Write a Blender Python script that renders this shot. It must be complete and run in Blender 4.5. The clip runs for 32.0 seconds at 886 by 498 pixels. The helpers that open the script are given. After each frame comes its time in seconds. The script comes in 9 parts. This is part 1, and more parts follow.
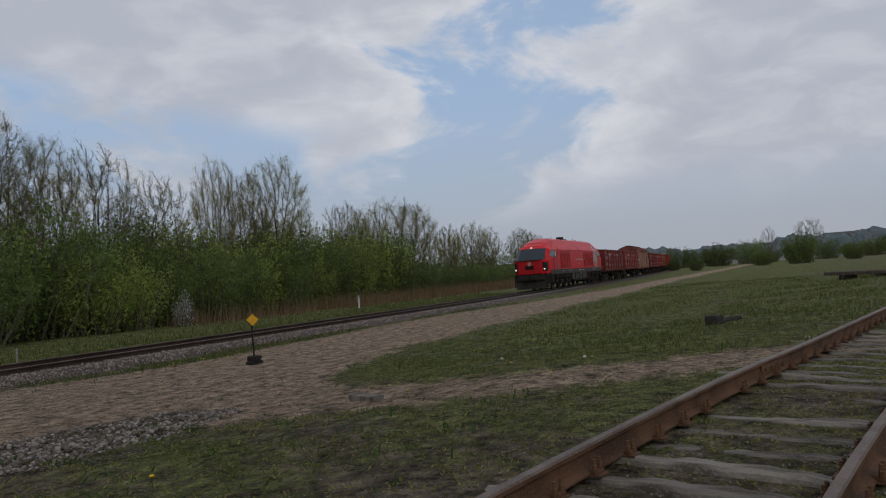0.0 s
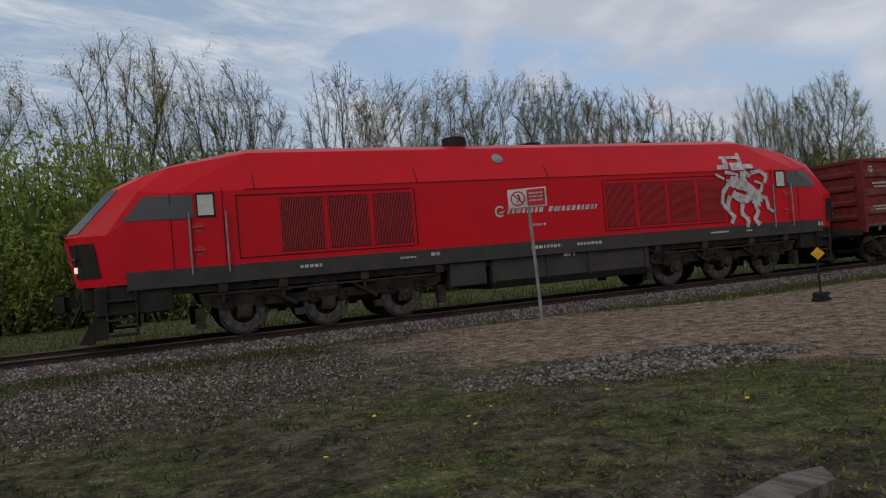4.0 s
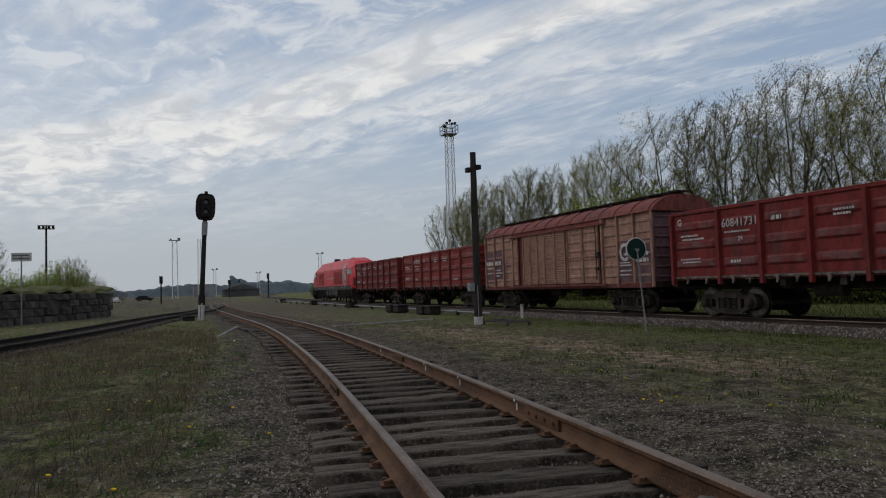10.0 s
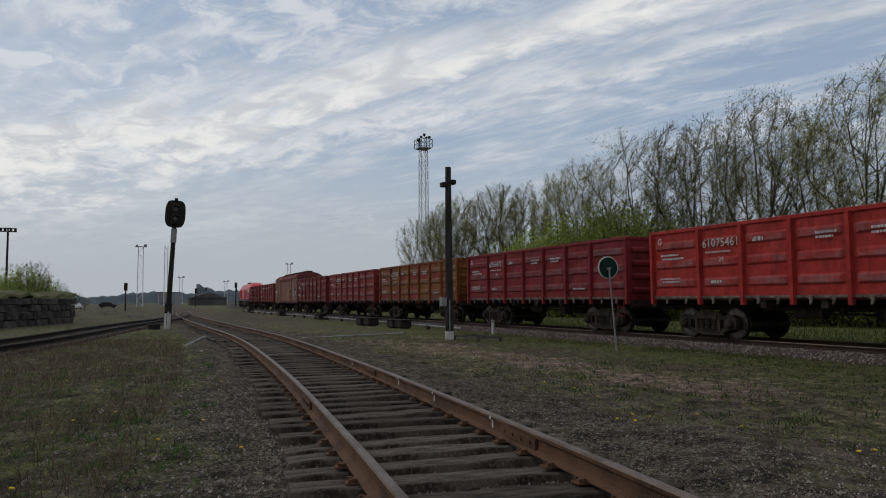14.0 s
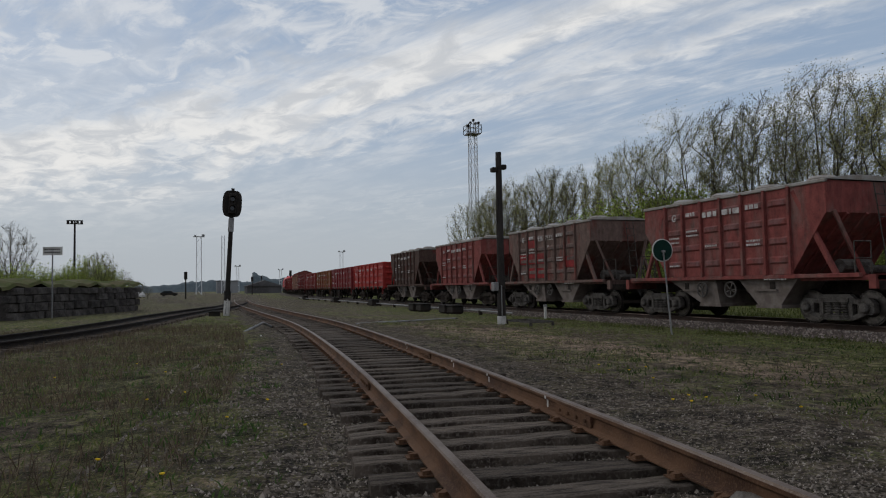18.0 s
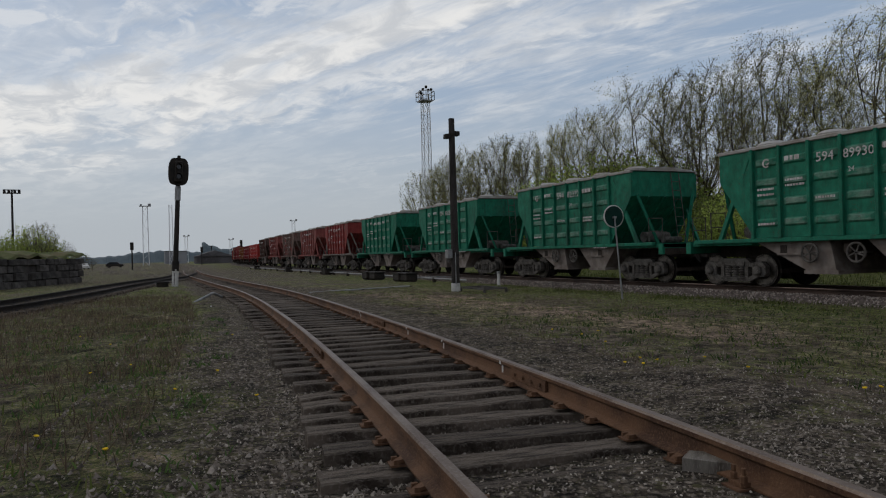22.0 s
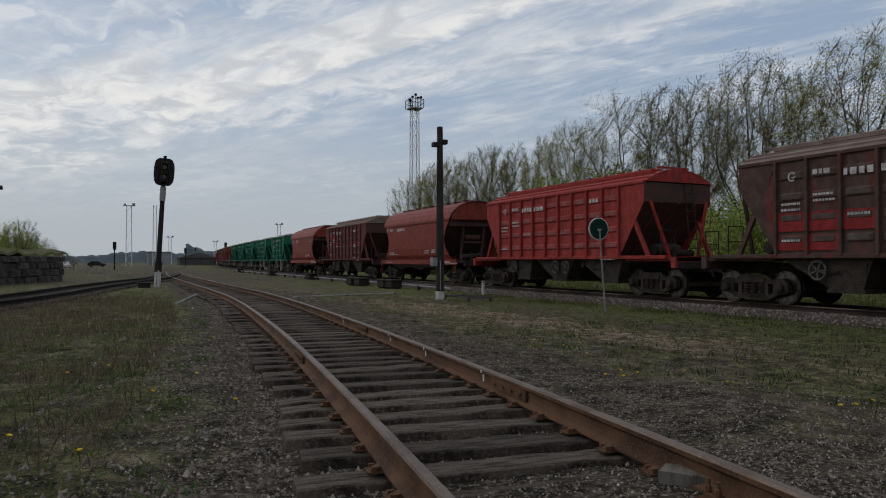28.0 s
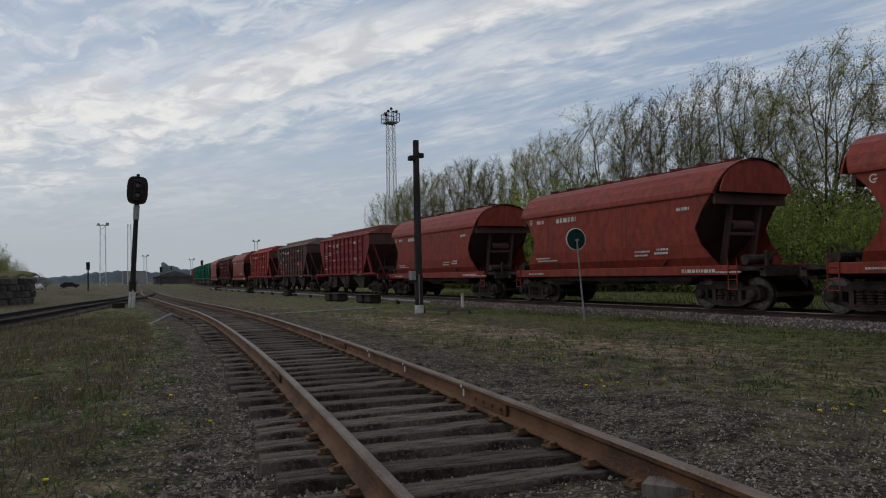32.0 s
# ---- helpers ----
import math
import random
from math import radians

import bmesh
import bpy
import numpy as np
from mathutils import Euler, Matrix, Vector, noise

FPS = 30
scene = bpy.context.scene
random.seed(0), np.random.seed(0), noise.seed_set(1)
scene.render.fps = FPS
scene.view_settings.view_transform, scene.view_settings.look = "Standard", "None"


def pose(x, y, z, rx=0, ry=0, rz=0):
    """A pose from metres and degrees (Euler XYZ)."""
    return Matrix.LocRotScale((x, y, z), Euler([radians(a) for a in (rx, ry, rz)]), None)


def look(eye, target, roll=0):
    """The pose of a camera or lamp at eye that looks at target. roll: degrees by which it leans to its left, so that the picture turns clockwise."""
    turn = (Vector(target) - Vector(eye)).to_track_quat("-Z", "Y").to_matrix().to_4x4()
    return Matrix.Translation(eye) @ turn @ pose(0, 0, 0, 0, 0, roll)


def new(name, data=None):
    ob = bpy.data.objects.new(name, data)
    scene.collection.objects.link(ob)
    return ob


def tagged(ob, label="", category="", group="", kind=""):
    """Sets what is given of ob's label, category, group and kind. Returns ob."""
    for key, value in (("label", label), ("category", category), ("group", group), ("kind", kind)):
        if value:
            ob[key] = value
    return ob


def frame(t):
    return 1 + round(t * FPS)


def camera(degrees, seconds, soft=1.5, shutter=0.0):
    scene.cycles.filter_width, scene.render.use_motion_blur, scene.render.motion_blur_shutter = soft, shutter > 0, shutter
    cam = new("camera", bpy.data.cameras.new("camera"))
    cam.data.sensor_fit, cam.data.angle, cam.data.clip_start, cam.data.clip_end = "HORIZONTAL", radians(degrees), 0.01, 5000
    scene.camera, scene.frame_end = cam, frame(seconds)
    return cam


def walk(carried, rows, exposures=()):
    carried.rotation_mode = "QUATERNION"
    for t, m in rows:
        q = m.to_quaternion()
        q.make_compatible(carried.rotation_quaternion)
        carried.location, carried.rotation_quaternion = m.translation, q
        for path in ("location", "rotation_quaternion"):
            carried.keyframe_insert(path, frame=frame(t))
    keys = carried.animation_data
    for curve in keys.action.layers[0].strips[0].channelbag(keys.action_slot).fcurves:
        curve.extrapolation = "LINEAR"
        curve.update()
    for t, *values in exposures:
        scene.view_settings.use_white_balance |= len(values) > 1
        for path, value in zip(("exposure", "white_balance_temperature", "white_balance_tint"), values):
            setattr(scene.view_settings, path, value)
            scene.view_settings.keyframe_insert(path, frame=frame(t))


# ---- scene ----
# ---- camera ----
cam = camera(64.2, 32.0, 1.1)
PATH = [
    (0, (0.423, 0.143, 1.659), (18.50, 8.66, 2.53), -4.05),
    (0.5, (0.409, 0.153, 1.663), (18.38, 8.88, 2.58), -3.96),
    (1, (0.423, 0.170, 1.664), (18.28, 9.13, 2.64), -3.97),
    (1.5, (0.415, 0.165, 1.669), (18.10, 9.45, 2.74), -4.12),
    (2, (0.346, 0.195, 1.689), (17.81, 9.89, 2.74), -1.38),
    (2.5, (0.329, 0.215, 1.706), (16.88, 11.40, 2.72), -4.00),
    (3, (0.267, 0.241, 1.673), (15.81, 12.79, 2.69), -5.85),
    (3.5, (0.193, 0.339, 1.645), (12.39, 16.19, 1.90), -4.90),
    (5.5, (-0.042, 0.353, 1.515), (-8.01, 18.69, 2.21), -3.43),
    (6, (-0.040, 0.172, 1.561), (-12.32, 15.92, 2.54), -2.79),
    (6.5, (-0.038, 0.216, 1.552), (-14.37, 14.12, 2.73), -3.33),
    (7, (0.141, 0.183, 1.565), (-16.49, 11.22, 2.81), -4.22),
    (7.5, (0.027, 0.171, 1.550), (-17.52, 9.69, 2.78), -3.58),
    (8, (0.076, 0.096, 1.548), (-17.98, 8.61, 2.82), -2.90),
    (8.5, (0.076, 0.085, 1.558), (-18.21, 8.09, 2.88), -2.21),
    (9, (0.094, 0.060, 1.560), (-18.61, 7.03, 2.84), -1.56),
    (9.5, (0.073, 0.052, 1.564), (-18.41, 7.62, 2.71), -2.02),
    (10, (0.009, 0.060, 1.542), (-18.50, 7.56, 2.58), -1.84),
    (10.5, (-0.015, 0.055, 1.544), (-18.44, 7.76, 2.53), -2.57),
    (11, (-0.051, 0.061, 1.527), (-18.02, 8.80, 2.50), -2.02),
    (11.5, (-0.029, 0.049, 1.539), (-18.18, 8.41, 2.45), -2.87),
    (12, (0.006, 0.039, 1.537), (-18.22, 8.23, 2.45), -2.82),
    (12.5, (-0.003, 0.029, 1.545), (-18.22, 8.23, 2.55), -2.42),
    (13, (0.000, 0.000, 1.530), (-18.16, 8.29, 2.65), -2.24),
    (13.5, (-0.046, 0.011, 1.552), (-18.14, 8.44, 2.78), -1.00),
    (14, (-0.041, -0.020, 1.560), (-18.20, 8.24, 2.97), -0.50),
    (14.5, (0.014, -0.039, 1.576), (-18.24, 7.98, 3.13), -1.35),
    (16.5, (0.012, -0.044, 1.546), (-18.70, 6.78, 3.33), -2.37),
    (17, (0.036, -0.026, 1.554), (-18.60, 7.12, 2.89), -3.86),
    (17.5, (0.083, -0.091, 1.551), (-18.54, 7.12, 2.73), -2.77),
    (18, (0.067, -0.107, 1.520), (-18.66, 6.84, 2.56), -1.01),
    (18.5, (-0.016, -0.062, 1.510), (-18.51, 7.52, 2.25), -0.03),
    (19, (-0.068, -0.052, 1.499), (-18.46, 7.78, 1.99), -0.95),
    (19.5, (-0.094, -0.041, 1.500), (-18.27, 8.30, 1.95), -1.64),
    (20, (-0.116, -0.037, 1.487), (-18.34, 8.20, 1.94), -1.80),
    (20.5, (-0.102, -0.037, 1.490), (-18.34, 8.16, 1.75), -1.00),
    (21, (-0.058, -0.045, 1.485), (-18.32, 8.11, 1.68), -1.86),
    (21.5, (-0.039, -0.066, 1.496), (-18.32, 8.05, 1.65), -1.75),
    (22, (-0.046, -0.064, 1.498), (-18.31, 8.09, 1.61), -1.55),
    (22.5, (-0.048, -0.052, 1.488), (-18.25, 8.24, 1.58), -1.43),
    (23, (-0.060, -0.063, 1.495), (-18.20, 8.35, 1.65), -1.29),
    (23.5, (-0.018, -0.050, 1.497), (-18.30, 8.05, 1.73), -1.19),
    (24, (-0.018, -0.065, 1.499), (-18.22, 8.21, 1.77), -0.57),
    (24.5, (-0.045, -0.063, 1.504), (-18.16, 8.41, 1.67), -0.31),
    (25, (-0.031, -0.059, 1.500), (-18.12, 8.48, 1.66), -0.05),
    (25.5, (-0.037, -0.064, 1.499), (-18.11, 8.50, 1.67), 0.09),
    (27.5, (-0.039, -0.060, 1.492), (-18.16, 8.39, 1.76), 0.08),
    (28, (-0.033, -0.054, 1.495), (-18.12, 8.47, 1.83), -0.04),
    (28.5, (-0.061, -0.032, 1.507), (-18.00, 8.80, 1.95), -0.32),
    (29, (-0.080, -0.012, 1.498), (-17.96, 8.93, 2.04), -0.59),
    (29.5, (-0.085, -0.012, 1.499), (-18.02, 8.81, 2.14), -0.60),
    (30, (-0.084, -0.008, 1.505), (-17.96, 8.94, 2.18), -1.13),
    (30.5, (-0.066, -0.022, 1.504), (-18.00, 8.80, 2.15), -1.11),
    (31, (-0.067, -0.029, 1.500), (-17.95, 8.91, 2.01), -1.33),
    (31.5, (-0.064, -0.028, 1.511), (-17.95, 8.90, 2.12), -1.28),
    (32, (-0.088, -0.006, 1.503), (-17.90, 9.06, 2.20), -1.28),
]

EXPOSURE = [(0, 0.0), (3.5, 0.0), (5.5, 0.52), (6.3, 0.42), (7.0, 0.05), (8.0, 0.0), (32, 0.0)]
walk(cam, [(t, look(eye, target, roll)) for t, eye, target, roll in PATH], EXPOSURE)

# ---- world and sun ----
SUN_TO = Vector((-0.62, -0.55, 0.62)).normalized()
world = bpy.data.worlds.new("sky")
scene.world = world
world.use_nodes = True


def build_sky():
    """Hazy blue sky: broken cumulus over the meadow, long bands of high cloud over the yard."""
    nt = world.node_tree
    nt.nodes.clear()

    def val(op, a, b=0.0, c=None, clamp=False):
        n = nt.nodes.new("ShaderNodeMath")
        n.operation, n.use_clamp = op, clamp
        for sock, v in zip(n.inputs, (a, b, c)):
            if isinstance(v, (int, float)):
                sock.default_value = v
            elif v is not None:
                nt.links.new(v, sock)
        return n.outputs[0]

    def ramp(v, lo, hi, to=(0.0, 1.0), soft=True):
        n = nt.nodes.new("ShaderNodeMapRange")
        n.interpolation_type = "SMOOTHSTEP" if soft else "LINEAR"
        n.inputs["From Min"].default_value, n.inputs["From Max"].default_value = lo, hi
        n.inputs["To Min"].default_value, n.inputs["To Max"].default_value = to
        nt.links.new(v, n.inputs[0])
        return n.outputs[0]

    def blend(f, a, b):
        n = nt.nodes.new("ShaderNodeMix")
        n.data_type = "RGBA"
        for sock, v in ((n.inputs[0], f), (n.inputs[6], a), (n.inputs[7], b)):
            if isinstance(v, tuple):
                sock.default_value = (*v, 1)
            elif isinstance(v, float):
                sock.default_value = v
            else:
                nt.links.new(v, sock)
        return n.outputs[2]

    def vector(x, y, z=0.0):
        n = nt.nodes.new("ShaderNodeCombineXYZ")
        for sock, v in zip(n.inputs, (x, y, z)):
            if isinstance(v, float):
                sock.default_value = v
            else:
                nt.links.new(v, sock)
        return n.outputs[0]

    def noise(vec, scale, detail, rough=0.6, twist=0.3):
        n = nt.nodes.new("ShaderNodeTexNoise")
        n.inputs["Scale"].default_value, n.inputs["Detail"].default_value = scale, detail
        n.inputs["Roughness"].default_value, n.inputs["Distortion"].default_value = rough, twist
        nt.links.new(vec, n.inputs["Vector"])
        return n.outputs[0]
    sky = nt.nodes.new("ShaderNodeTexSky")
    sky.sky_type, sky.sun_disc = "NISHITA", False
    sky.sun_elevation = math.asin(SUN_TO.z)
    sky.sun_rotation = math.atan2(SUN_TO.x, SUN_TO.y)
    sky.dust_density, sky.air_density = 1.0, 1.0
    dim = nt.nodes.new("ShaderNodeVectorMath")
    dim.operation = "SCALE"
    dim.inputs["Scale"].default_value = 0.12
    nt.links.new(sky.outputs[0], dim.inputs[0])
    co = nt.nodes.new("ShaderNodeTexCoord")
    sep = nt.nodes.new("ShaderNodeSeparateXYZ")
    nt.links.new(co.outputs["Generated"], sep.inputs[0])
    x, y, z = sep.outputs
    up = val("MAXIMUM", z, 0.0)
    el = val("MULTIPLY", val("ARCSINE", up), 57.2958)
    az = val("SUBTRACT", val("FLOORED_MODULO", val("ADD", val("MULTIPLY", val("ARCTAN2", y, x), 57.2958), 90.0), 360.0), 90.0)
    over_yard = ramp(x, 0.45, 0.10)
    # clear sky with a veil of haze towards the horizon
    blue = blend(over_yard, (0.315, 0.47, 0.71), (0.265, 0.370, 0.535))
    base = blend(0.72, dim.outputs[0], blue)
    veil = blend(over_yard, (0.370, 0.395, 0.445), (0.430, 0.465, 0.500))
    base = blend(ramp(el, 0.0, 17.0, (0.95, 0.25)), base, veil)
    # one flat deck of high cloud: direction divided by its height, drawn out along its bands
    lift = val("ADD", up, 0.10)
    px, py = val("DIVIDE", x, lift), val("DIVIDE", y, lift)
    ca, sa = math.cos(radians(203)), math.sin(radians(203))
    along = val("ADD", val("MULTIPLY", px, ca), val("MULTIPLY", py, sa))
    across = val("SUBTRACT", val("MULTIPLY", py, ca), val("MULTIPLY", px, sa))
    streak = noise(vector(val("MULTIPLY", along, 0.35), across), 1.6, 8, 0.62, 0.5)
    dapple = noise(vector(val("MULTIPLY", along, 0.75), across), 6.5, 6, 0.60, 0.6)
    wisp = noise(vector(val("MULTIPLY", along, 0.30), across), 4.0, 8, 0.66, 0.4)
    shift = val("MULTIPLY", val("SUBTRACT", streak, 0.5), 15.0)
    fray = val("MULTIPLY", val("SUBTRACT", dapple, 0.5), 3.6)

    def band(el0, az0, slope, half, soft, top=1.0):
        mid = val("ADD", val("MULTIPLY", val("SUBTRACT", az0, az), slope), el0)
        off = val("ABSOLUTE", val("ADD", val("ADD", val("SUBTRACT", el, mid), shift), fray))
        return val("MULTIPLY", ramp(off, half + soft, half - soft), top)
    bands = val("MAXIMUM", band(10.0, 189.0, 0.255, 2.4, 2.2), band(15.6, 149.4, 0.19, 0.9, 1.4, 0.8))
    bands = val("MAXIMUM", bands, band(8.5, 149.4, 0.16, 0.3, 1.2, 0.35))
    # dappled field above the great band
    field = ramp(val("SUBTRACT", el, val("ADD", val("MULTIPLY", val("SUBTRACT", 189.0, az), 0.255), 10.0)), 0.5, 4.0)
    flecks = val("MULTIPLY", val("MULTIPLY", field, ramp(dapple, 0.36, 0.64)), 0.62)
    thin = val("MULTIPLY", val("MULTIPLY", ramp(wisp, 0.40, 0.68), 0.62), ramp(el, 6.0, 15.0, (0.3, 1.0)))
    thin = val("MAXIMUM", thin, val("MULTIPLY", val("MULTIPLY", ramp(az, 150.0, 185.0), ramp(streak, 0.30, 0.65)), 0.5))
    high = val("MAXIMUM", val("MAXIMUM", bands, flecks), thin)
    high = val("MULTIPLY", high, ramp(el, 2.0, 8.0))
    # broken cumulus over the meadow, with one open lane of blue
    lane = val("ABSOLUTE", val("SUBTRACT", val("ADD", az, val("MULTIPLY", el, 0.62)), 30.5))
    puff = noise(vector(val("MULTIPLY", az, 0.075), val("MULTIPLY", el, 0.13)), 1.0, 9, 0.58, 0.5)
    edge = val("ADD", val("MULTIPLY", lane, 0.075), val("MULTIPLY", val("SUBTRACT", puff, 0.5), 3.4))
    heap = ramp(edge, 0.18, 0.62)
    left_gap = val("MULTIPLY", ramp(val("SUBTRACT", el, val("MULTIPLY", val("SUBTRACT", az, 30.0), 0.20)), 12.5, 9.5), ramp(az, 24.0, 30.0))
    heap = val("MULTIPLY", heap, val("SUBTRACT", 1.0, val("MULTIPLY", left_gap, ramp(puff, 0.62, 0.45))))
    heap = val("MULTIPLY", heap, ramp(el, 3.0, 9.0))
    rim = ramp(edge, 1.5, 0.3)
    lit = noise(vector(val("MULTIPLY", az, 0.075), val("MULTIPLY", el, 0.17)), 1.7, 7, 0.55, 0.4)
    heap_col = blend(val("ADD", val("MULTIPLY", rim, 0.5), val("MULTIPLY", ramp(lit, 0.4, 0.7), 0.5)), (0.44, 0.465, 0.53), (0.68, 0.685, 0.72))
    high_col = blend(ramp(dapple, 0.35, 0.62), (0.59, 0.605, 0.625), (0.83, 0.82, 0.80))
    cover = val("ADD", val("MULTIPLY", high, over_yard), val("MULTIPLY", heap, val("SUBTRACT", 1.0, over_yard)), clamp=True)
    col = blend(val("MULTIPLY", cover, 0.92), base, blend(over_yard, heap_col, high_col))
    bg = nt.nodes.new("ShaderNodeBackground")
    out = nt.nodes.new("ShaderNodeOutputWorld")
    nt.links.new(col, bg.inputs["Color"])
    bg.inputs["Strength"].default_value = 1.0
    nt.links.new(bg.outputs[0], out.inputs[0])


build_sky()
sun = new("sun", bpy.data.lights.new("sun", "SUN"))
sun.data.energy, sun.data.angle, sun.data.color = 0.5, radians(14), (1.0, 0.94, 0.86)
sun.matrix_world = look(SUN_TO * 100, (0, 0, 0))


# ---- materials ----
def material(name, base, second=None, third=None, scale=3.0, fine=40.0, rough=0.8, metal=0.0, bump=0.2, bump_scale=60.0, split=(0.42, 0.62), stretch=(1, 1, 1), vary=0.0, spec=0.13, coord="Object"):
    """Two-scale procedural surface: base and second mix in broad stains, third in fine specks."""
    m = bpy.data.materials.new(name)
    m.use_nodes = True
    nt = m.node_tree
    b = nt.nodes["Principled BSDF"]
    b.inputs["Roughness"].default_value, b.inputs["Metallic"].default_value = rough, metal
    b.inputs["Specular IOR Level"].default_value = spec
    co = nt.nodes.new("ShaderNodeTexCoord")
    mp = nt.nodes.new("ShaderNodeMapping")
    mp.inputs["Scale"].default_value = stretch
    nt.links.new(co.outputs[coord], mp.inputs[0])

    def noise_tex(s, d, lo, hi):
        n = nt.nodes.new("ShaderNodeTexNoise")
        n.inputs["Scale"].default_value, n.inputs["Detail"].default_value = s, d
        nt.links.new(mp.outputs[0], n.inputs["Vector"])
        r = nt.nodes.new("ShaderNodeMapRange")
        r.inputs["From Min"].default_value, r.inputs["From Max"].default_value = lo, hi
        nt.links.new(n.outputs[0], r.inputs[0])
        return n, r
    second = second or tuple(c * 0.72 for c in base)
    third = third or tuple(c * 1.25 for c in base)
    _, r1 = noise_tex(scale, 6, *split)
    _, r2 = noise_tex(fine, 4, 0.5, 0.75)
    a = nt.nodes.new("ShaderNodeMix"); a.data_type = "RGBA"
    a.inputs[6].default_value, a.inputs[7].default_value = (*base, 1), (*second, 1)
    nt.links.new(r1.outputs[0], a.inputs[0])
    c = nt.nodes.new("ShaderNodeMix"); c.data_type = "RGBA"
    nt.links.new(a.outputs[2], c.inputs[6])
    c.inputs[7].default_value = (*third, 1)
    k = nt.nodes.new("ShaderNodeMath"); k.operation = "MULTIPLY"; k.inputs[1].default_value = 0.6
    nt.links.new(r2.outputs[0], k.inputs[0])
    nt.links.new(k.outputs[0], c.inputs[0])
    last = c.outputs[2]
    if vary:
        oi = nt.nodes.new("ShaderNodeObjectInfo")
        vr = nt.nodes.new("ShaderNodeMapRange")
        vr.inputs["To Min"].default_value, vr.inputs["To Max"].default_value = 1 - vary, 1 + vary
        nt.links.new(oi.outputs["Random"], vr.inputs[0])
        hs = nt.nodes.new("ShaderNodeHueSaturation")
        nt.links.new(vr.outputs[0], hs.inputs["Value"])
        nt.links.new(last, hs.inputs["Color"])
        last = hs.outputs[0]
    nt.links.new(last, b.inputs["Base Color"])
    if bump:
        n, _ = noise_tex(bump_scale, 5, 0, 1)
        bp = nt.nodes.new("ShaderNodeBump")
        bp.inputs["Strength"].default_value, bp.inputs["Distance"].default_value = bump, 0.02
        nt.links.new(n.outputs[0], bp.inputs["Height"])
        nt.links.new(bp.outputs[0], b.inputs["Normal"])
    return m


def leaf_material(name, a, b_, c):
    """Leaves: colour by clump, a little light passing through."""
    m = bpy.data.materials.new(name)
    m.use_nodes = True
    nt = m.node_tree
    p = nt.nodes["Principled BSDF"]
    p.inputs["Roughness"].default_value = 0.7
    p.inputs["Specular IOR Level"].default_value = 0.08
    g = nt.nodes.new("ShaderNodeNewGeometry")
    oi = nt.nodes.new("ShaderNodeObjectInfo")
    ramp = nt.nodes.new("ShaderNodeValToRGB")
    ramp.color_ramp.elements[0].color, ramp.color_ramp.elements[1].color = (*a, 1), (*c, 1)
    e = ramp.color_ramp.elements.new(0.5); e.color = (*b_, 1)
    nt.links.new(g.outputs["Random Per Island"], ramp.inputs[0])
    hs = nt.nodes.new("ShaderNodeHueSaturation")
    vr = nt.nodes.new("ShaderNodeMapRange")
    vr.inputs["To Min"].default_value, vr.inputs["To Max"].default_value = 0.7, 1.25
    nt.links.new(oi.outputs["Random"], vr.inputs[0])
    nt.links.new(vr.outputs[0], hs.inputs["Value"])
    nt.links.new(ramp.outputs[0], hs.inputs["Color"])
    nt.links.new(hs.outputs[0], p.inputs["Base Color"])
    tr = nt.nodes.new("ShaderNodeBsdfTranslucent")
    nt.links.new(hs.outputs[0], tr.inputs[0])
    mx = nt.nodes.new("ShaderNodeMixShader"); mx.inputs[0].default_value = 0.5
    nt.links.new(p.outputs[0], mx.inputs[1]); nt.links.new(tr.outputs[0], mx.inputs[2])
    nt.links.new(mx.outputs[0], nt.nodes["Material Output"].inputs[0])
    return m


RAIL_TOP = 0.26
M = {}
M["rust"] = material("rusty_rail", (0.125, 0.066, 0.037), (0.062, 0.033, 0.021), (0.19, 0.112, 0.066), 2.5, 60, 0.75, 0.2, 0.3)
M["rail_head"] = material("worn_rail_head", (0.155, 0.115, 0.090), (0.095, 0.062, 0.045), (0.25, 0.21, 0.18), 3, 50, 0.5, 0.4, 0.1)
M["rail_main"] = material("running_rail", (0.052, 0.034, 0.026), (0.034, 0.023, 0.018), None, 2, 40, 0.6, 0.3, 0.2)
M["rail_dark"] = material("blackened_rail", (0.022, 0.017, 0.014), (0.014, 0.012, 0.011), (0.04, 0.03, 0.024), 2, 40, 0.7, 0.1, 0.2)
M["rail_top"] = material("polished_running_surface", (0.13, 0.10, 0.085), (0.09, 0.065, 0.055), None, 2, 40, 0.5, 0.5, 0.1)
M["sleeper"] = material("weathered_timber", (0.105, 0.083, 0.065), (0.026, 0.019, 0.014), (0.22, 0.19, 0.16), 3.4, 34, 0.9, 0, 0.6, 45, stretch=(6, 1, 1), vary=0.3)
M["sleeper_pale"] = material("pale_split_timber", (0.21, 0.185, 0.155), (0.085, 0.07, 0.056), (0.32, 0.29, 0.25), 1.6, 30, 0.9, 0, 0.6, 45, stretch=(6, 1, 1), vary=0.25)
M["concrete"] = material("concrete", (0.30, 0.28, 0.25), (0.22, 0.20, 0.18), (0.40, 0.38, 0.35), 4, 60, 0.9, 0, 0.3, vary=0.15)
M["stone"] = material("ballast_stone", (0.21, 0.185, 0.165), (0.145, 0.125, 0.11), (0.31, 0.285, 0.26), 6, 50, 0.9, 0, 0.3)
M["red_loco"] = material("red_gloss_paint", (0.56, 0.008, 0.016), (0.50, 0.009, 0.015), (0.60, 0.02, 0.024), 0.8, 20, 0.36, 0, 0.03, 20, spec=0.12)
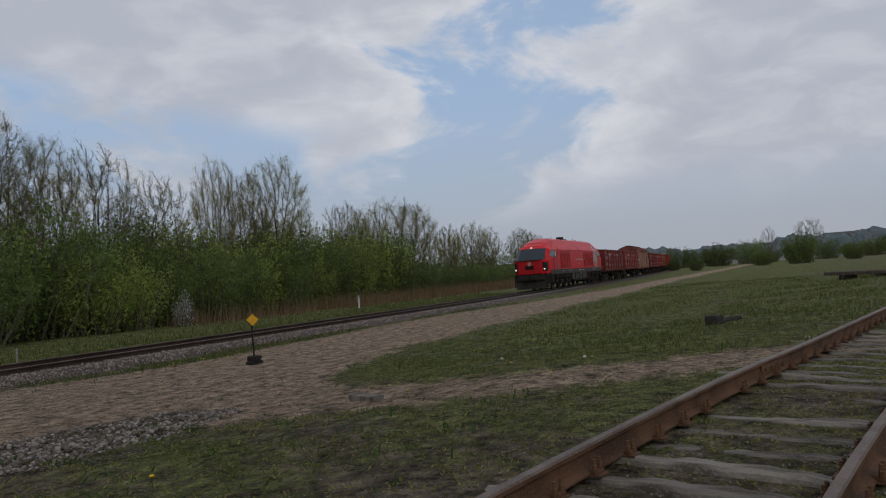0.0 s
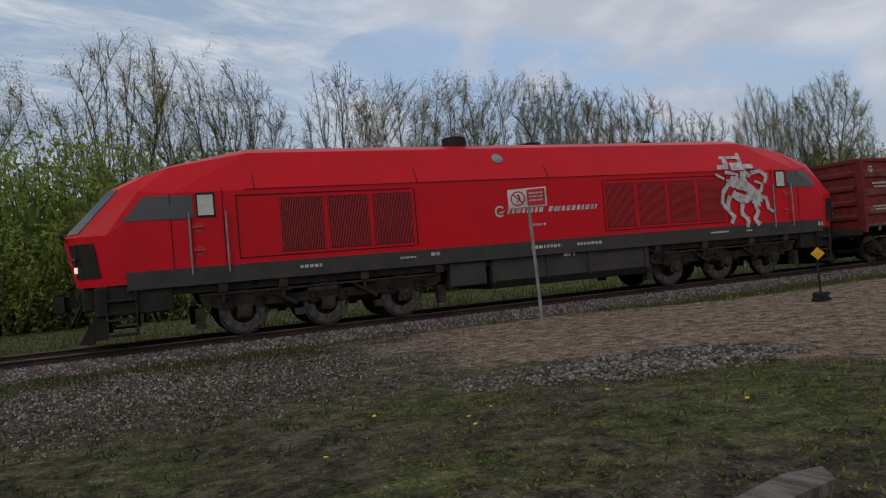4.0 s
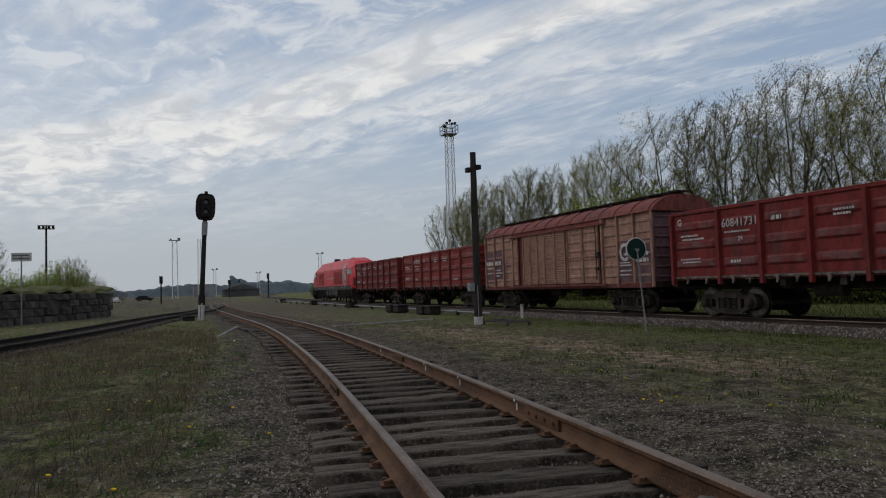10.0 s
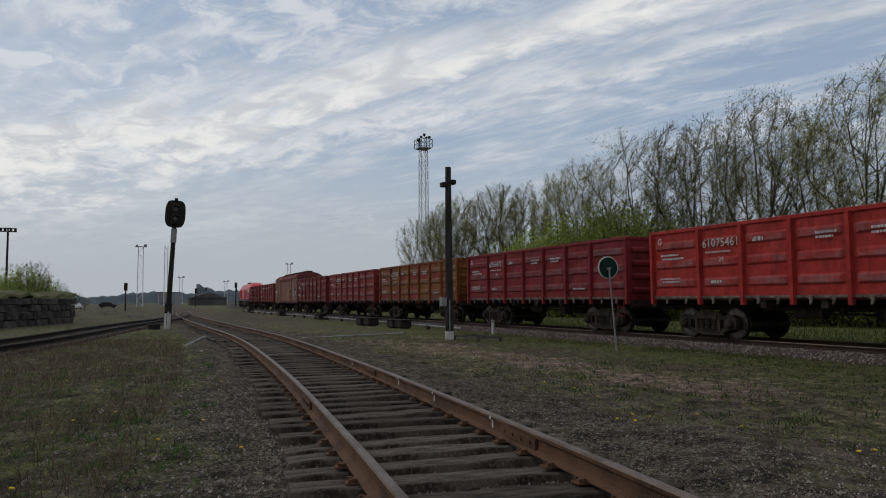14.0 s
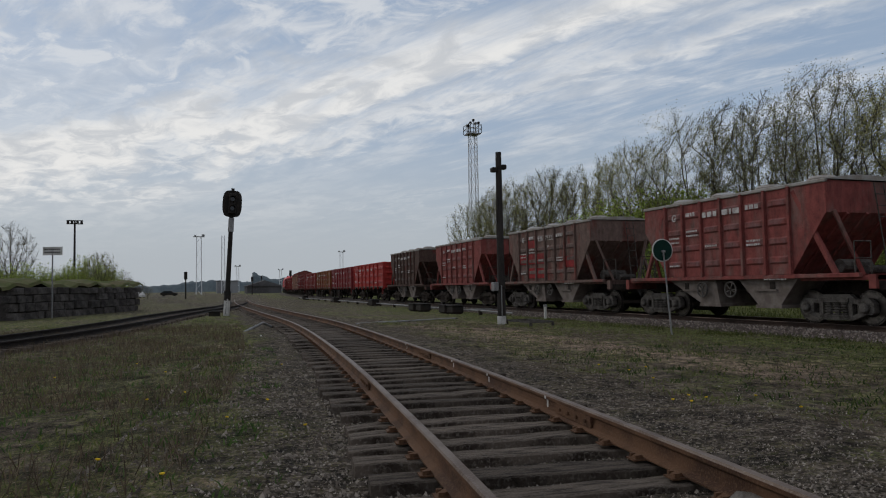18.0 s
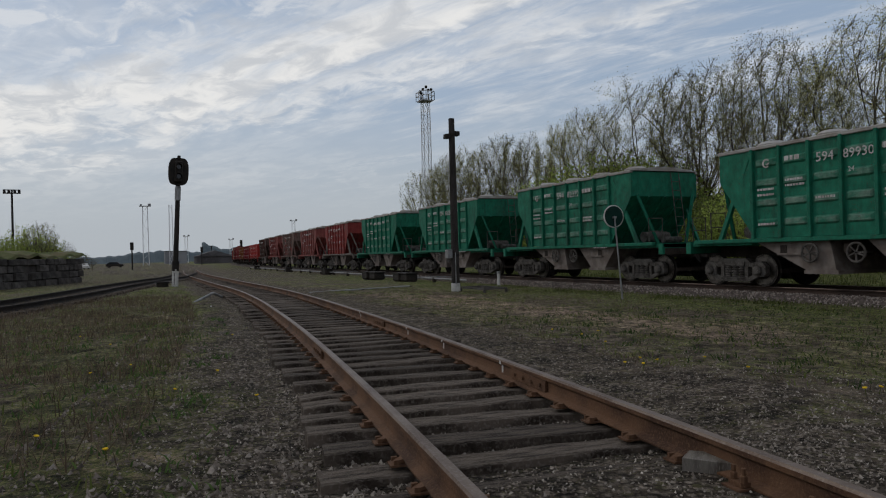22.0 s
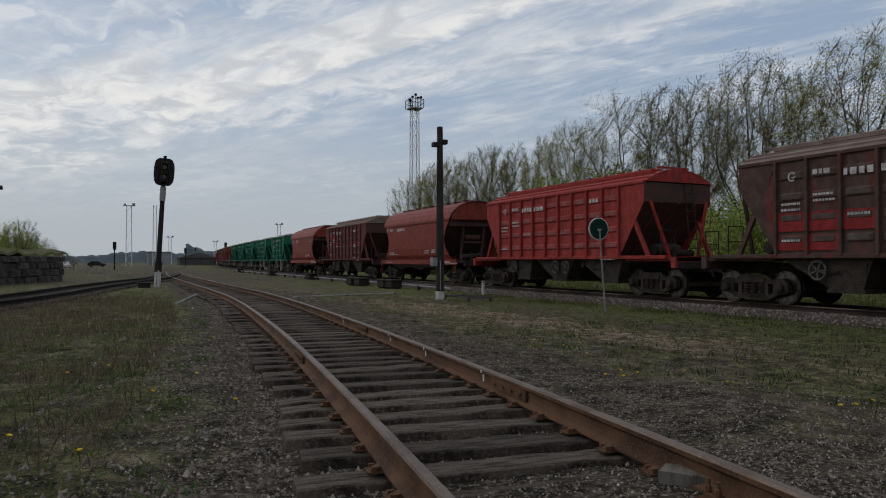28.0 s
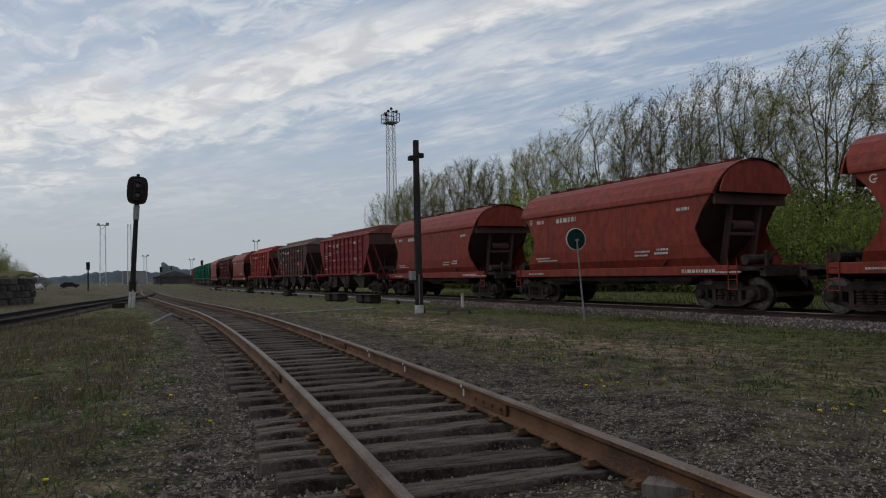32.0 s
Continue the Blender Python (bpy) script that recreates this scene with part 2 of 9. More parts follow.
M["red_nose"] = material("deep_red_paint", (0.42, 0.012, 0.015), (0.36, 0.012, 0.013), None, 0.8, 20, 0.35, 0, 0.03, 20, spec=0.5)
M["grey_loco"] = material("dark_grey_paint", (0.055, 0.048, 0.043), (0.04, 0.036, 0.033), (0.08, 0.07, 0.06), 2, 30, 0.6, 0, 0.1)
M["black"] = material("black_iron", (0.022, 0.020, 0.018), (0.035, 0.028, 0.023), (0.05, 0.042, 0.035), 3, 30, 0.7, 0.2, 0.15)
M["under"] = material("grimy_running_gear", (0.046, 0.036, 0.029), (0.024, 0.019, 0.016), (0.085, 0.068, 0.055), 3, 25, 0.85, 0.1, 0.25)
M["bogie_grey"] = material("dusty_grey_bogie", (0.098, 0.088, 0.078), (0.042, 0.036, 0.031), (0.20, 0.186, 0.17), 5, 30, 0.85, 0.1, 0.25)
M["wheel"] = material("dark_wheel_steel", (0.020, 0.016, 0.014), (0.012, 0.010, 0.009), (0.04, 0.033, 0.027), 5, 30, 0.7, 0.1, 0.1)
M["tread"] = material("worn_wheel_rim", (0.15, 0.13, 0.115), (0.08, 0.07, 0.06), None, 8, 40, 0.35, 0.9, 0.05)
M["white"] = material("white_paint", (0.52, 0.50, 0.47), (0.38, 0.36, 0.33), None, 2.5, 30, 0.6, 0, 0.05)
M["louver"] = material("dark_louver", (0.035, 0.012, 0.012), (0.02, 0.01, 0.01), None, 3, 30, 0.6, 0, 0.1)
M["pole"] = material("tarred_pole", (0.040, 0.034, 0.031), (0.024, 0.021, 0.019), (0.075, 0.066, 0.06), 2, 30, 0.85, 0, 0.3, 50, stretch=(3, 3, 0.6))
M["galv"] = material("galvanised_steel", (0.27, 0.265, 0.26), (0.18, 0.175, 0.17), (0.34, 0.335, 0.33), 3, 40, 0.55, 0.4, 0.1)
M["mast"] = material("pale_lattice_steel", (0.62, 0.62, 0.62), (0.52, 0.51, 0.50), None, 2, 20, 0.7, 0.2, 0.05)
M["green_disc"] = material("dark_green_enamel", (0.006, 0.030, 0.022), (0.005, 0.022, 0.017), None, 4, 40, 0.4, 0, 0.03)
M["yellow"] = material("yellow_enamel", (0.62, 0.33, 0.02), (0.5, 0.26, 0.02), None, 5, 40, 0.5, 0, 0.05)
M["sign_red"] = material("sign_red", (0.48, 0.03, 0.04), None, None, 4, 40, 0.5, 0, 0.03)
M["bark"] = material("grey_bark", (0.075, 0.064, 0.053), (0.042, 0.036, 0.030), (0.13, 0.118, 0.10), 3, 30, 0.95, 0, 0.4, 30, stretch=(1, 1, 0.3), vary=0.2)
M["twig"] = material("twig_bark", (0.135, 0.118, 0.080), (0.088, 0.076, 0.055), None, 3, 30, 0.95, 0, 0.0, vary=0.2)
M["leaf"] = leaf_material("spring_leaves", (0.200, 0.205, 0.062), (0.285, 0.275, 0.090), (0.390, 0.360, 0.130))
M["leaf_far"] = leaf_material("woodland_leaves", (0.070, 0.100, 0.026), (0.110, 0.145, 0.038), (0.16, 0.185, 0.058))
M["bush"] = leaf_material("bush_leaves", (0.080, 0.118, 0.034), (0.124, 0.172, 0.050), (0.180, 0.230, 0.075))
M["bush_lime"] = leaf_material("fresh_bush_leaves", (0.185, 0.240, 0.052), (0.260, 0.320, 0.075), (0.340, 0.390, 0.105))
M["blossom"] = leaf_material("white_blossom", (0.5, 0.52, 0.5), (0.65, 0.66, 0.66), (0.75, 0.75, 0.75))
M["dry"] = leaf_material("dry_reed", (0.20, 0.13, 0.065), (0.27, 0.18, 0.10), (0.33, 0.235, 0.14))
M["blade"] = leaf_material("grass_blades", (0.052, 0.070, 0.018), (0.088, 0.108, 0.028), (0.155, 0.160, 0.054))
M["blade_rank"] = leaf_material("rank_grass_blades", (0.034, 0.066, 0.018), (0.058, 0.100, 0.028), (0.100, 0.145, 0.046))
M["blade_dry"] = leaf_material("dry_grass_blades", (0.060, 0.045, 0.030), (0.105, 0.078, 0.052), (0.20, 0.155, 0.105))
M["dandelion"] = material("dandelion_yellow", (0.70, 0.46, 0.02), None, None, 20, 80, 0.8, 0, 0.0)


def glass(name, tint=(0.02, 0.025, 0.03)):
    m = bpy.data.materials.new(name)
    m.use_nodes = True
    b = m.node_tree.nodes["Principled BSDF"]
    b.inputs["Base Color"].default_value = (*tint, 1)
    b.inputs["Roughness"].default_value = 0.06
    b.inputs["Specular IOR Level"].default_value = 0.5
    return m


M["glass"] = glass("dark_cab_glass")
# bright reflection in the drop window is painted as a pale base colour
M["pane_pale"] = material("painted_reflection_pane", (0.55, 0.53, 0.46), (0.45, 0.43, 0.38), None, 1, 10, 0.15, 0, 0.0)


def glow(name, colour, power):
    m = bpy.data.materials.new(name)
    m.use_nodes = True
    b = m.node_tree.nodes["Principled BSDF"]
    b.inputs["Emission Color"].default_value = (*colour, 1)
    b.inputs["Emission Strength"].default_value = power
    return m


M["headlight"] = glow("lit_headlight", (1.0, 0.9, 0.72), 0.5)


# ---- mesh tools ----
class Shape:
    """Collects vertices and faces of one part."""

    def __init__(self):
        self.v, self.f, self.slot, self.slots, self.runs, self.rib = [], [], 0, [], [], []

    def add(self, verts, faces):
        n = len(self.v)
        self.runs.append((n, len(verts), len(self.f), len(faces)))
        self.slots.extend([self.slot] * len(faces))
        self.v.extend(tuple(p) for p in verts)
        self.f.extend(tuple(n + i for i in f) for f in faces)
        return self

    def box(self, x0, x1, y0, y1, z0, z1, bevel=0.0):
        if bevel:
            b = min(bevel, (x1 - x0) / 3, (y1 - y0) / 3, (z1 - z0) / 3)
            verts, faces, idx = [], [], {}
            for sx in (0, 1):
                for sy in (0, 1):
                    for sz in (0, 1):
                        X, Y, Z = (x0, x1)[sx], (y0, y1)[sy], (z0, z1)[sz]
                        dx, dy, dz = (b, -b)[sx], (b, -b)[sy], (b, -b)[sz]
                        for a, p in (("x", (X, Y + dy, Z + dz)), ("y", (X + dx, Y, Z + dz)), ("z", (X + dx, Y + dy, Z))):
                            idx[(sx, sy, sz, a)] = len(verts)
                            verts.append(p)
            I = idx
            for s, fl in ((0, False), (1, True)):
                q = [(s, 0, 0), (s, 0, 1), (s, 1, 1), (s, 1, 0)]
                for a, perm in (("x", lambda c: c), ("y", lambda c: (c[1], c[0], c[2])), ("z", lambda c: (c[1], c[2], c[0]))):
                    faces.append([I[(*perm(c), a)] for c in q])
            for s1 in (0, 1):
                for s2 in (0, 1):
                    faces.append([I[(s1, s2, 0, "x")], I[(s1, s2, 1, "x")], I[(s1, s2, 1, "y")], I[(s1, s2, 0, "y")]])
                    faces.append([I[(s1, 0, s2, "x")], I[(s1, 1, s2, "x")], I[(s1, 1, s2, "z")], I[(s1, 0, s2, "z")]])
                    faces.append([I[(0, s1, s2, "y")], I[(1, s1, s2, "y")], I[(1, s1, s2, "z")], I[(0, s1, s2, "z")]])
            for sx in (0, 1):
                for sy in (0, 1):
                    for sz in (0, 1):
                        faces.append([I[(sx, sy, sz, a)] for a in "xyz"])
            return self.add(verts, faces)
        v = [(x, y, z) for x in (x0, x1) for y in (y0, y1) for z in (z0, z1)]
        return self.add(v, [(0, 1, 3, 2), (4, 6, 7, 5), (0, 4, 5, 1), (2, 3, 7, 6), (0, 2, 6, 4), (1, 5, 7, 3)])

    def beam(self, a, b, w, h=None):
        """A square bar from a to b."""
        a, b = Vector(a), Vector(b)
        d = (b - a).normalized()
        s = d.cross(Vector((0, 0, 1)))
        s = s.normalized() if s.length > 1e-4 else Vector((1, 0, 0))
        u = s.cross(d)
        w, h = w / 2, (h or w) / 2
        v = [p + s * i * w + u * j * h for p in (a, b) for i, j in ((-1, -1), (1, -1), (1, 1), (-1, 1))]
        return self.add(v, [(3, 2, 1, 0), (4, 5, 6, 7), (0, 1, 5, 4), (1, 2, 6, 5), (2, 3, 7, 6), (3, 0, 4, 7)])

    def tube(self, a, b, r0, r1=None, n=8, caps=True):
        a, b = Vector(a), Vector(b)
        r1 = r0 if r1 is None else r1
        d = (b - a).normalized()
        s = d.cross(Vector((0, 0, 1)))
        s = s.normalized() if s.length > 1e-4 else Vector((1, 0, 0))
        u = s.cross(d)
        ring = [(math.cos(2 * math.pi * i / n), math.sin(2 * math.pi * i / n)) for i in range(n)]
        v = [p + (s * c + u * e) * r for p, r in ((a, r0), (b, r1)) for c, e in ring]
        f = [(i, (i + 1) % n, n + (i + 1) % n, n + i) for i in range(n)]
        if caps:
            f += [tuple(range(n - 1, -1, -1)), tuple(range(n, 2 * n))]
        return self.add(v, f)

    def lathe(self, profile, centre, axis="z", n=16):
        """Turns (radius, height) pairs round an axis through centre."""
        v, f = [], []
        for r, h in profile:
            for i in range(n):
                c, s = r * math.cos(2 * math.pi * i / n), r * math.sin(2 * math.pi * i / n)
                p = {"z": (c, s, h), "y": (c, h, s), "x": (h, c, s)}[axis]
                v.append(tuple(q + w for q, w in zip(p, centre)))
        m = len(profile)
        for k in range(m - 1):
            for i in range(n):
                f.append((k * n + i, k * n + (i + 1) % n, (k + 1) * n + (i + 1) % n, (k + 1) * n + i))
        f += [tuple(range(n)), tuple(range((m - 1) * n, m * n))]
        return self.add(v, f)

    def prism(self, outline, a, b, axis="y"):
        """A flat outline pushed from a to b along an axis; outline in the other two axes, in order."""
        def place(p, d):
            return {"x": (d, p[0], p[1]), "y": (p[0], d, p[1]), "z": (p[0], p[1], d)}[axis]
        n = len(outline)
        v = [place(p, a) for p in outline] + [place(p, b) for p in outline]
        f = [tuple(range(n)), tuple(range(2 * n - 1, n - 1, -1))] + [(i, n + i, n + (i + 1) % n, (i + 1) % n) for i in range(n)]
        return self.add(v, f)

    def loft(self, rings, closed=False, cap=True):
        n = len(rings[0])
        v = [p for r in rings for p in r]
        f = []
        for k in range(len(rings) - 1):
            for i in range(n if closed else n - 1):
                j = (i + 1) % n
                f.append((k * n + i, k * n + j, (k + 1) * n + j, (k + 1) * n + i))
        if cap:
            f += [tuple(range(n - 1, -1, -1)), tuple(range((len(rings) - 1) * n, len(rings) * n))]
        return self.add(v, f)

    def mesh(self, name, mat, smooth=False):
        me = bpy.data.meshes.new(name)
        me.from_pydata(self.v, [], self.f)
        bm = bmesh.new()
        bm.from_mesh(me)
        bmesh.ops.recalc_face_normals(bm, faces=bm.faces)
        bm.to_mesh(me)
        bm.free()
        for one in mat if isinstance(mat, (list, tuple)) else (mat,):
            me.materials.append(one)
        if any(self.slots):
            me.polygons.foreach_set("material_index", self.slots)
        if self.rib:
            me.attributes.new("rib", "FLOAT", "POINT").data.foreach_set("value", self.rib)
        if smooth:
            me.shade_smooth()
        return me


def part(name, shape, mat, parent, label="", at=None, smooth=False, kind=""):
    """One mesh object under a thing or a part. shape: a Shape, or a mesh that is shared."""
    me = shape if isinstance(shape, bpy.types.Mesh) else shape.mesh(name, mat, smooth)
    ob = new(name, me)
    if parent is not None:
        ob.parent = parent
    if at is not None:
        ob.matrix_basis = at if isinstance(at, Matrix) else pose(*at)
    if not isinstance(mat, (list, tuple)) and me.materials[0] is not mat:
        ob.material_slots[0].link = "OBJECT"
        ob.material_slots[0].material = mat
    if label:
        ob["label"] = label
    if kind:
        ob["kind"] = kind
    return ob


def pieces(names, key, build, mat, parent, at=None, head=False, label=""):
    """One part for each solid of a Shape. head: the first solid carries the others."""
    got = CACHE.get(key) if key else None
    if got is None:
        whole, got = build(), []
        for v0, nv, f0, nf in whole.runs:
            one = Shape()
            one.add(whole.v[v0:v0 + nv], [tuple(i - v0 for i in f) for f in whole.f[f0:f0 + nf]])
            got.append(one.mesh("piece", mat))
        if key:
            CACHE[key] = got
    out = []
    for i, me in enumerate(got):
        nm = names if isinstance(names, str) else names[min(i, len(names) - 1)]
        if head and i:
            out.append(part(nm, me, mat, out[0]))
        else:
            out.append(part(nm, me, mat, parent, label, at))
    return out


def thing(name, label, category, at=(0, 0, 0), group="", kind=""):
    ob = new(name)
    ob.empty_display_size = 0.3
    ob.matrix_basis = at if isinstance(at, Matrix) else pose(*at)
    return tagged(ob, label, category, group, kind)


CACHE = {}


def shared(key, build, mat, smooth=False):
    """A mesh built once and then used by all alike parts."""
    if key not in CACHE:
        CACHE[key] = build().mesh(key, mat, smooth)
    return CACHE[key]


# ---- lines of the tracks ----
MAIN_Y = 17.81


def main_y(x):
    return MAIN_Y + 0.000341 * max(0.0, -x - 30) ** 2 + 0.000355 * max(0.0, x - 30) ** 2


def curve_through(knots):
    """A smooth function through (x, y) knots, straight beyond them."""
    xs, ys = [k[0] for k in knots], [k[1] for k in knots]
    n = len(xs)
    d = [(ys[i + 1] - ys[i]) / (xs[i + 1] - xs[i]) for i in range(n - 1)]
    m = [d[0]] + [(d[i - 1] + d[i]) / 2 for i in range(1, n - 1)] + [d[-1]]

    def at(x):
        if x <= xs[0]:
            return ys[0] + m[0] * (x - xs[0])
        if x >= xs[-1]:
            return ys[-1] + m[-1] * (x - xs[-1])
        i = max(k for k in range(n - 1) if xs[k] <= x)
        h = xs[i + 1] - xs[i]
        t = (x - xs[i]) / h
        return (2 * t**3 - 3 * t**2 + 1) * ys[i] + (t**3 - 2 * t**2 + t) * h * m[i] + (3 * t**2 - 2 * t**3) * ys[i + 1] + (t**3 - t**2) * h * m[i + 1]
    return at


side_y = curve_through([(-98, 7.3), (-67, 5.45), (-40, 4.8), (-28, 4.6), (-22, 4.28), (-17, 3.85), (-13, 3.45), (-10, 3.11), (-7, 2.73), (-4, 2.32), (-1, 1.86), (2, 1.32), (5, 0.69), (8, -0.06), (11, -0.95), (16.7, -2.5), (45.5, -10.2)])
third_y = curve_through([(-80, 6.0), (-66, 4.3), (-56, 2.9), (-49.4, 1.35), (-38, -0.88), (-27.8, -2.85), (-22.7, -4.2), (-16, -6.6), (-8, -10.5)])
path_hi = curve_through([(3, 15.3), (10, 14.9), (14, 13.9), (18, 14.2), (30, 14.6), (40, 13.4), (90, 11.6), (200, 9)])
path_lo = curve_through([(3, 10.0), (6, 8.8), (8, 7.2), (10, 6.7), (12, 7.9), (18, 8.9), (32, 9.1), (85, 8.8), (200, 6)])


RISE_X, RISE_Z = (-80, -40, -22, -15, -5, 5, 12, 60), (0.18, 0.25, 0.285, 0.32, 0.39, 0.46, 0.50, 0.55)


def side_top(x):
    """Height of the siding's rails, which climb towards the meadow."""
    return np.interp(x, RISE_X, RISE_Z)


def third_top(x):
    return np.interp(x, (-80, -55, -38, -8), (0.20, 0.28, 0.34, 0.34))


# ---- ground ----
def smooth(a, b, v):
    t = np.clip((v - a) / (b - a), 0, 1)
    return t * t * (3 - 2 * t)


def wave(x, y, seed, size):
    """Cheap smooth random field, about -1 to 1."""
    r = np.random.RandomState(seed)
    out = np.zeros_like(x)
    for k in range(9):
        a, p, q = r.uniform(0, 6.283), r.uniform(0, 6.283), r.uniform(0.6, 1.7) / size * 6.283
        out += np.sin(q * (x * math.cos(a) + y * math.sin(a)) + p + 1.3 * np.sin(q * 0.6 * (y * math.cos(a) - x * math.sin(a)) + p))
    return out / 4.5


def ground_z(x, y):
    x, y = np.asarray(x, float), np.asarray(y, float)
    z = 0.035 * wave(x, y, 3, 5.0) + 0.018 * wave(x, y, 4, 1.3) - 0.02
    sy = np.vectorize(side_y)(x)
    d = y - sy
    near = smooth(2.4, 1.5, np.abs(d))
    bed = np.where(d > 0, smooth(9.5, 1.8, d), smooth(-8.5, -1.8, d)) * smooth(-75, -40, x)
    z = z * (1 - 0.75 * near) + (side_top(x) - 0.205 + 0.03 * smooth(0.8, 1.0, np.abs(d)) * smooth(0, 3, x)) * bed - near * 0.065 * smooth(-3.3, -4.0, x) + 0.02 * near * smooth(-4.0, -3.3, x) * smooth(2.6, 1.6, x) - 0.022 * smooth(0.95, 0.7, np.abs(d)) * smooth(1.6, 2.6, x)
    z += 0.012 * wave(x, y, 6, 0.45) * (1 - near)
    ty = np.vectorize(third_y)(x)
    rise = (third_top(x) - 0.26) * smooth(5.0, 1.3, np.abs(y - ty)) * smooth(-78, -60, x) * smooth(2, -6, x)
    z = np.maximum(z, rise + 0.2 * z)
    my = np.where(x < -30, MAIN_Y + 0.000341 * (-x - 30) ** 2, np.where(x > 30, MAIN_Y + 0.000355 * (x - 30) ** 2, MAIN_Y))
    z = z * (1 - smooth(4.0, 2.2, np.abs(y - my)))
    z += 0.12 * smooth(3.0, 6.0, y - my) * smooth(40, 16, y - my)
    return z


def build_ground():
    def axis(near_lo, near_hi, step, far):
        a = list(np.arange(near_lo, near_hi + 1e-6, step))
        g = step
        while a[-1] < far:
            g *= 1.22
            a.append(a[-1] + g)
        g = step
        while a[0] > -far:
            g *= 1.22
            a.insert(0, a[0] - g)
        return np.array(a)
    xs, ys = axis(-30, 30, 0.19, 3000), axis(-7, 15, 0.17, 3000)
    X, Y = np.meshgrid(xs, ys, indexing="ij")
    Z = ground_z(X, Y)
    nx, ny = X.shape
    verts = np.stack([X, Y, Z], -1).reshape(-1, 3)
    i = np.arange(nx * ny).reshape(nx, ny)
    faces = np.stack([i[:-1, :-1], i[1:, :-1], i[1:, 1:], i[:-1, 1:]], -1).reshape(-1, 4)
    me = bpy.data.meshes.new("ground")
    me.from_pydata(verts.tolist(), [], faces.tolist())
    me.shade_smooth()
    x, y = verts[:, 0], verts[:, 1]
    sy = np.vectorize(side_y)(x)
    sx_, sd = x, y - sy
    # the yard's patches were laid out on the level and rise with the siding's bed
    k = 1 - np.clip(verts[:, 2], 0, 0.5) / 1.55
    x, y = x / k, y / k
    ty = np.vectorize(third_y)(x)
    hi, lo = np.vectorize(path_hi)(x), np.vectorize(path_lo)(x)
    w1, w2, w3 = wave(x, y, 11, 3.0), wave(x, y, 12, 1.0), wave(x, y, 13, 8.0)
    jag = 0.5 * w1 + 0.25 * w2
    dirt = smooth(-0.6, 0.5, y - lo + jag) * smooth(-0.4, 0.5, hi - y + 0.4 * jag) * smooth(2.5, 6.0, x + jag)
    # track across the grass that leaves the dirt road
    bx = 8.4 + (7.2 - y) * 0.82
    dirt = np.maximum(dirt, 0.95 * smooth(1.35, 0.55, np.abs(x - bx) * 0.77 + 0.3 * w2) * smooth(8.0, 7.0, y) * smooth(-0.5, 0.8, sd))
    # bare earth where the road fades out beyond the heap
    dirt = np.maximum(dirt, 0.6 * smooth(1.7, 0.4, np.abs(y - 9.6 - 0.02 * x) + 0.6 * w1) * smooth(-30, -22, x) * smooth(-6, -10, x))
    dirt = np.maximum(dirt, 0.35 * smooth(0.1, 0.9, w3 + 0.4 * w1) * smooth(13.5, 11, y) * (x < 4))
    gravel = smooth(2.6, 1.5, np.abs(sd) + 0.35 * w1) * smooth(3.0, -2.0, sx_)
    gravel = np.maximum(gravel, 0.85 * smooth(2.9, 1.7, -sd + 0.4 * w1) * (sd < 0) * smooth(1.0, -3.0, sx_))
    gravel = np.maximum(gravel, 0.75 * smooth(3.6, 1.9, sd + 0.6 * w1) * (sd > 0) * smooth(2.0, -2.0, sx_))
    gravel = np.maximum(gravel, smooth(1.0, 0.2, ((x + 0.2) / 5.6) ** 2 + ((y - 12.2) / 4.3) ** 2 + 0.5 * w1 + 0.3 * w2))
    gravel = np.maximum(gravel, smooth(1.1, 0.4, ((x - 6.2) / 2.2) ** 2 + ((y - 7.9) / 1.3) ** 2 + 0.4 * w2))
    gravel = np.maximum(gravel, smooth(1.5, 0.8, np.abs(y - ty) + 0.3 * w1) * 0.8)
    my = np.where(x < -30, MAIN_Y + 0.000341 * (-x - 30) ** 2, np.where(x > 30, MAIN_Y + 0.000355 * (x - 30) ** 2, MAIN_Y))
    gravel = np.maximum(gravel, smooth(3.0, 2.4, np.abs(y - my) + 0.2 * w2))
    # bare trodden earth and grit far down the yard
    gravel = np.maximum(gravel, (0.62 + 0.3 * w3 + 0.2 * w1) * smooth(-38, -60, x) * smooth(20, 17, y))
    # how green the turf is
    green = 0.45 + 0.25 * w1 + 0.2 * w3
    green += 0.45 * smooth(6.0, 15.0, x + w1) * smooth(-20, 4, y)
    green += 0.5 * smooth(1.2, 0.5, np.abs(y - 15.6 + 0.3 * w2))
    green += 0.35 * smooth(11.0, 14.0, y) * (x < 4)
    green += 0.18 * smooth(1.0, -1.0, sd) * (sx_ < 0)
    green -= 0.12 * smooth(9.5, 5.0, y) * smooth(-2.0, -5.0, x) * (sd > 0)
    green += 0.6 * smooth(2.5, 4.0, y - my)
    dry = smooth(1.3, 0.2, ((x + 17) / 12) ** 2 + ((y + 1.5) / 4.0) ** 2 + 0.35 * w1)
    soot = smooth(0.45, 0.9, w2 + 0.6 * w1 + 0.5 * w3) * smooth(9.0, 6.5, y) * smooth(5.0, 0.0, x)
    fresh = smooth(-9, -2, x + 1.5 * w1) * smooth(7, 10, y + w1) * smooth(16, 9, x)
    for name, val in (("dirt", dirt), ("gravel", gravel), ("green", green), ("dry", dry), ("soot", soot), ("fresh", fresh)):
        at = me.attributes.new(name, "FLOAT", "POINT")
        at.data.foreach_set("value", np.clip(val, 0, 1).astype(np.float32))
    me.materials.append(ground_material())
    ob = new("ground", me)
    return tagged(ob, "uneven railway yard ground with sparse grass, gravel and bare earth", "ground", kind="structure")


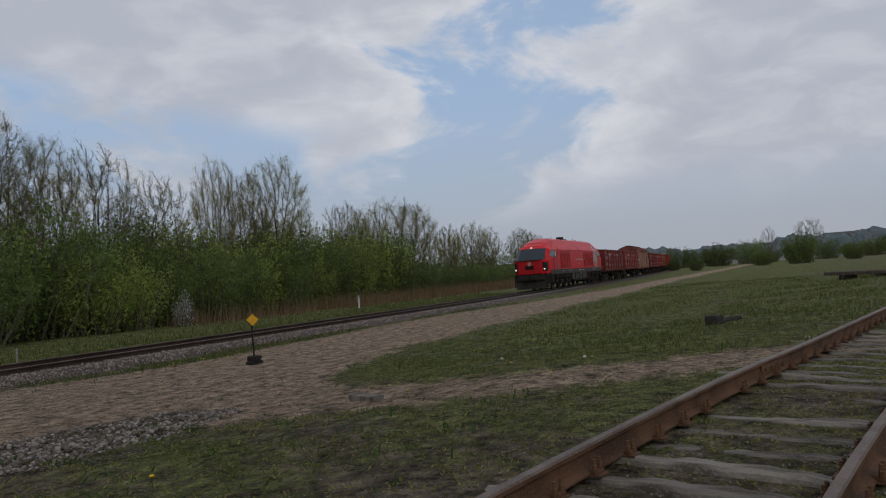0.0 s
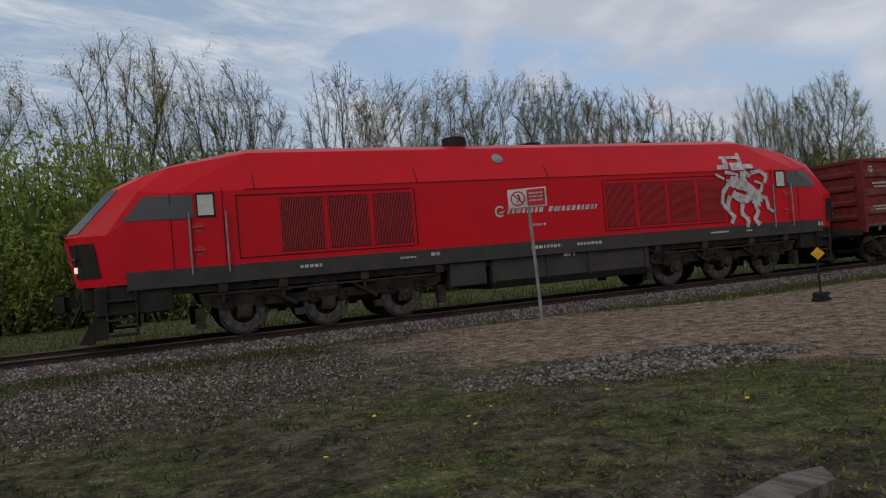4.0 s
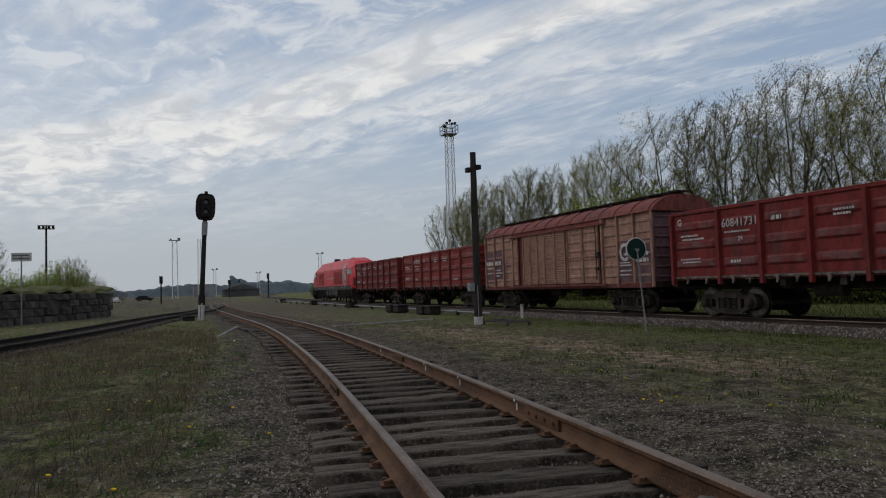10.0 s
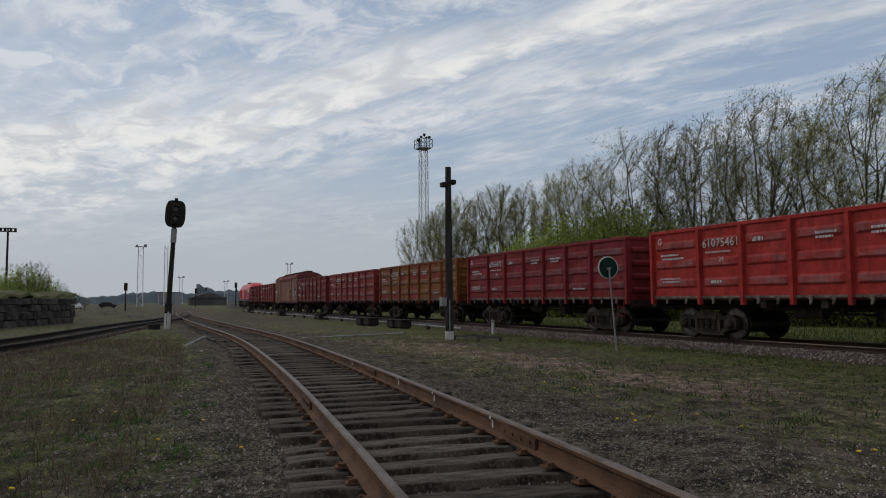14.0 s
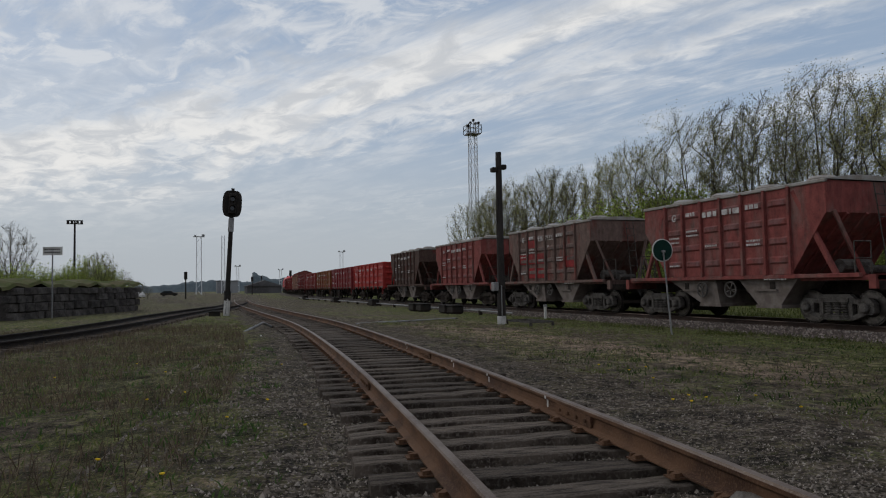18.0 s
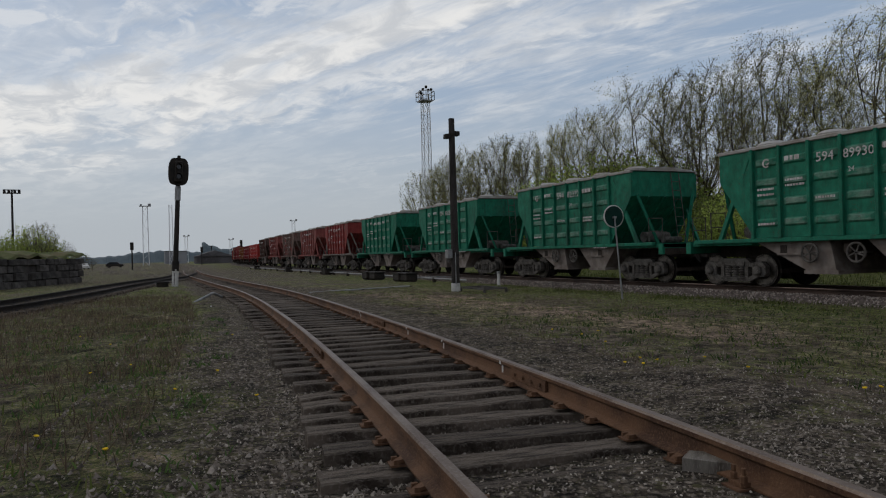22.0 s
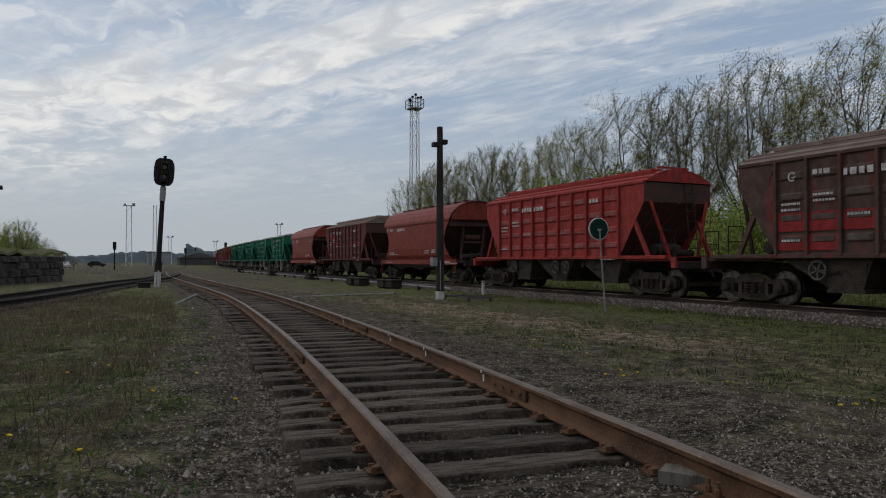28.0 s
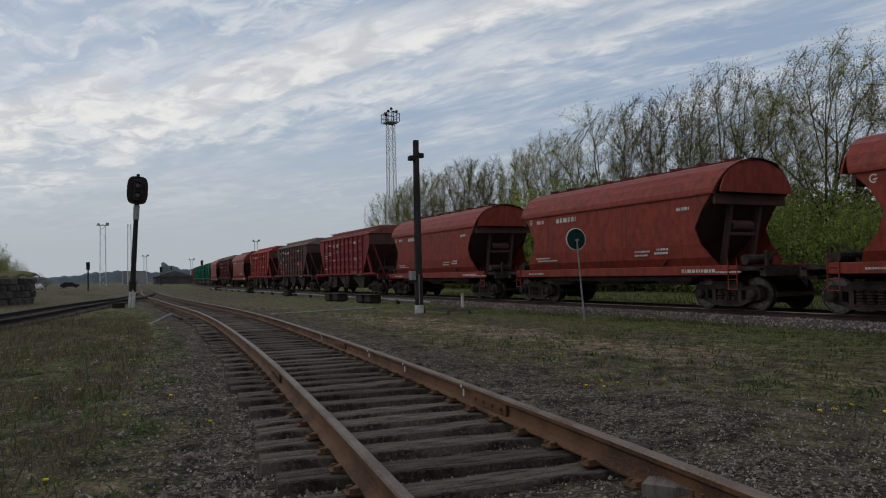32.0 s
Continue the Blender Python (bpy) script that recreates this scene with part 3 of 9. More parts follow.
def ground_material():
    m = bpy.data.materials.new("yard_ground")
    m.use_nodes = True
    nt = m.node_tree
    b = nt.nodes["Principled BSDF"]
    b.inputs["Roughness"].default_value = 0.95
    b.inputs["Specular IOR Level"].default_value = 0.12
    co = nt.nodes.new("ShaderNodeTexCoord")

    def tex(scale, detail, lo, hi, rough=0.6):
        n = nt.nodes.new("ShaderNodeTexNoise")
        n.inputs["Scale"].default_value, n.inputs["Detail"].default_value, n.inputs["Roughness"].default_value = scale, detail, rough
        nt.links.new(co.outputs["Object"], n.inputs["Vector"])
        r = nt.nodes.new("ShaderNodeMapRange")
        r.inputs["From Min"].default_value, r.inputs["From Max"].default_value = lo, hi
        nt.links.new(n.outputs[0], r.inputs[0])
        return r.outputs[0]

    def mix(fac, a, c):
        k = nt.nodes.new("ShaderNodeMix")
        k.data_type = "RGBA"
        nt.links.new(fac, k.inputs[0])
        for sock, val in ((k.inputs[6], a), (k.inputs[7], c)):
            if isinstance(val, tuple):
                sock.default_value = (*val, 1)
            else:
                nt.links.new(val, sock)
        return k.outputs[2]

    def attr(name):
        a = nt.nodes.new("ShaderNodeAttribute")
        a.attribute_name = name
        return a.outputs["Fac"]

    def math_(op, a, c):
        k = nt.nodes.new("ShaderNodeMath")
        k.operation, k.use_clamp = op, True
        for s, v in ((k.inputs[0], a), (k.inputs[1], c)):
            if isinstance(v, (int, float)):
                s.default_value = v
            else:
                nt.links.new(v, s)
        return k.outputs[0]

    def edged(a, tex_out, soft=0.35):
        """A region's mask broken up by fine noise."""
        k = nt.nodes.new("ShaderNodeMapRange")
        s = math_("ADD", math_("MULTIPLY", a, 0.58), math_("MULTIPLY", tex_out, 0.42))
        nt.links.new(s, k.inputs[0])
        k.inputs["From Min"].default_value, k.inputs["From Max"].default_value = 0.5 - soft / 2, 0.5 + soft / 2
        return k.outputs[0]
    n_mid, n_fine, n_grit = tex(1.7, 8, 0.3, 0.7), tex(11, 9, 0.32, 0.68, 0.72), tex(60, 6, 0.34, 0.66, 0.7)
    n_tuft, n_speck = tex(4.2, 10, 0.40, 0.60, 0.8), tex(30, 6, 0.47, 0.60, 0.7)
    soil = mix(n_fine, (0.040, 0.030, 0.021), (0.140, 0.106, 0.076))
    soil = mix(n_mid, soil, mix(n_grit, (0.078, 0.060, 0.043), (0.225, 0.178, 0.130)))
    moss = mix(n_grit, (0.095, 0.098, 0.028), (0.225, 0.210, 0.068))
    grass = mix(n_speck, mix(n_tuft, (0.038, 0.050, 0.015), (0.112, 0.138, 0.040)), moss)
    turf = mix(edged(attr("green"), n_tuft, 0.22), soil, grass)
    dryc = mix(n_speck, mix(n_fine, (0.032, 0.025, 0.019), (0.080, 0.060, 0.042)), (0.19, 0.143, 0.098))
    turf = mix(math_("MULTIPLY", edged(attr("dry"), n_tuft), 0.35), turf, dryc)
    lush = mix(n_speck, mix(n_fine, (0.085, 0.066, 0.050), (0.165, 0.132, 0.106)), mix(n_grit, (0.045, 0.078, 0.018), (0.12, 0.15, 0.045)))
    turf = mix(math_("MULTIPLY", attr("fresh"), 0.75), turf, mix(n_tuft, lush, mix(n_grit, (0.06, 0.075, 0.02), (0.16, 0.15, 0.06))))
    earth = mix(n_fine, mix(n_mid, (0.215, 0.148, 0.102), (0.32, 0.225, 0.160)), mix(n_grit, (0.26, 0.185, 0.132), (0.43, 0.315, 0.23)))
    base = mix(edged(attr("dirt"), n_tuft), turf, earth)
    vor = nt.nodes.new("ShaderNodeTexVoronoi")
    vor.inputs["Scale"].default_value = 19
    nt.links.new(co.outputs["Object"], vor.inputs["Vector"])
    pebble = mix(vor.outputs["Color"], (0.10, 0.081, 0.063), (0.32, 0.268, 0.215))
    # gaps between pebbles go near black, their shade put into the colour
    gap = nt.nodes.new("ShaderNodeMapRange")
    gap.inputs["From Min"].default_value, gap.inputs["From Max"].default_value = 0.25, 0.6
    nt.links.new(vor.outputs["Distance"], gap.inputs[0])
    pebble = mix(gap.outputs[0], pebble, (0.024, 0.018, 0.013))
    pebble = mix(math_("MULTIPLY", n_tuft, 0.6), pebble, soil)
    base = mix(edged(attr("gravel"), n_fine), base, pebble)
    base = mix(math_("MULTIPLY", edged(attr("soot"), n_fine), 0.45), base, mix(n_speck, (0.012, 0.011, 0.011), (0.035, 0.032, 0.030)))
    # small stones, dead stalks and seedlings that catch the eye one by one; the darkest specks paint shade
    def specks(scale, radius, share):
        v = nt.nodes.new("ShaderNodeTexVoronoi")
        v.inputs["Scale"].default_value = scale
        nt.links.new(co.outputs["Object"], v.inputs["Vector"])
        sp = nt.nodes.new("ShaderNodeSeparateXYZ")
        nt.links.new(v.outputs["Color"], sp.inputs[0])
        return math_("MULTIPLY", math_("LESS_THAN", v.outputs["Distance"], radius), math_("GREATER_THAN", sp.outputs[0], 1.0 - share)), sp.outputs[1]
    m1, c1 = specks(26, 0.30, 0.30)
    base = mix(math_("MULTIPLY", m1, 0.85), base, mix(c1, (0.012, 0.010, 0.008), (0.36, 0.28, 0.22)))
    m2, c2 = specks(48, 0.34, 0.35)
    base = mix(math_("MULTIPLY", math_("MULTIPLY", m2, attr("green")), 0.9), base, mix(c2, (0.035, 0.050, 0.012), (0.27, 0.26, 0.085)))
    m3, c3 = specks(13, 0.42, 0.40)
    base = mix(math_("MULTIPLY", m3, 0.65), base, mix(c3, (0.012, 0.010, 0.007), (0.12, 0.11, 0.05)))
    # broad and patchy changes of tone, whose dark end paints in shade between stones
    hs = nt.nodes.new("ShaderNodeHueSaturation")
    tone = nt.nodes.new("ShaderNodeMapRange")
    tone.inputs["To Min"].default_value, tone.inputs["To Max"].default_value = 0.10, 1.95
    nt.links.new(tex(3.4, 12, 0.38, 0.62, 0.85), tone.inputs[0])
    nt.links.new(tone.outputs[0], hs.inputs["Value"])
    nt.links.new(base, hs.inputs["Color"])
    nt.links.new(hs.outputs[0], b.inputs["Base Color"])
    bp = nt.nodes.new("ShaderNodeBump")
    bp.inputs["Strength"].default_value, bp.inputs["Distance"].default_value = 1.0, 0.045
    nt.links.new(math_("ADD", math_("MULTIPLY", n_fine, 0.6), math_("MULTIPLY", n_grit, 0.4)), bp.inputs["Height"])
    nt.links.new(bp.outputs[0], b.inputs["Normal"])
    return m


ground = build_ground()


# ---- tracks ----
RAIL_PROFILE = [(-0.075, 0), (0.075, 0), (0.075, 0.012), (0.016, 0.035), (0.010, 0.07), (0.010, 0.12), (0.036, 0.138), (0.037, 0.165), (0.028, 0.18), (-0.028, 0.18), (-0.037, 0.165), (-0.036, 0.138), (-0.010, 0.12), (-0.010, 0.07), (-0.016, 0.035), (-0.075, 0.012)]


def offset_line(fy, x0, x1, step, off):
    """Points of a line at a sideways distance from y = fy(x)."""
    out = []
    n = max(2, int(abs(x1 - x0) / step))
    for i in range(n + 1):
        x = x0 + (x1 - x0) * i / n
        s = (fy(x + 0.05) - fy(x - 0.05)) / 0.1
        q = math.hypot(1, s)
        out.append((x - off * s / q, fy(x) + off / q, -s / q, 1 / q))
    return out


def rail(fy, x0, x1, step, off, top, mat, head, parent, wear=True):
    line = offset_line(fy, x0, x1, step, off)
    base = top if callable(top) else (lambda _: top)
    rings = [[(x + nx * p[0], y + ny * p[0], base(x) - 0.18 + p[1]) for p in RAIL_PROFILE] for x, y, nx, ny in line]
    ob = part("rail", Shape().loft(rings, closed=True), mat, parent)
    crown = [(-0.037, 0.166), (-0.0285, 0.1815), (0.0285, 0.1815), (0.037, 0.166)]
    rings = [[(x + nx * p[0], y + ny * p[0], base(x) - 0.18 + p[1]) for p in crown] for x, y, nx, ny in line]
    part("rail_head", Shape().loft(rings, closed=True), head, ob, "worn shiny rail head")
    return ob


def stations(fy, x0, x1, gap):
    """Places every gap metres along a line, with its heading."""
    x, out = x0, []
    while x < x1:
        s = (fy(x + 0.05) - fy(x - 0.05)) / 0.1
        out.append((x, fy(x), math.degrees(math.atan(s))))
        x += gap / math.hypot(1, s)
    return out


SLEEPERS = []


def timber(seed):
    """A split old sleeper, 2.7 m long, with worn ends."""
    r = random.Random(seed)
    rings = []
    for i in range(10):
        y = -1.36 + 2.72 * i / 9 + (r.uniform(-0.03, 0.03) if i in (0, 9) else 0)
        w, h = 0.120 + r.uniform(-0.008, 0.008), 0.0 + r.uniform(-0.007, 0.004)
        rings.append([(-w, y, -0.16), (w, y, -0.16), (w, y, h - 0.012), (w - 0.012, y, h), (-w + 0.012, y, h + r.uniform(-0.004, 0.003)), (-w, y, h - 0.014)])
    return Shape().loft(rings, closed=True)


def sunken_timber(seed):
    """A rotten sleeper sunk in the soil: an uneven, broken pale ridge."""
    r = random.Random(seed + 40)
    rings = []
    n = 22
    a, b = r.uniform(0, 6.28), r.uniform(0, 6.28)
    for i in range(n):
        y = -1.36 + 2.72 * i / (n - 1)
        w0 = 0.075 + 0.03 * math.sin(2.1 * y + a) + r.uniform(-0.018, 0.018)
        w1 = 0.075 + 0.03 * math.sin(2.9 * y + b) + r.uniform(-0.018, 0.018)
        h = 0.012 + 0.022 * math.sin(1.6 * y + b) + r.uniform(-0.012, 0.008)
        rings.append([(-w0 - 0.02, y, -0.16), (w1 + 0.02, y, -0.16), (w1, y, h - 0.018), (w1 - 0.02, y, h), (-w0 + 0.02, y, h + r.uniform(-0.008, 0.006)), (-w0, y, h - 0.02)])
    return Shape().loft(rings, closed=True)


def build_tracks():
    main = tagged(new("main_track"), "straight running line of brown rails on stone ballast", "railway track", kind="structure")
    side = tagged(new("side_track"), "curving siding of rusty rails on weathered timber sleepers", "railway track", kind="structure")
    third = tagged(new("joining_track"), "dark siding curving in to join at the points", "railway track", kind="structure")
    for off in (-0.797, 0.797):
        rail(main_y, -420, -40, 6, off, RAIL_TOP, M["rail_main"], M["rail_main"], main)
        rail(main_y, -40, 60, 2, off, RAIL_TOP, M["rail_main"], M["rail_top"], main)
        rail(main_y, 60, 300, 6, off, RAIL_TOP, M["rail_main"], M["rail_main"], main)
        rail(side_y, -98, 45, 0.6, off, side_top, M["rust"], M["rail_head"], side)
        rail(third_y, -77, -10, 0.8, off, third_top, M["rail_dark"], M["rail_dark"], third)
    # ballast bed of the running line
    bed = Shape()
    sec = [(-2.75, -0.10), (-1.75, 0.07), (-1.35, 0.10), (1.35, 0.10), (1.75, 0.07), (2.75, -0.10)]
    for x0, x1, step in ((-420, -40, 8), (-40, 60, 1.0), (60, 300, 8)):
        rings = [[(x, y + a, z) for a, z in sec] for x, y, _, _ in offset_line(main_y, x0, x1, step, 0)]
        bed.loft(rings, cap=False)
    part("ballast_bed", bed, M["ballast"], main, "grey and pinkish crushed stone")
    for k in range(6):
        CACHE["timber%d" % k] = timber(k).mesh("sleeper", M["sleeper"])
        CACHE["buried%d" % k] = sunken_timber(k).mesh("sleeper", M["sleeper_pale"])
    rr = random.Random(5)
    for x, y, a in stations(side_y, -46, 36, 0.54):
        if rr.random() < (0.10 if x > 3 else 0.0):
            continue
        ob = part("sleeper", CACHE["%s%d" % ("buried" if x > 2.0 else "timber", rr.randrange(6))], M["sleeper_pale"] if x > -2.0 else M["sleeper"], side, at=pose(x + rr.uniform(-0.04, 0.04), y + rr.uniform(-0.04, 0.04), side_top(x) - 0.18 - 0.012 + rr.uniform(-0.012, 0.004) - (0.016 if x > -2.0 else 0), rr.uniform(-1, 1), rr.uniform(-2.5, 2.5), a + rr.uniform(-2.2, 2.2)))
        SLEEPERS.append((x, y, a))
    block = shared("concrete_sleeper", lambda: Shape().prism([(-0.13, -0.12), (0.13, -0.12), (0.10, 0.03), (-0.10, 0.03)], -1.36, 1.36, "y"), M["concrete"])
    for x, y, a in stations(main_y, -40, 70, 0.58):
        part("sleeper", block, M["concrete"], main, "pale concrete sleeper end in the ballast", at=pose(x, y, 0.078, 0, 0, a))
    far = Shape()
    for x, y, a in stations(main_y, -180, -40, 0.6) + stations(main_y, 70, 160, 0.6):
        far.box(x - 0.12, x + 0.12, y - 1.36, y + 1.36, 0.0, 0.105)
    for x, y, a in stations(side_y, -96, -46, 0.6):
        far.box(x - 0.12, x + 0.12, y - 1.36, y + 1.36, -0.05, side_top(x) - 0.19)
    part("far_sleepers", far, M["sleeper"], side, kind="stuff")
    more = Shape()
    for x, y, a in stations(third_y, -76, -12, 0.6):
        c, s = math.cos(radians(a)), math.sin(radians(a))
        zt = third_top(x) - 0.22
        more.beam((x + 1.3 * s, y - 1.3 * c, zt), (x - 1.3 * s, y + 1.3 * c, zt), 0.24, 0.10)
    part("sleepers", more, M["sleeper"], third, kind="stuff")


M["ballast"] = material("crushed_stone_bed", (0.085, 0.068, 0.057), (0.055, 0.044, 0.037), (0.15, 0.125, 0.108), 5, 22, 0.95, 0, 0.9, 28)
build_tracks()


# ---- train: shared running gear ----
def paint(name, base, dirt, amount=0.5, rough=0.62, scuff_highlight=None):
    """Weathered wagon paint: run-down streaks, blotches, rust specks, and rubbed ribs with a painted highlight."""
    m = bpy.data.materials.new(name)
    m.use_nodes = True
    nt = m.node_tree
    b = nt.nodes["Principled BSDF"]
    b.inputs["Roughness"].default_value, b.inputs["Specular IOR Level"].default_value = rough, 0.14
    co = nt.nodes.new("ShaderNodeTexCoord")

    def noise(scale, detail, lo, hi, stretch=(1, 1, 1), to=(0, 1)):
        mp = nt.nodes.new("ShaderNodeMapping")
        mp.inputs["Scale"].default_value = stretch
        nt.links.new(co.outputs["Object"], mp.inputs[0])
        oi = nt.nodes.new("ShaderNodeObjectInfo")
        sh = nt.nodes.new("ShaderNodeVectorMath")
        sc = nt.nodes.new("ShaderNodeMath"); sc.operation = "MULTIPLY"; sc.inputs[1].default_value = 37.0
        nt.links.new(oi.outputs["Random"], sc.inputs[0])
        nt.links.new(mp.outputs[0], sh.inputs[0])
        nt.links.new(sc.outputs[0], sh.inputs[1])
        n = nt.nodes.new("ShaderNodeTexNoise")
        n.inputs["Scale"].default_value, n.inputs["Detail"].default_value, n.inputs["Roughness"].default_value = scale, detail, 0.65
        nt.links.new(sh.outputs[0], n.inputs["Vector"])
        r = nt.nodes.new("ShaderNodeMapRange")
        r.inputs["From Min"].default_value, r.inputs["From Max"].default_value = lo, hi
        r.inputs["To Min"].default_value, r.inputs["To Max"].default_value = to
        nt.links.new(n.outputs[0], r.inputs[0])
        return r.outputs[0]

    def mix(fac, a, c):
        k = nt.nodes.new("ShaderNodeMix")
        k.data_type = "RGBA"
        nt.links.new(fac, k.inputs[0])
        for sock, val in ((k.inputs[6], a), (k.inputs[7], c)):
            if isinstance(val, tuple):
                sock.default_value = (*val, 1)
            else:
                nt.links.new(val, sock)
        return k.outputs[2]

    def scaled(fac, k):
        q = nt.nodes.new("ShaderNodeMath"); q.operation = "MULTIPLY"; q.use_clamp = True
        nt.links.new(fac, q.inputs[0])
        if isinstance(k, float):
            q.inputs[1].default_value = k
        else:
            nt.links.new(k, q.inputs[1])
        return q.outputs[0]
    col = mix(noise(1.3, 8, 0.66 - 0.36 * amount, 0.78 - 0.2 * amount, (1, 1, 0.4)), base, dirt)
    # raised ribs turn paler: scuffing together with a highlight put into the colour
    rib_highlight = nt.nodes.new("ShaderNodeAttribute")
    rib_highlight.attribute_name = "rib"
    pale = scuff_highlight or tuple(0.55 * c + 0.045 + 0.25 * max(base) * 0.4 for c in base)
    col = mix(scaled(scaled(rib_highlight.outputs["Fac"], noise(3.0, 8, 0.38, 0.62, (0.5, 1, 1.5))), 0.95), col, pale)
    dark = tuple(0.16 * c + 0.012 for c in dirt)
    col = mix(scaled(noise(2.2, 9, 0.52, 0.72, (2.2, 2.2, 0.22)), 0.35 + 0.4 * amount), col, dark)
    col = mix(scaled(noise(16, 8, 0.60 - 0.08 * amount, 0.70), 0.45 + 0.3 * amount), col, (0.075, 0.038, 0.026))
    hs = nt.nodes.new("ShaderNodeHueSaturation")
    nt.links.new(noise(4.5, 8, 0.3, 0.7, (1, 1, 0.7), (0.68, 1.3)), hs.inputs["Value"])
    nt.links.new(col, hs.inputs["Color"])
    nt.links.new(hs.outputs[0], b.inputs["Base Color"])
    bp = nt.nodes.new("ShaderNodeBump")
    bp.inputs["Strength"].default_value, bp.inputs["Distance"].default_value = 0.25, 0.02
    nt.links.new(noise(9, 6, 0.2, 0.8), bp.inputs["Height"])
    nt.links.new(bp.outputs[0], b.inputs["Normal"])
    return m


M["dark_red"] = paint("dark_red_wagon_paint", (0.215, 0.033, 0.029), (0.125, 0.036, 0.030), 0.45)
M["wine"] = paint("wine_red_wagon_paint", (0.160, 0.022, 0.020), (0.098, 0.030, 0.025), 0.4)
M["bright_red"] = paint("fresh_red_wagon_paint", (0.33, 0.030, 0.024), (0.21, 0.03, 0.024), 0.35)
M["ochre"] = paint("ochre_wagon_paint", (0.195, 0.080, 0.020), (0.165, 0.030, 0.022), 0.72)
M["pink"] = paint("faded_pink_brown_paint", (0.33, 0.185, 0.135), (0.21, 0.10, 0.075), 0.4, 0.8)
M["pink_roof"] = paint("rusty_roof_paint", (0.19, 0.055, 0.045), (0.13, 0.06, 0.05), 0.5, 0.75)
M["purple"] = paint("dull_purple_patch", (0.13, 0.075, 0.085), (0.10, 0.06, 0.062), 0.4, 0.8)
M["brown_grey"] = paint("dusty_brown_wagon_paint", (0.145, 0.098, 0.082), (0.17, 0.040, 0.032), 0.42, 0.85)
M["brown_red"] = paint("dusty_red_brown_paint", (0.215, 0.060, 0.052), (0.16, 0.10, 0.085), 0.45, 0.8)
M["dark_brown"] = paint("grimy_dark_brown_paint", (0.080, 0.050, 0.040), (0.16, 0.030, 0.026), 0.35, 0.8)
M["dusk_red"] = paint("grimy_maroon_paint", (0.125, 0.034, 0.032), (0.08, 0.045, 0.038), 0.5, 0.75)
M["clear_red"] = paint("clear_red_wagon_paint", (0.29, 0.036, 0.030), (0.20, 0.042, 0.034), 0.4)
M["crimson"] = paint("crimson_wagon_paint", (0.185, 0.020, 0.022), (0.12, 0.026, 0.024), 0.4)
M["orange_red"] = paint("orange_red_wagon_paint", (0.205, 0.036, 0.023), (0.150, 0.036, 0.025), 0.30, 0.55)
M["green"] = paint("green_wagon_paint", (0.012, 0.135, 0.080), (0.020, 0.070, 0.046), 0.35, 0.6, (0.15, 0.22, 0.17))
M["cement_dust"] = material("cement_dusted_roof", (0.33, 0.31, 0.28), (0.24, 0.21, 0.18), (0.42, 0.40, 0.37), 2, 25, 0.95, 0, 0.15)
M["brown_roof"] = material("dusty_brown_roof", (0.17, 0.12, 0.10), (0.22, 0.17, 0.145), None, 1.5, 20, 0.9, 0, 0.1)
M["letter"] = material("white_lettering", (0.52, 0.49, 0.47), (0.32, 0.28, 0.26), None, 6, 60, 0.7, 0, 0.0)
M["red_patch"] = paint("repainted_red_patch", (0.24, 0.022, 0.022), (0.14, 0.025, 0.022), 0.45)

WHEELS = []


def wheelset_mesh(r):
    s = Shape()
    s.tube((0, -1.0, 0), (0, 1.0, 0), 0.075, n=10)
    for y in (-1, 1):
        f = [(0.10, 0.10), (0.14, 0.11), (r * 0.72, 0.045), (r * 0.86, 0.05), (r * 0.87, 0.075), (r * 0.985, 0.075), (r, 0.06), (r + 0.004, -0.03), (r + 0.026, -0.045), (r + 0.02, -0.065), (r * 0.86, -0.065), (r * 0.72, -0.03), (0.12, -0.07)]
        s.lathe([(a, y * b) for a, b in f[:6]], (0, y * 0.81, 0), "y", 20)
        s.slot = 1
        s.lathe([(a, y * b) for a, b in f[5:7]], (0, y * 0.81, 0), "y", 20)
        s.slot = 0
        s.lathe([(a, y * b) for a, b in f[6:]], (0, y * 0.81, 0), "y", 20)
    return s


def wheelset(parent, x, r, z):
    ob = part("wheelset", shared("wheelset%g" % r, lambda: wheelset_mesh(r), [M["wheel"], M["tread"]]), [M["wheel"], M["tread"]], parent, at=(x, 0, z))
    WHEELS.append((ob, x, z, r))
    return ob


def side_frame_shape(y):
    s = Shape()
    o = 1 if y > 0 else -1
    a, b = y - 0.075, y + 0.075
    s.prism([(-1.17, 0.58), (-1.0, 0.74), (-0.62, 0.70), (-0.44, 0.84), (0.44, 0.84), (0.62, 0.70), (1.0, 0.74), (1.17, 0.58), (0.92, 0.58), (0.5, 0.58), (0.42, 0.66), (-0.42, 0.66), (-0.5, 0.58), (-0.92, 0.58)], a, b)
    s.prism([(-1.0, 0.34), (-0.52, 0.14), (0.52, 0.14), (1.0, 0.34), (1.0, 0.45), (0.47, 0.26), (-0.47, 0.26), (-1.0, 0.45)], a, b)
    for x in (-0.46, 0.46):
        s.box(x - 0.06, x + 0.06, a - 0.01, b + 0.01, 0.2, 0.72)
    for x in (-0.925, 0.925):
        s.prism([(x - 0.24, 0.36), (x - 0.16, 0.30), (x + 0.16, 0.30), (x + 0.24, 0.36), (x + 0.24, 0.60), (x + 0.15, 0.68), (x - 0.15, 0.68), (x - 0.24, 0.60)], a - 0.02, b + 0.02)
        s.lathe([(0.135, 0), (0.135, 0.10 * o), (0.10, 0.14 * o), (0.05, 0.15 * o)], (x, y + 0.08 * o, 0.475), "y", 14)
    return s


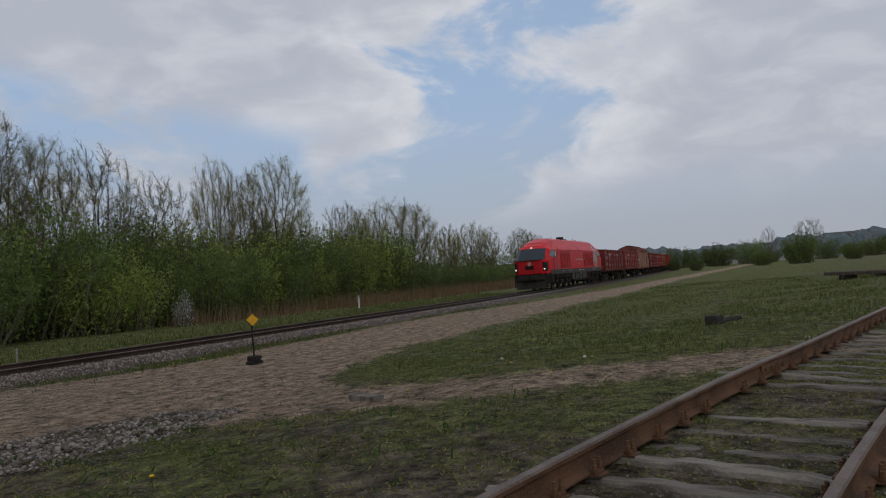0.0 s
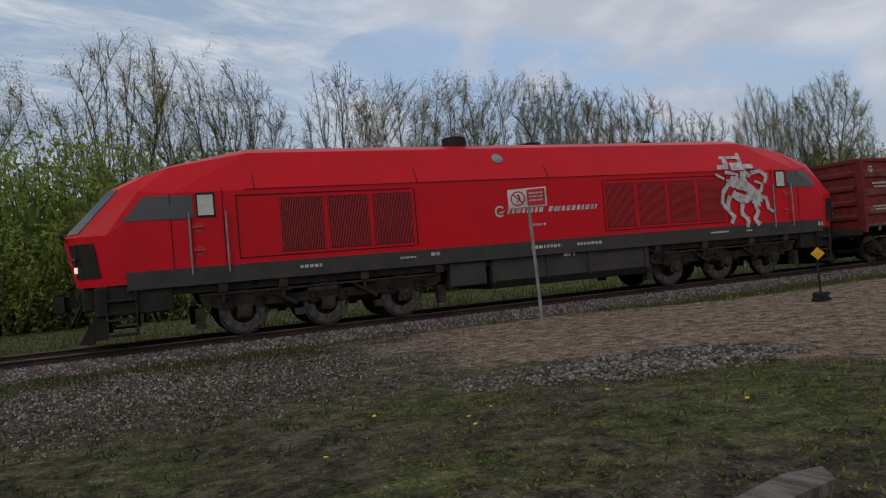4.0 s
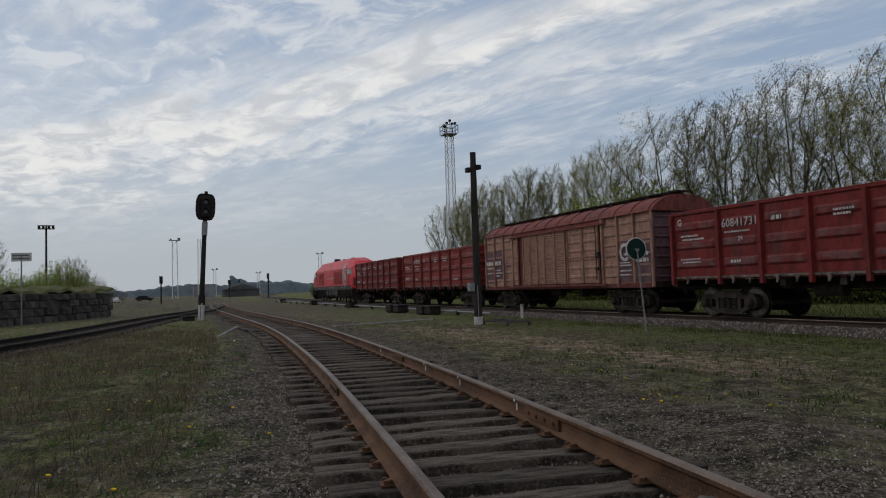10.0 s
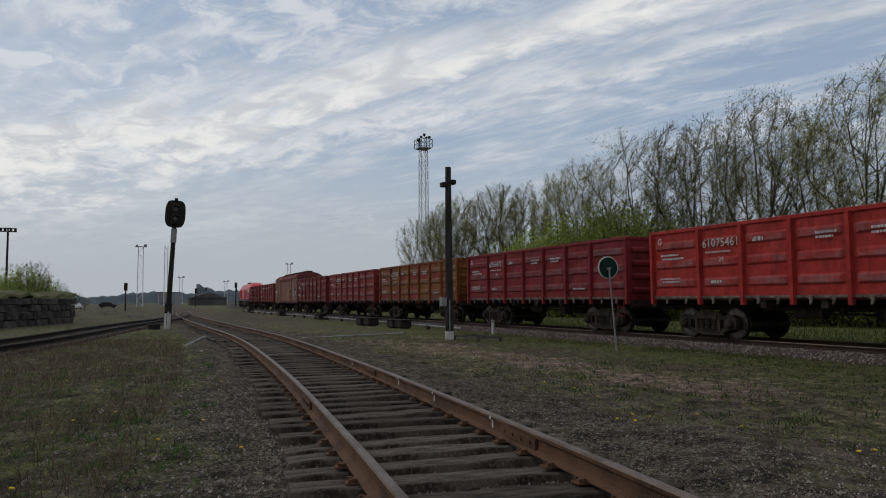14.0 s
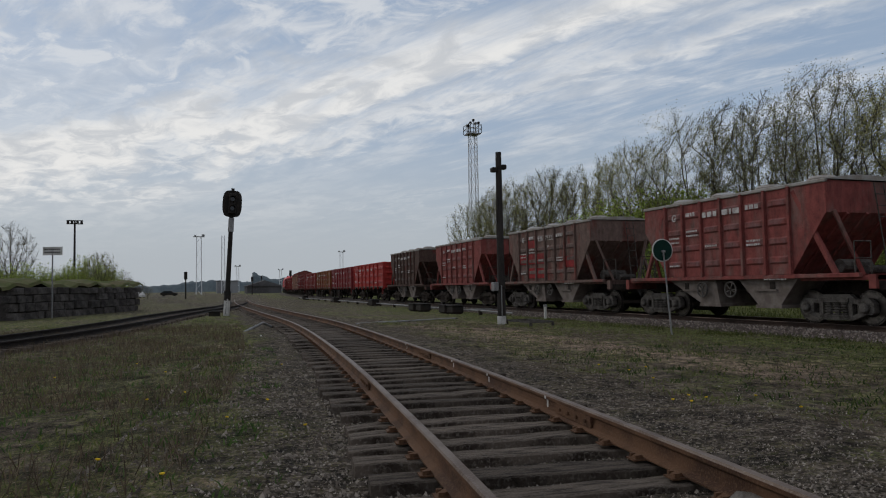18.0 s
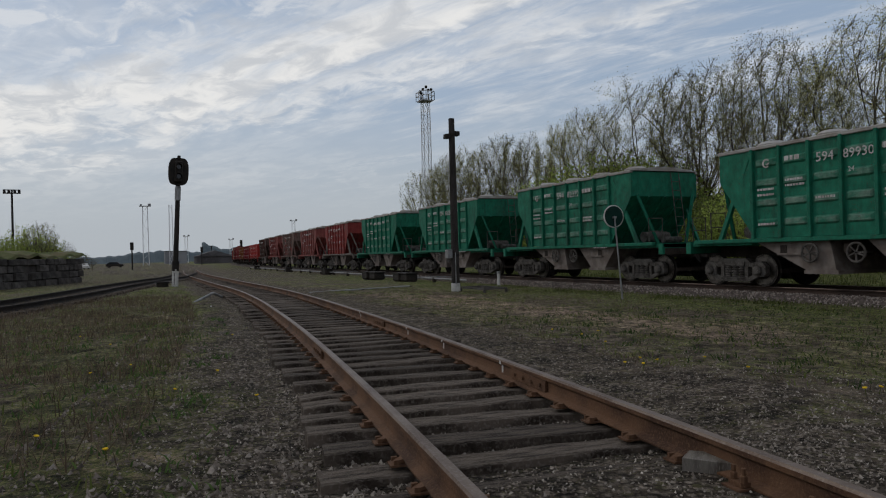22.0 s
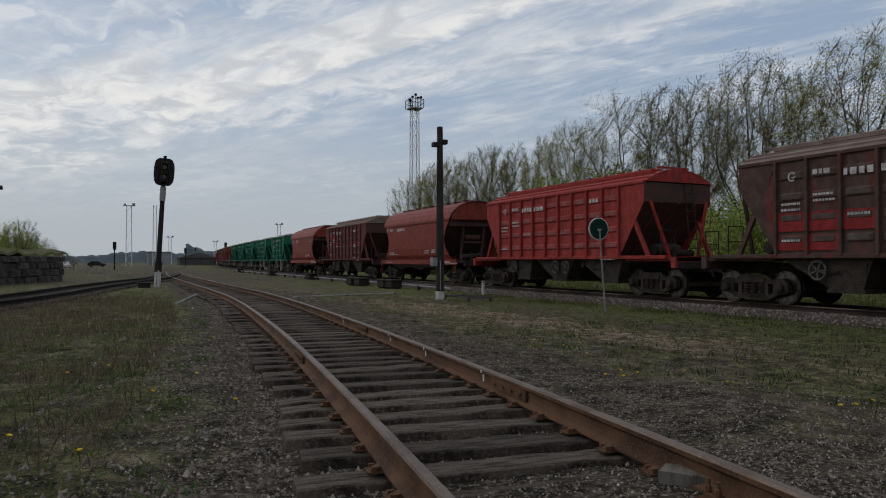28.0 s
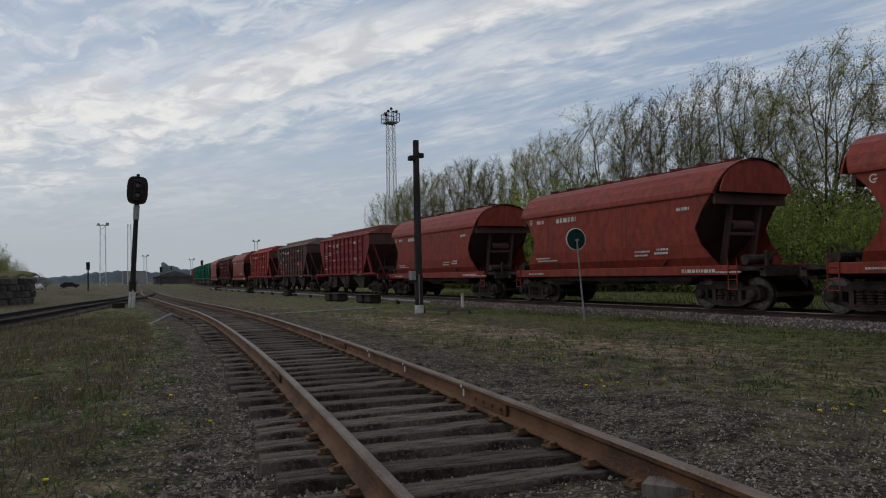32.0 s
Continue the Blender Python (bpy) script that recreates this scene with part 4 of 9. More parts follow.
def spring_shape(y):
    s = Shape()
    for x in (-0.26, 0.0, 0.26):
        prof = []
        for i in range(5):
            z = 0.27 + 0.073 * i
            prof += [(0.075, z), (0.118, z + 0.018), (0.118, z + 0.045), (0.075, z + 0.063)]
        s.lathe(prof, (x, y, 0), "z", 8)
    s.box(-0.42, 0.42, y - 0.10, y + 0.10, 0.24, 0.275)
    s.box(-0.42, 0.42, y - 0.12, y + 0.12, 0.62, 0.74)
    return s


def bogie(wagon, x, mat):
    def bolster():
        s = Shape().box(-0.22, 0.22, -1.05, 1.05, 0.5, 0.78)
        s.lathe([(0.3, 0.78), (0.3, 0.88), (0.2, 0.9)], (0, 0, 0), "z", 14)
        for k in (-0.55, 0.55):
            s.box(k - 0.05, k + 0.05, -0.95, 0.95, 0.36, 0.46)
        for k in (-1.42, 1.42):
            s.box(k - 0.035, k + 0.035, -0.8, 0.8, 0.40, 0.52)
        return s
    b = part("bogie", shared("bogie", bolster, M["under"]), M["under"], wagon, at=(x, 0, 0))
    for y in (-1.02, 1.02):
        part("side_frame", shared("side_frame%g" % y, lambda: side_frame_shape(y), mat), mat, b)
        pieces(["spring", "spring", "spring", "spring_plate"], "springs%g" % y, lambda: spring_shape(y), mat, b)
    for k in (-0.925, 0.925):
        wheelset(b, k, 0.475, 0.475)
    return b


def coupler(wagon, x, way):
    def build():
        s = Shape().box(0.05, 0.75, -0.11, 0.11, 0.93, 1.14)
        s.prism([(-0.06, -0.22), (0.16, -0.24), (0.22, -0.12), (0.22, 0.16), (0.02, 0.2), (-0.05, 0.06), (0.06, 0.0)], 0.86, 1.2, "z")
        for k in range(6):
            a, b = math.pi * k / 6, math.pi * (k + 1) / 6
            s.tube((0.25 - 0.25 * math.sin(a) * 0.9, 0.38, 0.95 - 0.38 * math.sin(a) + 0.05 * k), (0.25 - 0.25 * math.sin(b) * 0.9, 0.38, 0.95 - 0.38 * math.sin(b) + 0.05 * (k + 1)), 0.028, n=6)
        return s
    part("coupler", shared("coupler", build, M["black"]), M["black"], wagon, at=pose(x, 0, 0, 0, 0, 0 if way > 0 else 180))


def lettering(wagon, text, x, z, size, y=-1.58, mat=None, slant=0.0):
    """Painted characters on the side that faces the yard (and on the other side)."""
    key = "txt" + text
    if key not in CACHE:
        cu = bpy.data.curves.new(key, "FONT")
        cu.body, cu.size, cu.extrude, cu.resolution_u = text, 1.0, 0.003, 2
        tmp = bpy.data.objects.new("tmp", cu)
        me = bpy.data.meshes.new_from_object(tmp)
        bpy.data.objects.remove(tmp)
        me.materials.clear()
        me.materials.append(M["letter"])
        CACHE[key] = me
    m = Matrix.Translation((x, y, z)) @ Matrix.Rotation(radians(90), 4, "X") @ Matrix.Diagonal((size, size, 1, 1))
    return part("lettering", CACHE[key], mat or M["letter"], wagon, at=m)


def bars(wagon, rows, y=-1.58, mat=None, slant=0.0):
    """Unreadable writing: rows of short bars. rows: x, z, length, height."""
    s = Shape()
    r = random.Random(len(rows) * 7 + int(rows[0][0] * 10))
    for x, z, length, h in rows:
        p = x
        while p < x + length:
            w = min(h * r.uniform(0.5, 1.6), x + length - p)
            s.prism([(p, z), (p + w, z), (p + w + slant * h, z + h), (p + slant * h, z + h)], y - 0.004, y)
            p += w + h * 0.4
    return part("lettering", s, mat or M["letter"], wagon, kind="stuff")


def patch(wagon, x0, x1, z0, z1, mat, y=-1.56):
    return part("paint_patch", Shape().box(x0, x1, y - 0.006, y, z0, z1), mat, wagon)


def emblem(wagon, x, z, size, y=-1.58):
    """A plain white mark: a broken ring with a slanting stroke."""
    s = Shape()
    for k in range(9):
        a, b = radians(40 + k * 30), radians(40 + (k + 1) * 30)
        q = [(x + size * c * math.cos(t), z + size * c * math.sin(t)) for c, t in ((1, a), (1, b), (0.66, b), (0.66, a))]
        s.prism(q, y - 0.004, y)
    s.prism([(x - size * 0.2, z - size * 0.15), (x + size * 0.9, z + size * 0.15), (x + size * 0.75, z - size * 0.2), (x + size * 0.05, z - size * 0.45)], y - 0.004, y)
    return part("mark", s, M["letter"], wagon, kind="stuff")


def ribbed_panel(w, h, n, deep=0.045, rib_h=0.20, margin=0.10, slats=False, dent=0.0, seed=0):
    """A pressed side sheet with raised, slightly battered ribs. Origin: lower left corner; it faces -y."""
    r = np.random.RandomState(seed + 5)
    xs = sorted({0.0, margin * 0.5, margin, margin + rib_h * 0.4, w - margin - rib_h * 0.4, w - margin, w - margin * 0.5, w, *[w * k / 8 for k in range(2, 7)]})
    zs, centres = {0.0, h}, [h * (k + 0.75) / (n + 0.5) for k in range(n)]
    for zc in centres:
        zs |= {zc - rib_h * 0.5, zc - rib_h * 0.27, zc, zc + rib_h * 0.27, zc + rib_h * 0.5}
    zs = sorted(z for z in zs if -1e-6 <= z <= h + 1e-6)
    v, rib = [], []
    ph = r.uniform(0, 6.28, 6)
    for z in zs:
        for x in xs:
            up = 0.0
            for zc in centres:
                a = min(1.0, max(0.0, (rib_h * 0.5 - abs(z - zc)) / (rib_h * 0.23)))
                c = min(1.0, max(0.0, (min(x, w - x) - margin * 0.5) / (margin * 0.5 + rib_h * 0.4)))
                up = max(up, a * c)
            edge = min(1.0, 6 * min(x, w - x, z, h - z) / min(w, h))
            d = dent * edge * (math.sin(2.3 * x + ph[0]) * math.sin(2.9 * z + ph[1]) + 0.7 * math.sin(5.1 * x + ph[2] + z) * math.sin(4.7 * z + ph[3]))
            v.append((x, -deep * up + d, z))
            rib.append(up)
    nx, nz = len(xs), len(zs)
    f = [(j * nx + i, j * nx + i + 1, (j + 1) * nx + i + 1, (j + 1) * nx + i) for j in range(nz - 1) for i in range(nx - 1)]
    k = len(v)
    v += [(0, 0.025, 0), (w, 0.025, 0), (w, 0.025, h), (0, 0.025, h)]
    rib += [0, 0, 0, 0]
    f += [(k + 3, k + 2, k + 1, k), tuple(range(nx - 1, -1, -1)) + (k, k + 1), tuple(range((nz - 1) * nx, nz * nx)) + (k + 2, k + 3)]
    f += [tuple(j * nx for j in range(nz)) + (k + 3, k), tuple(j * nx + nx - 1 for j in range(nz - 1, -1, -1)) + (k + 1, k + 2)]
    s = Shape().add(v, f)
    s.rib = rib
    return s


def underframe(wagon, L, mat, tank=True):
    s = Shape().box(0.55, L - 0.55, -0.22, 0.22, 0.86, 1.18)
    for x in (0.6, L - 0.6, L * 0.5, L * 0.5 - 1.9, L * 0.5 + 1.9):
        s.box(x - 0.1, x + 0.1, -1.4, 1.4, 0.98, 1.2)
    pieces(["centre_sill", "cross_member"], "sill%g" % L, lambda: s, mat, wagon)
    if tank:
        g = Shape()
        g.tube((L / 2 - 1.5, -0.55, 0.82), (L / 2 - 0.6, -0.55, 0.82), 0.17, n=12)
        g.tube((L / 2 + 0.2, 0.5, 0.80), (L / 2 + 1.0, 0.5, 0.80), 0.19, n=12)
        g.beam((2.6, 0.3, 0.78), (L - 2.6, 0.3, 0.78), 0.04)
        g.beam((L / 2 + 0.6, -1.2, 0.86), (L / 2 + 0.6, -0.2, 0.75), 0.05)
        g.box(L / 2 + 1.2, L / 2 + 1.5, -0.9, -0.5, 0.62, 0.95)
        pieces(["air_cylinder", "air_cylinder", "brake_rod", "brake_lever", "valve_box"], "gear%g" % L, lambda: g, M["under"], wagon)
    coupler(wagon, 0.0, 1)
    coupler(wagon, L, -1)


# ---- open wagons ----
GON_POSTS = [0.68, 2.80, 4.46, 6.13, 7.79, 9.46, 11.12, 13.24]


def gondola(number, mat, label, extra=None):
    L = 13.92
    w = thing("open_wagon", label, "freight wagon", group="open wagons of the train")
    zb, zt = 1.27, 3.42
    part("floor", shared("gon_floor", lambda: Shape().box(0.66, 13.26, -1.46, 1.46, 1.2, 1.28), M["dusk_red"]), M["dusk_red"], w)
    for side in (-1, 1):
        y = 1.47 * side
        for i in range(7):
            a, b = GON_POSTS[i] + 0.05, GON_POSTS[i + 1] - 0.05
            wd = round(b - a, 2)
            var = (i * 5 + len(number)) % 3
            me = shared("gon_panel%g_%d" % (wd, var), lambda: ribbed_panel(wd, zt - zb, 3, 0.055, 0.30, 0.10, dent=0.022, seed=var), mat)
            at = pose(a, y, zb) if side < 0 else pose(b, y, zb, 0, 0, 180)
            part("side_panel", me, mat, w, at=at)

            def latch():
                s = Shape()
                for k in (0.3, 0.72):
                    x = wd * k
                    s.prism([(x - 0.09, 0.02), (x + 0.11, 0.02), (x + 0.07, -0.09), (x + 0.02, -0.19), (x - 0.03, -0.19), (x - 0.01, -0.08)], -0.07, -0.02)
                s.box(0.02, wd - 0.02, -0.055, 0.0, -0.02, 0.05)
                return s
            part("hatch_latch", shared("gon_latch%g" % wd, latch, M["latch"]), M["latch"], w, at=at)
        post = shared("gon_post", lambda: Shape().prism([(-0.075, 0), (-0.055, -0.11), (0.055, -0.11), (0.075, 0)], 1.06, 3.40, "z"), mat)
        for x in GON_POSTS:
            part("post", post, mat, w, at=pose(x, y, 0) if side < 0 else pose(x, y, 0, 0, 0, 180))
        part("top_rail", shared("gon_top", lambda: Shape().box(0.6, 13.32, -0.07, 0.07, 3.36, 3.48, 0.015), mat), mat, w, at=(0, y - 0.02 * side, 0))

    def end():
        s = Shape().box(-0.02, 0.02, -1.46, 1.46, 1.2, 3.42)
        for k in range(4):
            z = 1.55 + 0.48 * k
            s.prism([(-0.02, z - 0.12), (-0.08, z - 0.05), (-0.08, z + 0.05), (-0.02, z + 0.12)], -1.3, 1.3)
        s.box(-0.07, 0.05, -1.5, 1.5, 3.36, 3.47)
        s.box(-0.06, 0.04, -1.52, -1.38, 1.1, 3.4)
        s.box(-0.06, 0.04, 1.38, 1.52, 1.1, 3.4)
        return s
    parts_ = ["end_wall", "rib", "rib", "rib", "rib", "end_rail", "corner_post"]
    pieces(parts_, "gon_end", end, mat, w, pose(0.66, 0, 0), True)
    pieces(parts_, "gon_end", end, mat, w, pose(13.26, 0, 0, 0, 0, 180), True)

    def ladder():
        s = Shape()
        for x in (0, 0.34):
            s.tube((x, -0.02, 0.62), (x, -0.02, 1.5), 0.016, n=6)
        for z in (0.66, 0.95, 1.24):
            s.tube((0, -0.02, z), (0.34, -0.02, z), 0.014, n=6)
        return s
    part("corner_step", shared("gon_step", ladder, mat), mat, w, at=(12.72, -1.5, 0))
    part("corner_step", CACHE["gon_step"], mat, w, at=(0.86, 1.54, 0))
    underframe(w, L, M["under"])
    bogie(w, 2.63, M["under"])
    bogie(w, 11.29, M["under"])
    y = -1.545
    emblem(w, 1.12, 3.12, 0.11, y)
    if number:
        lettering(w, number, 2.98, 2.80, 0.36, y)
        lettering(w, "24", 3.62, 2.36, 0.2, y)
    else:
        bars(w, [(3.02, 2.84, 1.2, 0.2)], y)
    bars(w, [(1.15, 2.62, 0.8, 0.06), (1.2, 2.5, 1.0, 0.06), (1.1, 1.86, 0.9, 0.05), (1.2, 1.76, 0.8, 0.05), (3.1, 2.62, 1.0, 0.05), (3.3, 1.7, 0.4, 0.09), (4.9, 2.86, 0.35, 0.12), (7.0 - 0.1, 2.9, 0.6, 0.06), (7.0 - 0.1, 2.78, 0.5, 0.06), (8.4, 2.9, 0.7, 0.06), (8.4, 2.78, 0.6, 0.06), (10.0, 1.62, 0.8, 0.06)], y)
    if extra:
        extra(w, y)
    return w, L


M["latch"] = material("worn_latch_iron", (0.17, 0.13, 0.11), (0.06, 0.045, 0.04), (0.32, 0.28, 0.25), 5, 30, 0.8, 0.1, 0.2)


# ---- covered wagon ----
def covered_wagon():
    L = 14.73
    w = thing("covered_wagon", "faded pink-brown covered wagon with slatted doors and rusty roof", "freight wagon")
    x0, x1, zb, ze = 0.5, 14.2, 1.15, 3.72
    mat = M["pink"]
    part("floor", Shape().box(x0, x1, -1.36, 1.36, 1.0, 1.16), M["dusk_red"], w)
    part("side_sill", Shape().box(x0, x1, -1.47, -1.30, 0.98, 1.15), M["dusk_red"], w)
    part("side_sill", Shape().box(x0, x1, 1.30, 1.47, 0.98, 1.15), M["dusk_red"], w)
    edges = [0.5, 1.55, 2.55, 3.55]
    spans = [(a, b) for a, b in zip(edges, edges[1:])]
    spans += [(L - b, L - a) for a, b in reversed(spans)]
    spans = [(a, b) for a, b in spans]
    for side in (-1, 1):
        y = 1.38 * side
        for a, b in spans:
            wd = round(b - a, 2)
            me = shared("box_panel%g" % wd, lambda: ribbed_panel(wd, ze - zb, 6, 0.035, 0.13, 0.14), mat)
            part("side_panel", me, mat, w, at=pose(a, y, zb) if side < 0 else pose(b, y, zb, 0, 0, 180))
        for x in edges + [L - e for e in edges]:
            part("post", shared("box_post", lambda: Shape().box(-0.05, 0.05, -0.09, 0.0, 1.0, 3.72, 0.012), mat), mat, w, at=pose(x, y, 0) if side < 0 else pose(x, y, 0, 0, 0, 180))
        part("lintel", Shape().box(3.4, 11.4, y - 0.05, y + 0.05, 3.56, 3.74), M["pink_roof"], w)
        # sliding doors: narrow slatted leaves and broad plain leaves
        if side > 0:
            part("door", Shape().box(3.55, L - 3.55, y - 0.05, y, zb, 3.6), mat, w)
            continue
        part("doorway", Shape().box(3.56, L - 3.56, -1.33, -1.30, zb, 3.56), M["pink_roof"], w, "dark red inner wall behind the doors")

        def slatted(wd):
            s = Shape().box(0, wd, -0.03, 0.0, 0, 2.34)
            for k in range(24):
                z = 0.07 + k * 0.094
                s.prism([(-0.03, z), (-0.075, z + 0.012), (-0.03, z + 0.075)], 0.06, wd - 0.06, "x")
            for x in (0, wd - 0.06):
                s.box(x, x + 0.06, -0.09, 0, 0, 2.36)
            return s
        for a in (4.72, 5.40, 6.05, 6.70, 7.60):
            wd = 0.9 if a == 6.70 or a == 7.60 else 0.64
            pieces(["slatted_door"] + ["slat"] * 24 + ["stile"], "slat%g" % wd, lambda: slatted(wd), mat, w, pose(a, -1.40, 1.2), True)

        def plain(wd):
            s = Shape()
            p_ = ribbed_panel(wd, 2.36, 6, 0.03, 0.14, 0.10)
            s.add(p_.v, p_.f)
            for x in (0, wd - 0.05):
                s.box(x, x + 0.05, -0.06, 0, 0, 2.36)
            s.box(0, wd, -0.055, 0, 1.06, 1.12)
            return s
        for a in (3.60, 8.62, 9.80):
            wd = 0.55 if a == 3.6 else 1.15
            pieces(["plain_door", "stile", "stile", "door_rail"], "plain%g" % wd, lambda: plain(wd), mat, w, pose(a, -1.42, 1.2), True)
        lock = Shape().box(10.82, 11.1, -1.56, -1.46, 2.2, 2.42, 0.02)
        lock.tube((10.9, -1.54, 1.3), (10.9, -1.54, 3.5), 0.02, n=6)
        lock.box(10.85, 11.0, -1.56, -1.46, 1.7, 1.82)
        part("door_latch", lock, M["under"], w)
        pieces("door_rail", None, lambda: Shape().box(3.3, 11.5, -1.54, -1.46, 3.50, 3.56).box(3.3, 11.5, -1.56, -1.46, 1.08, 1.16), M["pink_roof"], w)

    def arc(x):
        return [(x, 1.52 * math.sin(t), 3.72 + 0.62 * (math.cos(t) - math.cos(1.35)) / (1 - math.cos(1.35))) for t in np.linspace(-1.35, 1.35, 13)]
    roof = part("roof", Shape().loft([arc(0.38), arc(L - 0.38)]), M["pink_roof"], w, "rusty red-brown rounded roof", smooth=False)
    for k in range(14):
        ribs = Shape()
        x = 0.6 + k * (L - 1.2) / 13
        pts = [(p[1], p[2]) for p in arc(x)]
        for p, q in zip(pts, pts[1:]):
            ribs.beam((x, p[0], p[1] + 0.01), (x, q[0], q[1] + 0.01), 0.045)
        part("roof_rib", ribs, M["pink_roof"], roof)
    walkw = Shape()
    for y in (-0.22, 0.0, 0.22):
        walkw.box(0.4, L - 0.4, y - 0.085, y + 0.085, 4.44, 4.475)
    for k in range(12):
        x = 0.8 + k * (L - 1.6) / 11
        walkw.box(x - 0.03, x + 0.03, -0.35, 0.35, 4.30, 4.44)
    pieces(["running_board", "running_board", "running_board", "board_bracket"], None, lambda: walkw, M["black"], roof)
    for x, a in ((0.5, 0), (L - 0.53, 180)):
        e = Shape().box(-0.02, 0.03, -1.36, 1.36, 1.0, 3.9)
        for k in range(7):
            e.prism([(-0.02, 1.3 + k * 0.36), (-0.06, 1.36 + k * 0.36), (-0.02, 1.42 + k * 0.36)], -1.25, 1.25)
        for y in (-0.5, 0.5):
            e.box(-0.10, 0, y - 0.05, y + 0.05, 1.0, 4.1)
        pieces(["end_wall"] + ["rib"] * 7 + ["end_post"], "box_end", lambda: e, M["purple"], w, pose(x, 0, 0, 0, 0, a), True)
    y = -1.475
    patch(w, 0.58, 1.48, 2.45, 2.95, M["purple"], -1.40)
    patch(w, 1.63, 2.48, 1.55, 3.0, M["purple"], -1.40)
    patch(w, 0.58, 1.48, 1.30, 2.0, M["purple"], -1.40)
    patch(w, 12.25, 13.15, 1.2, 2.75, M["purple"], -1.40)
    patch(w, 13.28, 14.15, 1.2, 2.75, M["purple"], -1.40)
    patch(w, 2.75, 3.3, 2.1, 2.3, M["purple"], -1.40)
    bars(w, [(0.66, 2.24, 0.75, 0.2), (1.7, 2.24, 0.7, 0.2), (0.7, 2.08, 0.6, 0.05), (1.7, 1.95, 0.6, 0.06), (1.7, 1.8, 0.65, 0.06), (1.7, 1.66, 0.5, 0.06), (0.7, 1.8, 0.6, 0.05), (13.35, 2.15, 0.7, 0.14), (13.35, 1.92, 0.7, 0.14), (12.35, 1.9, 0.6, 0.05), (12.35, 1.8, 0.7, 0.05), (12.35, 1.6, 0.7, 0.05), (12.35, 1.45, 0.6, 0.05)], y)
    emblem(w, 12.7, 2.32, 0.34, y)
    underframe(w, L, M["under"])
    bogie(w, 2.37, M["under"])
    bogie(w, L - 2.37, M["under"])
    return w, L


